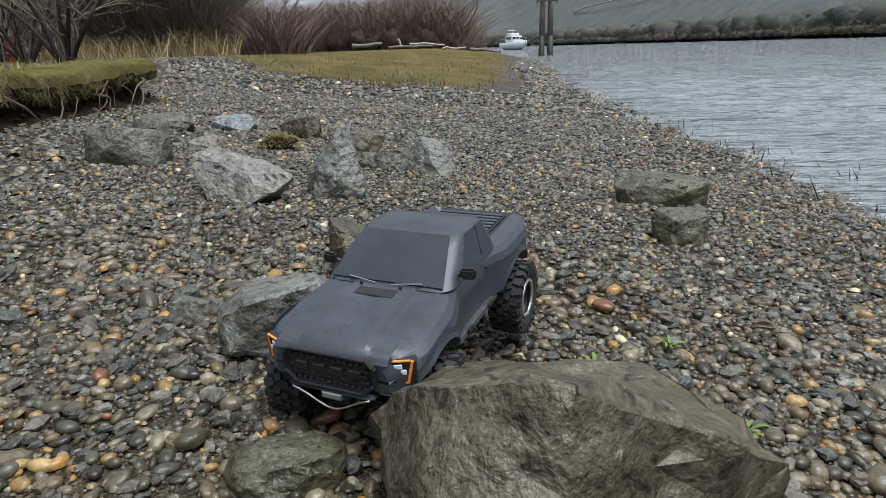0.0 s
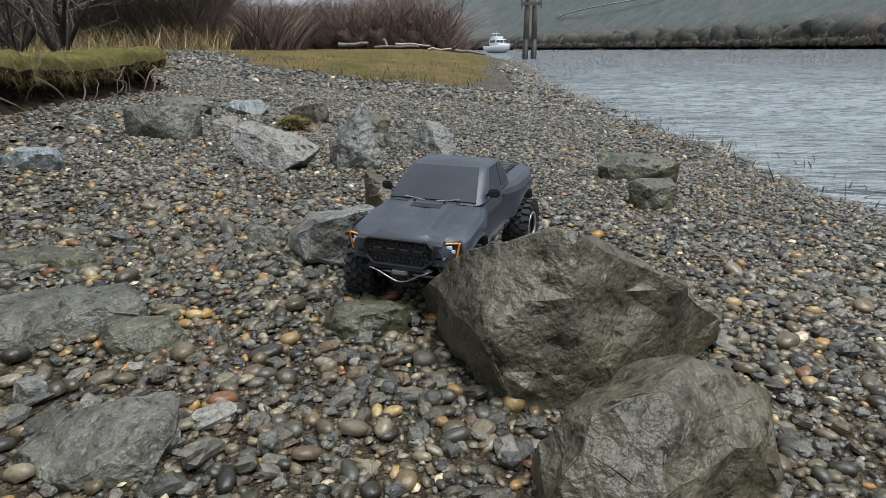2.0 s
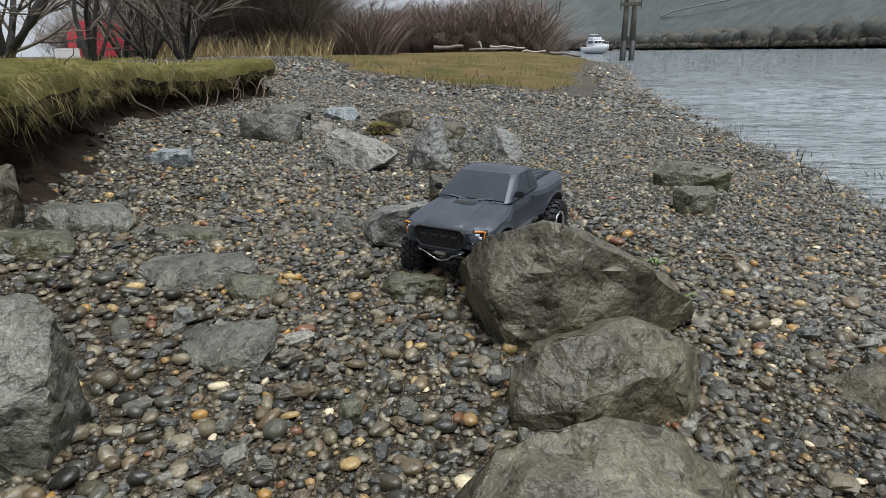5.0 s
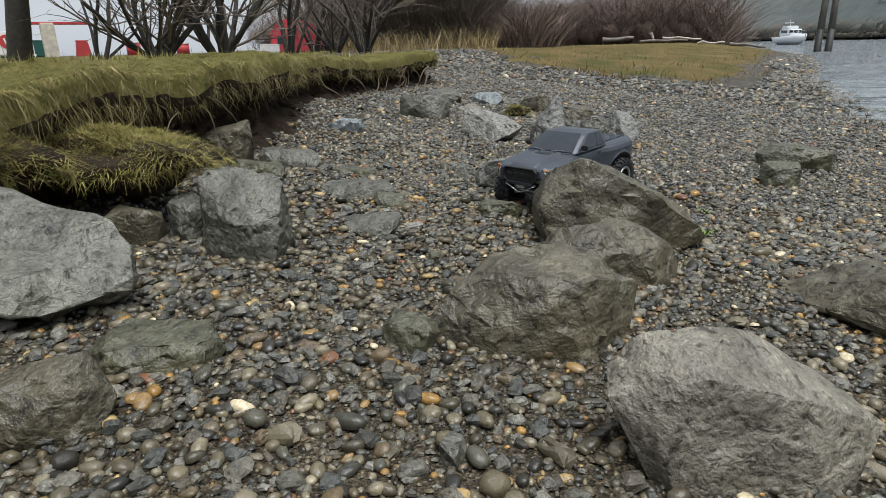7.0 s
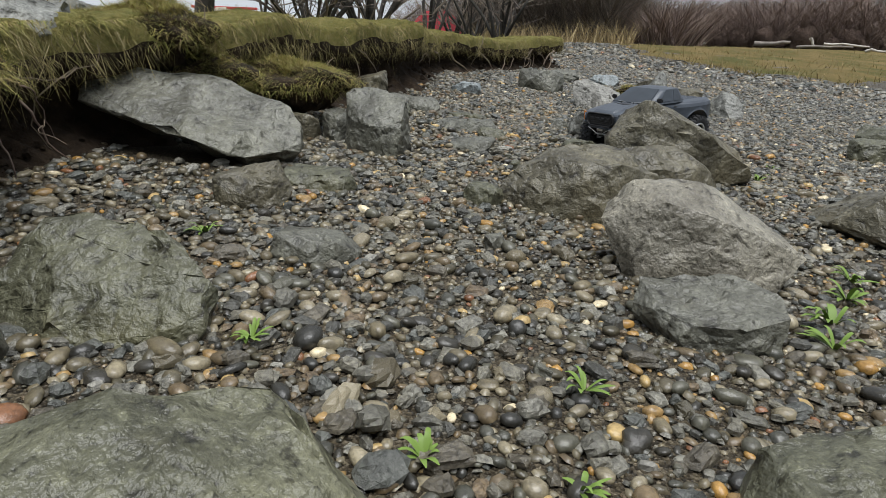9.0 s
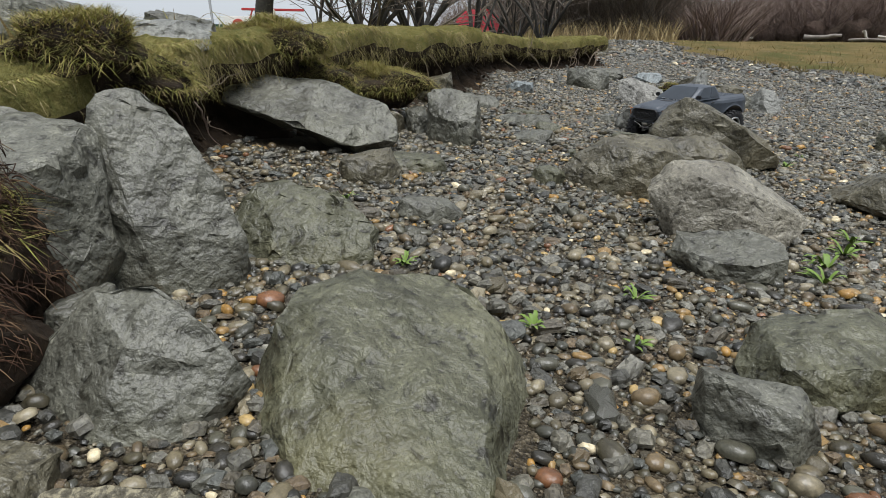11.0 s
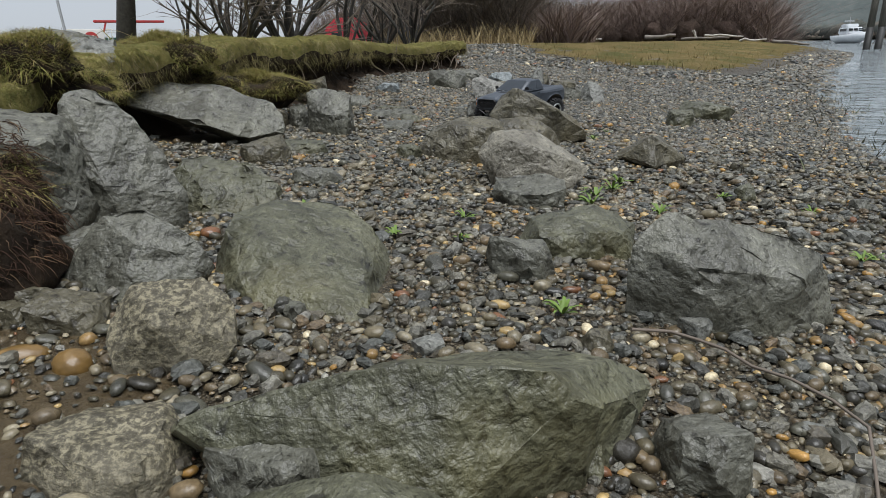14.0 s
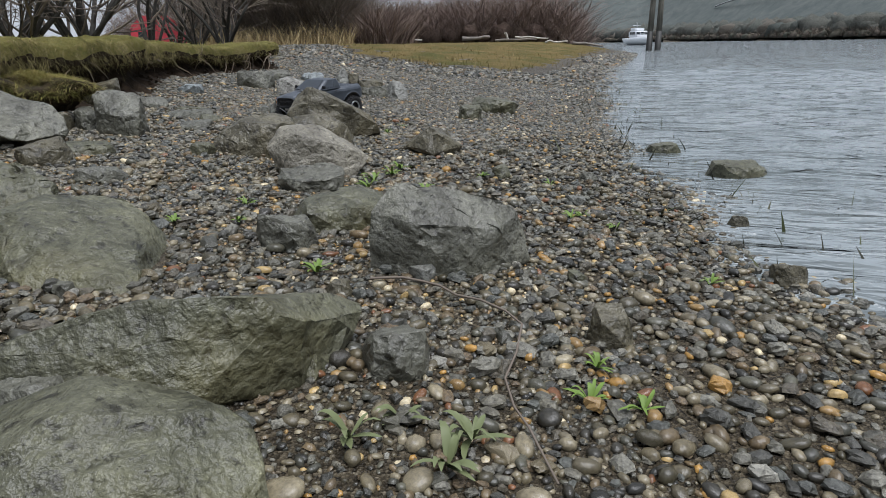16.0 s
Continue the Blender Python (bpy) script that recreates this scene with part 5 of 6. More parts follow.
def build_truck():
    truck = new("crawler_truck")
    tagged(truck, "dark grey radio controlled pickup crawler with knobbly tyres", "toy truck")
    shell = part("body", body_shell(), M_PAINT, truck)
    shell.data.set_sharp_from_angle(angle=radians(22))
    cab = part("cab", cab_shell(), M_PAINT, truck)
    out = Vector((0, -0.53, 0.85))
    part("windshield", pane([front_point(-0.90, 0.06), front_point(0.90, 0.06), front_point(0.86, 0.90), front_point(-0.86, 0.90)], out), M_TINT, cab, "smoked windscreen")
    for s in (-1, 1):
        o = Vector((s * 0.95, 0, 0.3))
        part("side_window", pane([cab_point(s, 0.22, 0.14), cab_point(s, 0.60, 0.14), cab_point(s, 0.60, 0.86), cab_point(s, 0.24, 0.86)], o), M_TINT, cab, "smoked side window")
        part("side_window", pane([cab_point(s, 0.65, 0.14), cab_point(s, 0.90, 0.14), cab_point(s, 0.86, 0.86), cab_point(s, 0.65, 0.86)], o), M_TINT, cab, "smoked side window")
        mirror = part("mirror", box(0.022, 0.011, 0.016, pose(s * 0.110, -0.056, 0.196, 0, 0, s * 12), 0.003), M_TRIM, truck, "black wing mirror")
        part("mirror_arm", rod((s * 0.094, -0.052, 0.190), (s * 0.105, -0.055, 0.194), 0.0028, 6), M_TRIM, mirror)
        part("door_handle", box(0.003, 0.018, 0.005, pose(s * 0.1015, 0.045, 0.166), 0.001, 1), M_TRIM, truck)
        part("wiper", rod((s * 0.012, -0.097, 0.1845), (s * 0.056, -0.091, 0.188), 0.0011, 6), M_ALLOY, truck)
        sill = part("side_sill", box(0.010, 0.165, 0.014, pose(s * 0.098, 0.0, 0.101), 0.003), M_CHASSIS, truck, "grey step along the sill")
        for y in (-0.04, 0.045):
            part("sill_mount", box(0.004, 0.018, 0.009, pose(s * 0.1035, y, 0.102), 0.001, 1), M_TRIM, sill)
        part("body_post", rod((s * 0.030, -0.104, 0.180), (s * 0.030, -0.104, 0.1875), 0.002, 8), M_TRIM, truck)
        headlight(truck, s)
    part("rear_window", pane([(-0.07, 0.0985, 0.188), (0.07, 0.0985, 0.188), (0.062, 0.0865, 0.225), (-0.062, 0.0865, 0.225)], Vector((0, 0.95, 0.3))), M_TINT, cab, "smoked rear window")
    part("hood_vent", box(0.060, 0.020, 0.002, pose(0, -0.118, 0.1812, 4, 0, 0), 0.001, 1), M_TRIM, truck, "sunken black bonnet vent")
    cover = part("bed_cover", box(0.128, 0.145, 0.003, pose(0, 0.181, 0.1765), 0.001, 1), M_TRIM, truck, "ribbed black bed cover")
    for k in range(9):
        part("rib", box(0.122, 0.008, 0.005, pose(0, 0.116 + 0.0158 * k, 0.1790), 0.0012, 1), M_PAINT, cover)
    # nose: grille with plain raised blocks, frame, bumper, winch
    grille = part("grille", box(0.122, 0.008, 0.044, pose(0, -0.2395, 0.134), 0.009, 1), M_TRIM, truck, "black honeycomb grille")
    for z, w in ((0.1575, 0.106), (0.1110, 0.092)):
        part("grille_frame", box(w, 0.008, 0.005, pose(0, -0.2440, z), 0.0015, 1), M_TRIM, grille)
    for s in (-1, 1):
        part("grille_frame", box(0.005, 0.008, 0.024, pose(s * 0.0630, -0.2425, 0.137), 0.0015, 1), M_TRIM, grille)
        part("grille_frame", box(0.005, 0.008, 0.014, pose(s * 0.0580, -0.2435, 0.1530, 0, -s * 42, 0), 0.0015, 1), M_TRIM, grille)
        part("grille_frame", box(0.005, 0.008, 0.022, pose(s * 0.0545, -0.2435, 0.1180, 0, s * 46, 0), 0.0015, 1), M_TRIM, grille)
    for k in range(4):
        part("emblem_block", box(0.021, 0.004, 0.0125, pose(-0.0375 + 0.025 * k, -0.2450, 0.1375), 0.003, 1), M_TRIM, grille)
    mesh = []
    for row in range(5):
        for k in range(13):
            mesh.append(box(0.0058, 0.002, 0.0042, pose(-0.052 + 0.0085 * k + 0.004 * (row % 2), -0.2438, 0.1185 + 0.0078 * row), 0.0008, 1, None))
    whole = bmesh.new()
    for bm in mesh:
        me = bpy.data.meshes.new("cell")
        bm.to_mesh(me)
        bm.free()
        whole.from_mesh(me)
        bpy.data.meshes.remove(me)
    part("honeycomb", whole, M_RUBBER, grille)
    part("bumper", smooth_all(box(0.120, 0.020, 0.007, pose(0, -0.236, 0.1055), 0.003)), M_PAINT, truck)
    winch = part("winch", smooth_all(box(0.040, 0.026, 0.020, pose(0, -0.226, 0.098), 0.004)), M_CHASSIS, truck)
    part("fairlead", box(0.030, 0.006, 0.010, pose(0, -0.242, 0.098), 0.002, 1), M_ALLOY, winch)
    rope = [(Vector((-0.055 + 0.11 * f, -0.246, 0.103 - 0.018 * math.sin(math.pi * f) + 0.003 * math.sin(9 * f))), 0.0013) for f in np.linspace(0, 1, 12)]
    vs, ls, ss = tubes([rope], 6)
    part("rope", mesh_fast("rope", vs, ls, ss, M_ALLOY), None, winch, "pale tow rope")
    # running gear
    for y, name in ((WB_F, "front_axle"), (WB_R, "rear_axle")):
        axle = part(name, rod((-0.085, y, TYRE_R), (0.085, y, TYRE_R), 0.0075, 10), M_CHASSIS, truck)
        bm = bmesh.new()
        bmesh.ops.create_uvsphere(bm, u_segments=14, v_segments=8, radius=0.019, matrix=Matrix.Translation((0.02, y, TYRE_R)))
        part("diff_housing", smooth_all(bm), M_TRIM, axle)
        part("tie_rod", rod((-0.082, y - 0.018, TYRE_R + 0.006), (0.082, y - 0.018, TYRE_R + 0.004), 0.003, 8), M_ALLOY, axle)
        for s in (-1, 1):
            part("knuckle", box(0.010, 0.022, 0.030, pose(s * 0.080, y, TYRE_R), 0.003), M_ALLOY, axle)
            part("link", rod((s * 0.055, y, TYRE_R), (s * 0.035, y * 0.25, 0.085), 0.0035, 8), M_CHASSIS, axle)
            shock = part("shock", rod((s * 0.060, y * 0.97, 0.070), (s * 0.052, y * 0.88, 0.150), 0.0055, 10), M_CHASSIS, truck)
            part("shock_rod", rod((s * 0.062, y * 0.98, 0.058), (s * 0.060, y * 0.97, 0.072), 0.002, 8), M_ALLOY, shock)
            add_wheel(truck, s * TRACK, y, TYRE_R, s, 8 if y < 0 else 0)
    part("chassis", box(0.070, 0.44, 0.020, pose(0, 0.0, 0.098), 0.004), M_TRIM, truck)
    part("gearbox", box(0.050, 0.09, 0.030, pose(0, 0.0, 0.088), 0.006), M_TRIM, truck)
    part("drive_shaft", rod((0.015, WB_F, TYRE_R + 0.005), (0.0, 0.0, 0.085), 0.004, 8), M_CHASSIS, truck)
    truck.matrix_world = pose(-1.125, 0.385, 0.057, 3, 0, -15) @ Matrix.Scale(0.88, 4)


build_truck()

# ---- grass spit, reeds, thickets and trees ----


def grass_spit():
    rng = np.random.RandomState(15)
    n = 11000
    y = 5.7 + 26 * rng.uniform(0, 1, n) ** 2.0
    left = np.interp(y, [5.7, 6.5, 9, 12, 32], [-2.6, -4.2, -6.0, -8.5, -9.0])
    right = np.interp(y, [5.7, 6.2, 8, 27, 32], [-2.2, -1.5, -1.15, -1.6, -3.2])
    x = left + (right - left) * rng.uniform(0, 1, n)
    keep = wobble(x, y, 2.6, 2) + (y - 5.7) * 0.6 > -0.1
    x, y = x[keep], y[keep]
    n = len(x)
    far = 1 + (y - 6) * 0.015
    vs, ls, ss = blades(np.stack([x, y, beach(x, y) - 0.005], -1), rng.uniform(0.006, 0.020, n) * far, rng.uniform(0.003, 0.009, n) * far, rng.normal(0, 0.03, (n, 3)), rng, 2)
    tagged(new("dry_grass", mesh_fast("dry_grass", vs, ls, ss, M_DRY)), "tawny dry grass covering the low spit", "grass", kind="stuff")
    gy = np.linspace(6.1, 33, 130)
    rows = []
    for f in np.linspace(0.02, 0.98, 26):
        lx, rx = np.interp(gy, [5.7, 6.5, 9, 12, 32], [-2.6, -4.2, -6.0, -8.5, -9.0]), np.interp(gy, [5.7, 6.2, 8, 27, 32], [-2.2, -1.5, -1.15, -1.6, -3.2])
        gx = lx + (rx - lx) * f
        ragged = np.clip(min(f, 1 - f) * 9, 0, 1) * np.clip((gy - 6.1) / 0.6, 0, 1)
        rows.append(np.stack([gx, gy + 0.25 * wobble(gx, gy, 3.0, 4), beach(gx, gy) - 0.045 + 0.062 * ragged + 0.02 * wobble(gx, gy, 4, 5)], -1))
    m = len(gy)
    i = (np.arange(25)[:, None] * m + np.arange(m - 1)[None]).ravel()
    mat = Mat("tawny_grass_ground", 0.95, spec=0.1)
    mat.base(mat.ramp(mat.noise(1.4, 7), [(0.35, (0.075, 0.072, 0.024)), (0.55, (0.135, 0.100, 0.040)), (0.75, (0.185, 0.140, 0.062))]))
    mat.bump(mat.noise(40, 5), 1.0, 0.03)
    me = mesh_fast("turf", np.concatenate(rows), np.stack([i, i + m, i + m + 1, i + 1], 1).ravel(), np.full(len(i), 4), mat.m)
    tagged(new("turf", me), "tawny grass ground of the spit", "turf", kind="structure")


grass_spit()


def strands(name, label, mat, n, xr, yr, hr, wr, seed, segs=3, lean=0.25, edge=None, loft=0.0):
    rng = np.random.RandomState(seed)
    u, v = rng.uniform(0, 1, n), rng.uniform(0, 1, n)
    y = yr[0] + (yr[1] - yr[0]) * v
    x = xr[0] + (xr[1] - xr[0]) * u
    if edge is not None:
        x, y = edge(u, v)
    clump = 0.88 + 0.16 * wobble(x, y, 0.6, seed) + 0.14 * wobble(x, y, 3.1, seed + 1)
    h = rng.uniform(*hr, n) * clump
    rise = rng.uniform(0, loft, n)
    z = land(x, y) + rise * h
    h = h * (1 - rise)
    ln = rng.normal(0, lean, (n, 3)) * h[:, None]
    ln[:, 2] = 0
    vs, ls, ss = blades(np.stack([x, y, z - 0.02], -1), h, rng.uniform(*wr, n), ln, rng, segs, 0.6)
    return tagged(new(name, mesh_fast(name, vs, ls, ss, mat)), label, name.replace("_", " ").split()[-1], kind="stuff")


strands("reeds", "straw coloured dry reeds behind the gravel", M_REED, 1500, (-11.5, -4.3), (9.5, 12.5), (0.12, 0.70), (0.004, 0.010), 21, 3, 0.26, lambda u, v: (-0.6 - (0.82 - 0.34 * u) * (10.3 + 1.8 * u + 1.5 * v), 9.0 + 1.8 * u + 1.5 * v))
strands("shrubs", "leafless grey brown shrubs behind the reeds", M_TWIG_GREY, 44000, (-17, -6), (9, 17), (0.8, 3.6), (0.003, 0.008), 22, 2, 0.6, lambda u, v: (-0.6 - (0.82 - 0.31 * u) * (13 + 7 * v), 11.7 + 7 * v), 0.75)
strands("thicket", "rusty brown leafless thicket along the far beach", M_TWIG, 48000, (-34, -4), (27, 40), (1.0, 3.4), (0.008, 0.018), 23, 2, 0.65, lambda u, v: (-32 + 27.5 * u, 27.5 + 3 * u + 9 * v), 0.8)
strands("thicket", "rusty brown leafless shrub beside the reeds", M_TWIG, 1400, (-7, -6), (12, 13.6), (0.6, 1.5), (0.006, 0.014), 24, 4, 0.35)


def thicket_mass(name, label, xs, ys, hs, mat, seed, n, fine=2):
    """Rough dark masses of undergrowth seen between the stems: many uneven clumps in one mesh."""
    rng = np.random.RandomState(seed)
    t = bmesh.new()
    bmesh.ops.create_icosphere(t, subdivisions=fine, radius=1)
    base = np.array([v.co for v in t.verts])
    tri = np.array([[v.index for v in f.verts] for f in t.faces])
    t.free()
    vs, ls = [], []
    for k in range(n):
        x, y, h = xs(rng), ys(rng), hs(rng)
        x = x(y) if callable(x) else x
        b = base * (1 + 0.22 * rng.normal(0, 1, (len(base), 1)))
        b = b * np.array([h * rng.uniform(0.5, 1.0), h * rng.uniform(0.5, 1.0), h * 0.62]) + np.array([x, y, float(land(x, y)) + h * 0.45])
        ls.append(tri + k * len(base))
        vs.append(b)
    vs, ls = np.concatenate(vs), np.concatenate(ls)
    return tagged(new(name, mesh_fast(name, vs, ls.ravel(), np.full(len(ls), 3), mat)), label, "undergrowth", kind="stuff")


def clump_material(name, stops, soft=1.0, spread=0.5):
    m = Mat(name, 0.95, spec=0.05)
    a = m.ramp(m.island(), stops)
    s = m.ramp(m.noise(2.2, 8, 0.8), [(0.35, (1 - spread,) * 3), (0.65, (1 + 0.8 * spread,) * 3)])
    m.base(m.mix(1.0, a, s, "MULTIPLY"))
    m.bump(m.noise(4, 8, 0.8), soft, 0.4)
    return m.m


M_UNDER = clump_material("brown_undergrowth", [(0.0, (0.095, 0.068, 0.056)), (0.6, (0.145, 0.104, 0.084)), (1.0, (0.200, 0.150, 0.115))])
thicket_mass("undergrowth", "dense rusty brown bramble undergrowth", lambda r: r.uniform(-32, -5.5), lambda r: r.uniform(30, 38), lambda r: r.uniform(0.4, 1.0), M_UNDER, 25, 700)
thicket_mass("undergrowth", "dense brown undergrowth behind the shrubs", lambda r: (lambda y, k=r.uniform(0.5, 0.8): -0.6 - k * (y + 1.3)), lambda r: r.uniform(15, 19), lambda r: r.uniform(0.4, 0.9), M_UNDER, 26, 220)


def grow(rng, p, d, r, length, depth, paths, spread=0.55, more=2):
    """A limb and, from it, its branches, as tapered paths."""
    path, steps = [], 5
    for s in range(steps + 1):
        path.append((p.copy(), r * (1 - 0.45 * s / steps)))
        if s < steps:
            d = (d + Vector((rng.normal(0, 0.16), rng.normal(0, 0.16), rng.normal(0.03, 0.10)))).normalized()
            p = p + d * length / steps
    paths.setdefault(depth, []).append(path)
    if depth > 0:
        for k in range(rng.randint(more, more + 3)):
            at = path[rng.randint(1 if more > 2 else 2, steps + 1)]
            nd = (d + Vector((rng.normal(0, spread), rng.normal(0, spread), rng.normal(0.1, spread * 0.6)))).normalized()
            grow(rng, Vector(at[0]), nd, at[1] * rng.uniform(0.45, 0.7), length * rng.uniform(0.55, 0.8), depth - 1, paths, spread, more)


def tree(x, y, r, length, stems, seed, label, depth=3, lean=0.35, more=2):
    rng = np.random.RandomState(seed)
    thing = new("tree")
    thing.location = (x, y, float(land(x, y)) - 0.08)
    tagged(thing, label, "tree")
    paths = {}
    for k in range(stems):
        a = 2 * math.pi * k / max(stems, 1) + rng.uniform(0, 1)
        d = Vector((math.cos(a) * lean * (stems > 1), math.sin(a) * lean * (stems > 1), 1)).normalized()
        grow(rng, Vector((math.cos(a), math.sin(a), 0)) * r * (0.7 if stems > 1 else 0.0), d, r * rng.uniform(0.5, 1.0), length * rng.uniform(0.7, 1.1), depth, paths, 0.55, more)
    vs, ls, ss = tubes(paths[depth], 9)
    part("trunk", mesh_fast("trunk", vs, ls, ss, M_BARK), None, thing)
    rest = [p for k in range(depth) for p in paths.get(k, [])]
    vs, ls, ss = tubes(rest, 3)
    part("crown", mesh_fast("crown", vs, ls, ss, M_TWIG_GREY), None, thing)


tree(-8.45, 2.5, 0.17, 2.6, 1, 301, "single grey tree trunk on the park lawn")
tree(-6.85, 3.18, 0.042, 1.3, 10, 302, "mossy many-stemmed leafless tree on the bank", 3, 0.6, 3)
tree(-6.85, 4.02, 0.046, 1.3, 11, 304, "dark many-stemmed leafless tree with low limbs", 3, 0.65, 3)
tree(-7.3, 7.5, 0.036, 1.5, 9, 305, "leafless tree with spreading dark limbs", 3, 0.5, 3)
tree(-8.9, 8.6, 0.036, 1.6, 9, 306, "leafless dark tree behind the reeds", 3, 0.5, 3)
tree(-7.2, 5.6, 0.035, 1.2, 6, 307, "slender leafless shrub with many stems", 3)
tree(-7.6, 2.95, 0.035, 1.3, 4, 308, "thin leafless sapling on the lawn", 3)
tree(-10.5, 9.8, 0.04, 2.0, 8, 309, "leafless tree in the shrubs", 3, 0.5, 3)
for k, (x, y) in enumerate([(-11.6, 43.4), (-9.9, 45.8), (-13.7, 43.9), (-6.7, 39.3), (-5.5, 41.0), (-17, 42), (-21, 44), (-8.2, 42), (-26, 43)]):
    tree(x, y, 0.16 + 0.04 * (k % 3), 3.2, 1 + k % 2, 320 + k, "tall leafless tree behind the thicket", 3)

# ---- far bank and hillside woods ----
# scrub, brush and crowns are paled and greyed: distance haze set in their colours
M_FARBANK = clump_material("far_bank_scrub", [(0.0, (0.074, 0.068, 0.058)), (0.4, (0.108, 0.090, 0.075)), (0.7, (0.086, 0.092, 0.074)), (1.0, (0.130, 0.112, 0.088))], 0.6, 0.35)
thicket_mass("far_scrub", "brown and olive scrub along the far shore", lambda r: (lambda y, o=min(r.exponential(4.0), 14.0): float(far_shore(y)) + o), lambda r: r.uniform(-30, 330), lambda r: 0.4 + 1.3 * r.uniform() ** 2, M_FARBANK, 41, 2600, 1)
M_FARBRUSH = strand_material("haze_tinted_far_brush", [(0.0, (0.070, 0.058, 0.048)), (0.4, (0.120, 0.088, 0.068)), (0.7, (0.092, 0.092, 0.070)), (1.0, (0.165, 0.125, 0.095))])
strands("far_brush", "rusty brown brush along the far shore, tinted for haze", M_FARBRUSH, 26000, (0, 1), (0, 1), (0.9, 3.4), (0.035, 0.090), 46, 2, 0.6, lambda u, v: (far_shore(-30 + 330 * u ** 1.5) + 0.3 + 9 * v * v, -30 + 330 * u ** 1.5), 0.7)


M_FARWOOD = clump_material("haze_tinted_wood_crowns", [(0.0, (0.072, 0.080, 0.074)), (0.35, (0.094, 0.094, 0.082)), (0.7, (0.084, 0.092, 0.082)), (1.0, (0.118, 0.106, 0.090))], 0.6, 0.35)
thicket_mass("far_woods", "brown and olive trees behind the far shore, tinted for haze", lambda r: (lambda y, o=4 + 28 * r.uniform() ** 1.5: float(far_shore(y)) + o), lambda r: r.uniform(-30, 400), lambda r: r.uniform(1.6, 5.2), M_FARWOOD, 45, 2200, 1)
M_ROAD = plain("pale_road_bank", (0.25, 0.26, 0.265), 0.9, vary=0.1, scale=0.3)
road_path = [(Vector((16.5 + 46 * f, 326.5 - 52 * f - 14 * f * (1 - f), 15.0 + 6.4 * f ** 0.6)), 0.30) for f in np.linspace(0, 1, 12)]
vs, ls, ss = tubes([road_path], 6)
tagged(new("road", mesh_fast("road", vs, ls, ss, M_ROAD)), "pale road cut along the far hillside", "road", kind="structure")

# ---- piling, boat, driftwood ----
M_PILE = Mat("weathered_pile_timber", 0.85)
M_PILE.base(M_PILE.ramp(M_PILE.noise(3, 7, 0.6, (6, 6, 0.5)), [(0.3, (0.070, 0.066, 0.052)), (0.7, (0.170, 0.160, 0.130))]))
M_PILE.bump(M_PILE.noise(8, 6, 0.6, (8, 8, 0.5)), 0.8, 0.03)
M_WETWOOD = plain("wet_black_timber", (0.022, 0.022, 0.020), 0.6, vary=0.4, scale=8, bump=0.5)
piling = new("mooring_piling")
piling.location = (-0.52, 34.0, WATER_Z)
tagged(piling, "weathered timber mooring piles standing in the river", "piling")
for k, (dx, dy, lx) in enumerate(((-0.25, 0.0, 0.04), (0.22, 0.1, -0.03))):
    pile = part("mooring_post", smooth_all(rod((dx + lx * 0.5, dy, 1.0), (dx + lx, dy, 3.05), 0.15, 14, 0.135)), M_PILE.m, piling)
    part("wet_foot", smooth_all(rod((dx, dy, -1.6), (dx + lx * 0.5, dy, 1.0), 0.165, 14, 0.15)), M_WETWOOD, pile, "black wet foot of the pile")
part("crossbeam", box(1.0, 0.12, 0.16, pose(0, -0.2, 2.75), 0.02), M_PILE.m, piling)
part("crossbeam", box(1.05, 0.12, 0.12, pose(0, -0.2, 3.1), 0.02), M_PILE.m, piling)
for dx in (-0.5, 0.5):
    part("post", box(0.06, 0.06, 0.75, pose(dx, -0.2, 2.9), 0.01), M_PILE.m, piling)

M_WHITE = plain("white_boat_paint", (0.72, 0.74, 0.76), 0.4, vary=0.06, scale=2)
M_GLASS_DARK = plain("dark_window_glass", (0.02, 0.025, 0.03), 0.1, vary=0.2)
M_METAL = plain("brushed_metal", (0.55, 0.55, 0.55), 0.35, 0.9, 0.08, 40)


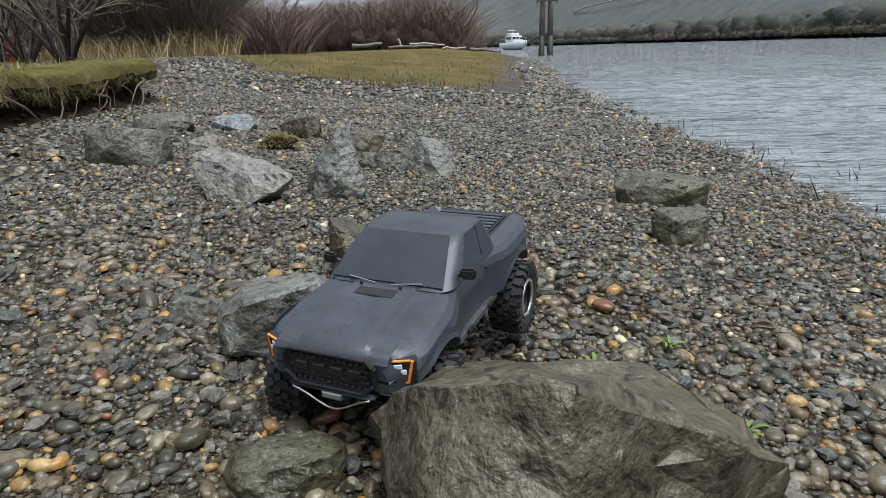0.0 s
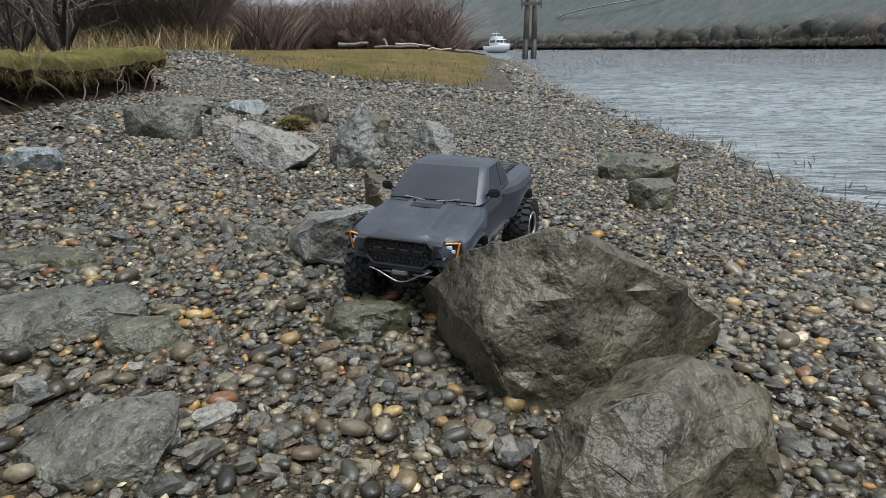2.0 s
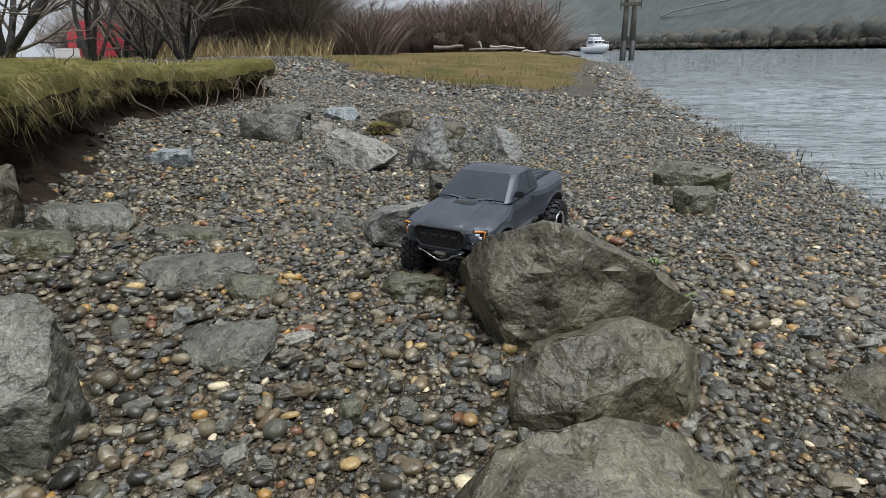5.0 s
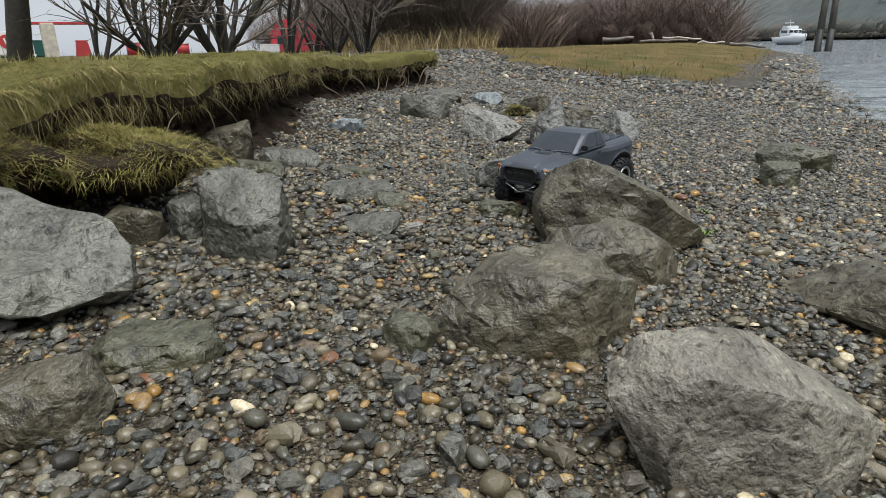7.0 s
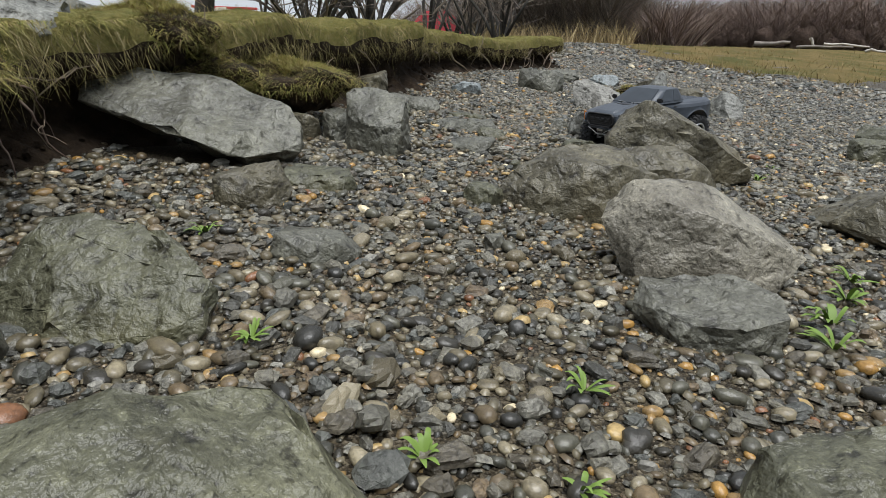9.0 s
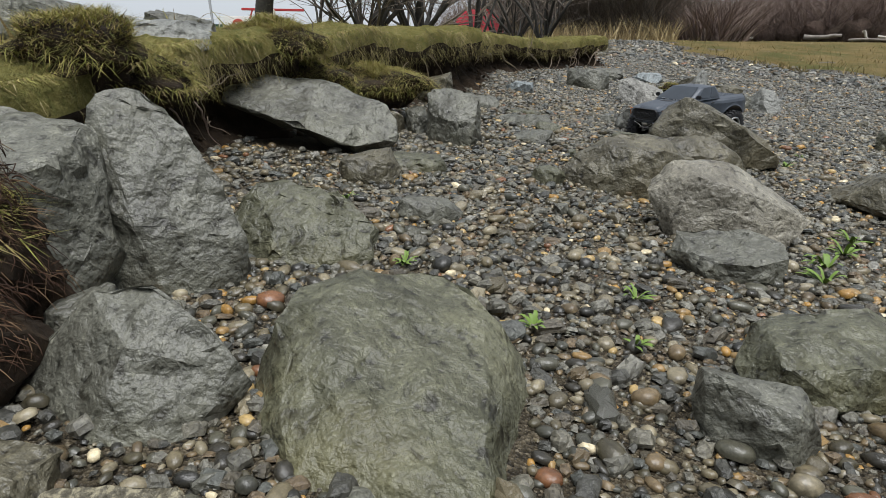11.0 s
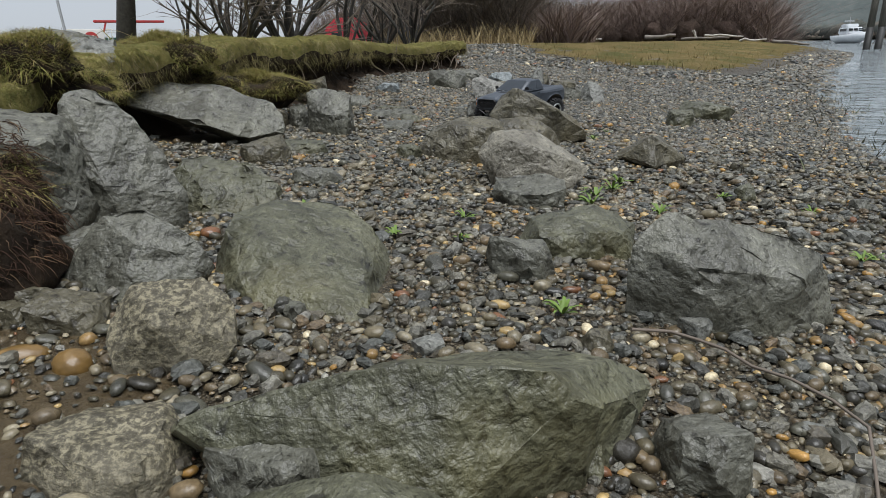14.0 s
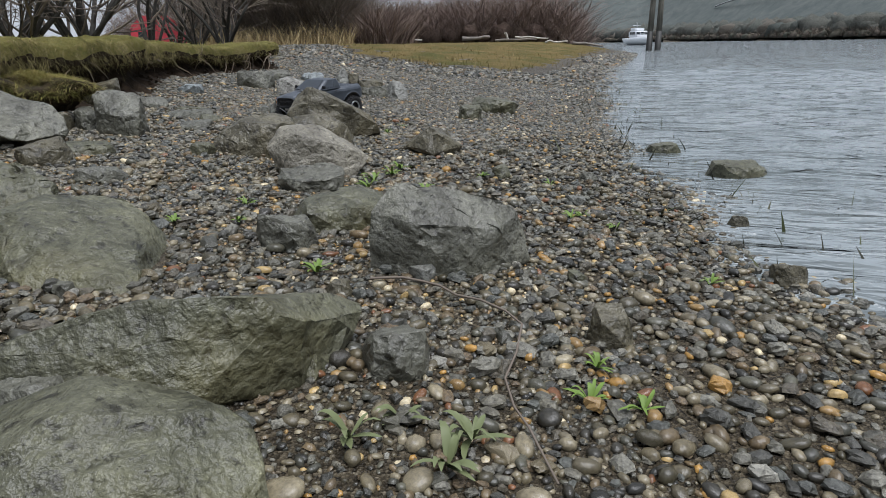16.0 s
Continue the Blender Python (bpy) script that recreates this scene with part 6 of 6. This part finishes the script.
def boat():
    thing = new("boat")
    thing.matrix_world = pose(-3.9, 84, WATER_Z, 0, 0, 28) @ Matrix.Scale(0.68, 4)
    tagged(thing, "white cabin cruiser lying on the river", "boat")
    bm = bmesh.new()
    rings = []
    for y, hw, zk, zd in ((-4.6, 0.06, 0.9, 1.75), (-3.6, 0.75, 0.2, 1.6), (-2.0, 1.35, -0.2, 1.45), (1.0, 1.6, -0.3, 1.3), (4.0, 1.5, -0.2, 1.25)):
        rings.append([bm.verts.new(p) for p in ((-hw, y, zd), (-hw * 0.85, y, zd * 0.45), (0, y, zk), (hw * 0.85, y, zd * 0.45), (hw, y, zd))])
    for a, b in zip(rings, rings[1:]):
        for i in range(4):
            bm.faces.new((a[i], a[i + 1], b[i + 1], b[i]))
        bm.faces.new((a[0], b[0], b[4], a[4]))
    bm.faces.new(rings[-1])
    part("hull", smooth_all(bm), M_WHITE, thing)
    cabin = part("cabin", box(2.3, 3.4, 1.2, pose(0, 0.4, 1.95), 0.18, 3), M_WHITE, thing)
    for dx in (-0.75, 0, 0.75):
        part("window", box(0.62, 0.05, 0.45, pose(dx, -1.32, 2.12), 0.02), M_GLASS_DARK, cabin)
    for sx in (-1, 1):
        part("window", box(0.05, 2.2, 0.45, pose(sx * 1.15, 0.4, 2.12), 0.02), M_GLASS_DARK, cabin)
    part("flybridge", box(1.9, 2.0, 0.55, pose(0, 0.8, 2.8), 0.12, 2), M_WHITE, thing)
    part("mast", rod((0, 0.9, 2.9), (0, 1.2, 4.1), 0.05), M_METAL, thing)
    part("radar_arch", box(1.5, 0.2, 0.12, pose(0, 1.3, 3.55), 0.03), M_WHITE, thing)
    for sx in (-1, 1):
        part("bow_rail", rod((sx * 1.3, -2.0, 1.9), (sx * 0.1, -4.5, 2.2), 0.03, 6), M_METAL, thing)
        part("rail_post", rod((sx * 1.3, -2.0, 1.4), (sx * 1.3, -2.0, 1.9), 0.025, 6), M_METAL, thing)


boat()
M_DRIFT = plain("bleached_driftwood", (0.42, 0.39, 0.34), 0.8, vary=0.25, scale=6, bump=0.4)
M_DRIFT_DARK = plain("grey_driftwood", (0.17, 0.15, 0.13), 0.85, vary=0.35, scale=6, bump=0.4)
for k, (x, y, ln, r, rz, ry, z, mat) in enumerate([(-5.6, 26.6, 1.5, 0.05, 8, 3, 0.22, M_DRIFT), (-6.9, 27.2, 0.4, 0.06, 30, 55, 0.3, M_DRIFT), (-6.2, 26.0, 1.9, 0.06, -3, 0, 0.12, M_DRIFT_DARK), (-8.2, 26.5, 1.3, 0.10, 12, -4, 0.26, M_DRIFT_DARK),
                                                     (-4.4, 26.2, 1.0, 0.05, -5, 2, 0.12, M_DRIFT), (-9.6, 22.0, 0.9, 0.05, 10, 0, 0.2, M_DRIFT), (-3.2, 27.6, 1.4, 0.07, 20, 8, 0.1, M_DRIFT_DARK)]):
    rng = np.random.RandomState(60 + k)
    path = [(Vector((ln * (f - 0.5), rng.normal(0, 0.02), rng.normal(0, 0.02))), r * (1 - 0.4 * f)) for f in np.linspace(0, 1, 6)]
    vs, ls, ss = tubes([path], 8)
    ob = new("driftwood_log", mesh_fast("driftwood_log", vs, ls, ss, mat))
    ob.matrix_world = pose(x, y, float(land(x, y)) + z, 0, ry, rz)
    tagged(ob, "bleached driftwood log on the grass spit" if mat is M_DRIFT else "grey driftwood log stranded on the spit", "log", "driftwood logs")

# ---- things of the park, seen past the trees ----
M_RED = plain("faded_red_paint", (0.46, 0.045, 0.045), 0.55, vary=0.15, scale=4)
M_RED_FABRIC = plain("red_tent_fabric", (0.58, 0.055, 0.075), 0.7, vary=0.12, scale=2)
M_PARKWHITE = plain("white_panel", (0.78, 0.77, 0.74), 0.6, vary=0.06, scale=3)
M_CREAM = plain("stained_cream_paint", (0.55, 0.50, 0.40), 0.7, vary=0.3, scale=5)


def lawn_z(x, y):
    return float(land(x, y))


def red_tent():
    thing = new("tent")
    thing.matrix_world = pose(-17.5, 16.7, lawn_z(-17.5, 16.7), 0, 0, 35)
    tagged(thing, "red fabric tent on the park lawn", "tent")
    bm = bmesh.new()
    pts = [(-0.85, 0), (-0.85, 0.75), (-0.45, 1.12), (0.35, 1.18), (0.85, 0.85), (0.85, 0)]
    a = [bm.verts.new((x, -0.8, z)) for x, z in pts]
    b = [bm.verts.new((x * 0.96, 0.8, z * 0.96)) for x, z in pts]
    for i in range(len(pts)):
        j = (i + 1) % len(pts)
        bm.faces.new((a[i], a[j], b[j], b[i]))
    bm.faces.new(a[::-1])
    bm.faces.new(b)
    bmesh.ops.bevel(bm, geom=list(bm.edges), offset=0.05, segments=2, affect="EDGES")
    part("canopy", bm, M_RED_FABRIC, thing)
    part("window", box(0.3, 0.03, 0.28, pose(-0.45, -0.82, 0.45), 0.01), M_GLASS_DARK, thing)
    part("skirt", box(0.7, 0.03, 0.3, pose(-0.9, -0.84, 0.16), 0.01), M_PARKWHITE, thing)


red_tent()


def shelter():
    thing = new("gate_barrier")
    thing.matrix_world = pose(-23.3, 10.8, lawn_z(-23.3, 10.8), 0, 0, 66)
    tagged(thing, "red barrier bar on a cream post", "barrier")
    part("post", box(0.42, 0.35, 1.15, pose(0, 0, 0.57), 0.03), M_CREAM, thing)
    part("bar", box(2.4, 0.10, 0.09, pose(0.15, 0, 1.13), 0.02), M_RED, thing)
    part("bracket", box(0.06, 0.08, 0.4, pose(-0.7, 0, 0.95, 0, 20, 0), 0.01), M_RED, thing)
    fence = new("fence_panel")
    fence.matrix_world = pose(-23.8, 9.7, lawn_z(-23.8, 9.7), 0, 0, 66)
    tagged(fence, "white barrier fence with a round red sign", "fence")
    part("rail", box(1.5, 0.04, 0.05, pose(0, 0, 0.85), 0.01), M_PARKWHITE, fence)
    part("rail", box(1.5, 0.04, 0.05, pose(0, 0, 0.12), 0.01), M_PARKWHITE, fence)
    for k in range(11):
        part("bar", rod((-0.7 + 0.14 * k, 0, 0), (-0.7 + 0.14 * k, 0, 0.85), 0.014, 6), M_PARKWHITE, fence)
    sign = part("sign", box(0.95, 0.03, 0.72, pose(-0.05, -0.04, 0.5), 0.01), M_PARKWHITE, fence)
    part("disc", rod((0.0, -0.055, 0.55), (0.0, -0.07, 0.55), 0.23, 24), M_RED, sign, "round red emblem")
    for k in (-1, 1):
        part("stroke", box(0.05, 0.01, 0.22, pose(k * 0.05, -0.078, 0.55, 0, k * 15, 0), 0.002), M_PARKWHITE, sign)
    bin_ = new("red_crate")
    bin_.matrix_world = pose(-24.0, 12.3, lawn_z(-24.0, 12.3), 0, 0, 66)
    tagged(bin_, "red tapered box on the lawn", "box")
    bm = box(0.5, 0.42, 0.55, pose(0, 0, 0.27), 0.03)
    for v in bm.verts:
        if v.co.z > 0.3:
            v.co.x *= 0.72
    part("shell", bm, M_RED, bin_)
    part("lid", box(0.40, 0.36, 0.04, pose(0, 0, 0.565), 0.01), M_RED, bin_)
    for k, (x, y, s) in enumerate(((-23.5, 14.0, 0.5), (-24.0, 16.6, 0.45))):
        box_ = new("red_drum")
        box_.location = (x, y, lawn_z(x, y))
        tagged(box_, "small red drum standing on the lawn", "drum", "red drums")
        part("barrel", smooth_all(rod((0, 0, 0), (0, 0, s), 0.26, 16)), M_RED, box_)
        part("rim", rod((0, 0, s), (0, 0, s + 0.04), 0.28, 16), M_PARKWHITE, box_)


shelter()
M_GREEN_HULL = plain("dark_green_hull_paint", (0.02, 0.09, 0.07), 0.4, vary=0.2, scale=1)
quay = new("moored_barge")
quay.matrix_world = pose(-40, 11.5, lawn_z(-40, 11.5), 0, 0, 72)
tagged(quay, "dark green moored barge beyond the lawn", "barge")
part("hull", box(14, 2.0, 0.9, pose(0, 0, 0.45), 0.1), M_GREEN_HULL, quay)
part("deck_rail", box(14, 0.06, 0.06, pose(0, -1.0, 1.2), 0.01), M_PARKWHITE, quay)
for k in range(7):
    part("rail_post", rod((-6.6 + 2.2 * k, -1.0, 0.9), (-6.6 + 2.2 * k, -1.0, 1.2), 0.03, 6), M_PARKWHITE, quay)
pole = new("flag_pole")
pole.matrix_world = pose(-12.4, 3.6, lawn_z(-12.4, 3.6), 0, -7, 0)
tagged(pole, "thin dark leaning pole on the lawn", "pole")
part("shaft", rod((0, 0, 0), (0, 0, 2.4), 0.025, 8), M_METAL, pole)
part("base", rod((0, 0, 0), (0, 0, 0.08), 0.08, 12), M_METAL, pole)

# ---- pebbles of the beach ----


def dome(sectors, rings):
    """A pebble's upper shell: rings of (radius, height) and a crown."""
    vs, ls = [], []
    for r, z in rings:
        vs += [(r * math.cos(2 * math.pi * s / sectors), r * math.sin(2 * math.pi * s / sectors), z) for s in range(sectors)]
    vs.append((0, 0, 1))
    top = len(vs) - 1
    for k in range(len(rings) - 1):
        for s in range(sectors):
            a, b = k * sectors + s, k * sectors + (s + 1) % sectors
            ls += [(a, b, b + sectors), (a, b + sectors, a + sectors)]
    k = (len(rings) - 1) * sectors
    ls += [(k + s, k + (s + 1) % sectors, top) for s in range(sectors)]
    return np.array(vs), np.array(ls)


FINE = dome(11, [(0.82, -0.55), (0.99, -0.1), (0.95, 0.36), (0.76, 0.70), (0.42, 0.93)])
CHIP = dome(5, [(0.95, -0.2), (0.72, 0.62)])
COARSE = dome(8, [(0.88, -0.45), (0.99, 0.12), (0.82, 0.62), (0.46, 0.91)])
PLAIN = dome(7, [(0.92, -0.40), (0.95, 0.30), (0.58, 0.82)])
SMALL = dome(6, [(0.95, -0.30), (0.80, 0.56)])


def lay(rng, x, y, size, shape, sink, odd=0.34):
    """Corners and faces of pebbles at (x, y) with half-lengths size."""
    n, (tv, tf) = len(x), shape
    m = len(tv)
    broken = rng.uniform(0, 1, n) < odd
    sx, sy = size * rng.uniform(0.95, 1.5, n), size * rng.uniform(0.70, 1.0, n)
    sz = size * np.where(broken, rng.uniform(0.45, 0.9, n), rng.uniform(0.42, 0.74, n))
    v = tv[None] * (1 + rng.normal(0, 1, (n, m, 1)) * np.where(broken, 0.105, 0.035)[:, None, None])
    square = np.where(broken, rng.uniform(0.1, 0.5, n), rng.uniform(-0.05, 0.12, n))[:, None]
    v = v + np.stack([np.sign(v[..., 0]) * square * np.abs(v[..., 1]) * 0.6, np.sign(v[..., 1]) * square * np.abs(v[..., 0]) * 0.6, 0 * v[..., 0]], -1)
    v = v * np.stack([sx, sy, sz], -1)[:, None]
    for axis, ang in ((0, rng.normal(0, 0.20, n)), (1, rng.normal(0, 0.20, n)), (2, rng.uniform(0, 2 * np.pi, n))):
        c, s = np.cos(ang)[:, None], np.sin(ang)[:, None]
        i, j = [(1, 2), (2, 0), (0, 1)][axis]
        a, b = v[..., i] * c - v[..., j] * s, v[..., i] * s + v[..., j] * c
        v[..., i], v[..., j] = a, b
    z = beach(x, y) + sz * sink + 0.010 * sandy(x, y)
    v = v + np.stack([x, y, z], -1)[:, None]
    f = (tf[None] + (np.arange(n) * m)[:, None, None]).reshape(-1)
    return v.reshape(-1, 3), f, np.repeat(broken, len(tf))


def clear_of_boulders(x, y, grow=0.64):
    ok = np.ones(len(x), bool)
    for bx, by, hw, hd, a in FOOTPRINTS:
        dx, dy = x - bx, y - by
        u, v = dx * math.cos(a) + dy * math.sin(a), -dx * math.sin(a) + dy * math.cos(a)
        ok &= (u / (hw * grow)) ** 2 + (v / (hd * grow)) ** 2 > 1
    return ok


def grid_points(rng, xr, yr, gap):
    xs, ys = np.arange(xr[0], xr[1], gap), np.arange(yr[0], yr[1], gap * 0.87)
    gx, gy = np.meshgrid(xs, ys)
    gx = gx + (np.arange(len(ys)) % 2)[:, None] * gap / 2
    x, y = gx.ravel() + rng.normal(0, gap * 0.24, gx.size), gy.ravel() + rng.normal(0, gap * 0.24, gx.size)
    return x, y


def on_beach(x, y, under=0.5):
    return (x < shore_x(y) + under) & (x > bank_x(y) - 0.02) & clear_of_boulders(x, y)


def sandy(x, y):
    """How far the pebbles give way to wet sand, 0 to 1."""
    r = ((x + 0.52) / 0.34) ** 2 + ((y + 2.04) / 0.20) ** 2 + 0.35 * wobble(x, y, 14, 2)
    return np.clip(1.35 - r, 0, 1)


def mixed(rng, n, lo, hi, power=1.8):
    return lo + (hi - lo) * rng.uniform(0, 1, n) ** power


def pebbles():
    rng = np.random.RandomState(77)
    near_x, near_y = (-2.05, 0.95), (-2.25, 0.85)
    sets = []
    # small shingle between the larger pebbles
    x, y = grid_points(rng, near_x, near_y, 0.0145)
    k = on_beach(x, y, 0.25) & (np.abs(x - np.interp(y, [-2.2, -1.3, -0.5, 0.3], [0.2, -0.4, -1.0, -1.1])) < 0.85) & (wobble(x, y, 3.3, 9) > -0.72) & (rng.uniform(0, 1, len(x)) > 0.45 * sandy(x, y))
    x, y = x[k], y[k]
    sets.append(lay(rng, x, y, mixed(rng, len(x), 0.0032, 0.0085), CHIP, 0.42))
    # the common size
    x, y = grid_points(rng, near_x, near_y, 0.0205)
    k = on_beach(x, y, 0.3) & (rng.uniform(0, 1, len(x)) < 0.86 + 0.3 * wobble(x, y, 2.9, 3) - 0.62 * sandy(x, y))
    x, y = x[k], y[k]
    close = (np.abs(x - np.interp(y, [-2.2, -1.3, -0.5, 0.3], [0.2, -0.4, -1.0, -1.1])) < 0.42) & (y < 0.2)
    for pick, shape in ((close, COARSE), (~close, PLAIN)):
        sets.append(lay(rng, x[pick], y[pick], mixed(rng, int(pick.sum()), 0.0052, 0.0142, 1.9), shape, 0.60))
    # bigger cobbles
    x, y = grid_points(rng, near_x, near_y, 0.078)
    k = on_beach(x, y, 0.5) & (rng.uniform(0, 1, len(x)) < 0.60 - 0.4 * sandy(x, y))
    x, y = x[k], y[k]
    sets.append(lay(rng, x, y, mixed(rng, len(x), 0.011, 0.020, 2.4), FINE, 0.72))
    # the middle beach, past the near stones
    x, y = np.concatenate([np.stack(grid_points(rng, (-2.4, 1.1), (0.85, 2.2), 0.0185)), np.stack(grid_points(rng, (-2.4, -2.05), (-0.3, 0.85), 0.0205))], 1)
    k = on_beach(x, y, 0.5)
    x, y = x[k], y[k]
    sets.append(lay(rng, x, y, mixed(rng, len(x), 0.0050, 0.0135, 2.0), SMALL, 0.5, 0.50))
    # the upper and farther beach
    x, y = np.concatenate([np.stack(grid_points(rng, (-4.2, 0.4), (2.2, 4.6), 0.029)), np.stack(grid_points(rng, (-3.8, -2.4), (-0.3, 2.2), 0.034))], 1)
    k = on_beach(x, y, 0.6)
    x, y = x[k], y[k]
    sets.append(lay(rng, x, y, mixed(rng, len(x), 0.0075, 0.019), SMALL, 0.42, 0.62))
    x, y = grid_points(rng, (-9.0, 0.4), (4.6, 11.5), 0.075)
    k = on_beach(x, y, 0.6) & ~((y > 6.2) & (x > np.interp(y, [5.7, 6.5, 9, 12, 32], [-2.6, -4.2, -6.0, -8.5, -9.0]) + 0.15) & (x < -1.15))
    x, y = x[k], y[k]
    sets.append(lay(rng, x, y, mixed(rng, len(x), 0.016, 0.038), SMALL, 0.42, 0.62))
    x, y = grid_points(rng, (-1.7, 0.2), (11.5, 27.0), 0.12)
    k = on_beach(x, y, 0.3) & (x > -1.5)
    x, y = x[k], y[k]
    sets.append(lay(rng, x, y, mixed(rng, len(x), 0.03, 0.06), SMALL, 0.42, 0.62))
    # the beach behind the path's end
    x, y = grid_points(rng, (-1.1, 2.3), (-4.6, -2.25), 0.036)
    k = on_beach(x, y, 0.4)
    x, y = x[k], y[k]
    sets.append(lay(rng, x, y, mixed(rng, len(x), 0.010, 0.024), SMALL, 0.42, 0.62))
    vs, ls, sharp, off = [], [], [], 0
    for v, f, broken in sets:
        vs.append(v), ls.append(f + off), sharp.append(broken)
        off += len(v)
    ls, sharp = np.concatenate(ls), np.concatenate(sharp)
    ob = new("pebbles", mesh_fast("pebbles", np.concatenate(vs), ls, np.full(len(ls) // 3, 3), M_PEBBLES))
    ob.data.polygons.foreach_set("use_smooth", ~sharp)
    ob.data.materials.append(M_BROKEN)
    ob.data.polygons.foreach_set("material_index", sharp.astype(np.int32))
    ob.parent = ground
    tagged(ob, kind="stuff")
    # single cobbles that the path passes closest
    shapes = []
    for k in range(8):
        v, f, broken = lay(rng, np.array([0.0]), np.array([0.0]), np.array([1.0]), FINE, 0.0)
        v = v - np.array([0, 0, float(beach(0, 0))])
        me = mesh_fast("pebble", v, f, np.full(len(f) // 3, 3), M_PEBBLE, not broken[0])
        shapes.append(me)
    made = 0
    while made < 290:
        x, y = rng.uniform(-1.6, 0.75), rng.uniform(-2.1, 0.6)
        if not on_beach(np.array([x]), np.array([y]), 0.1)[0]:
            continue
        s = mixed(rng, 1, 0.009, 0.019, 2.4)[0]
        p = new("pebble", shapes[made % 8])
        p.parent = ground
        p.matrix_world = pose(x, y, float(beach(x, y)) + 0.35 * s, rng.normal(0, 8), rng.normal(0, 8), rng.uniform(0, 360)) @ Matrix.Scale(s, 4)
        made += 1


pebbles()


def sand_patch():
    """A tongue of wet brown sand below the bank."""
    m = Mat("wet_brown_sand", 0.4)
    m.base(m.ramp(m.noise(16, 9, 0.7, distortion=0.5), [(0.32, (0.052, 0.036, 0.017)), (0.55, (0.108, 0.078, 0.038)), (0.75, (0.165, 0.124, 0.066))]))
    m.rough(m.noise(6, 5), 0.15, 0.6)
    m.bump(m.noise(30, 8, 0.7), 1.0, 0.03).bump(m.noise(220, 4), 0.8, 0.004)
    xs, ys = np.arange(-1.0, -0.05, 0.012), np.arange(-2.4, -1.72, 0.012)
    me = sheet("sand", xs, ys, lambda x, y: beach(x, y) + 0.009 - 0.03 * (1 - sandy(x, y)) + 0.002 * wobble(x, y, 60, 3), m.m)
    tagged(new("sand", me), "wet brown sand with scattered pebbles", "sand", kind="structure")


sand_patch()
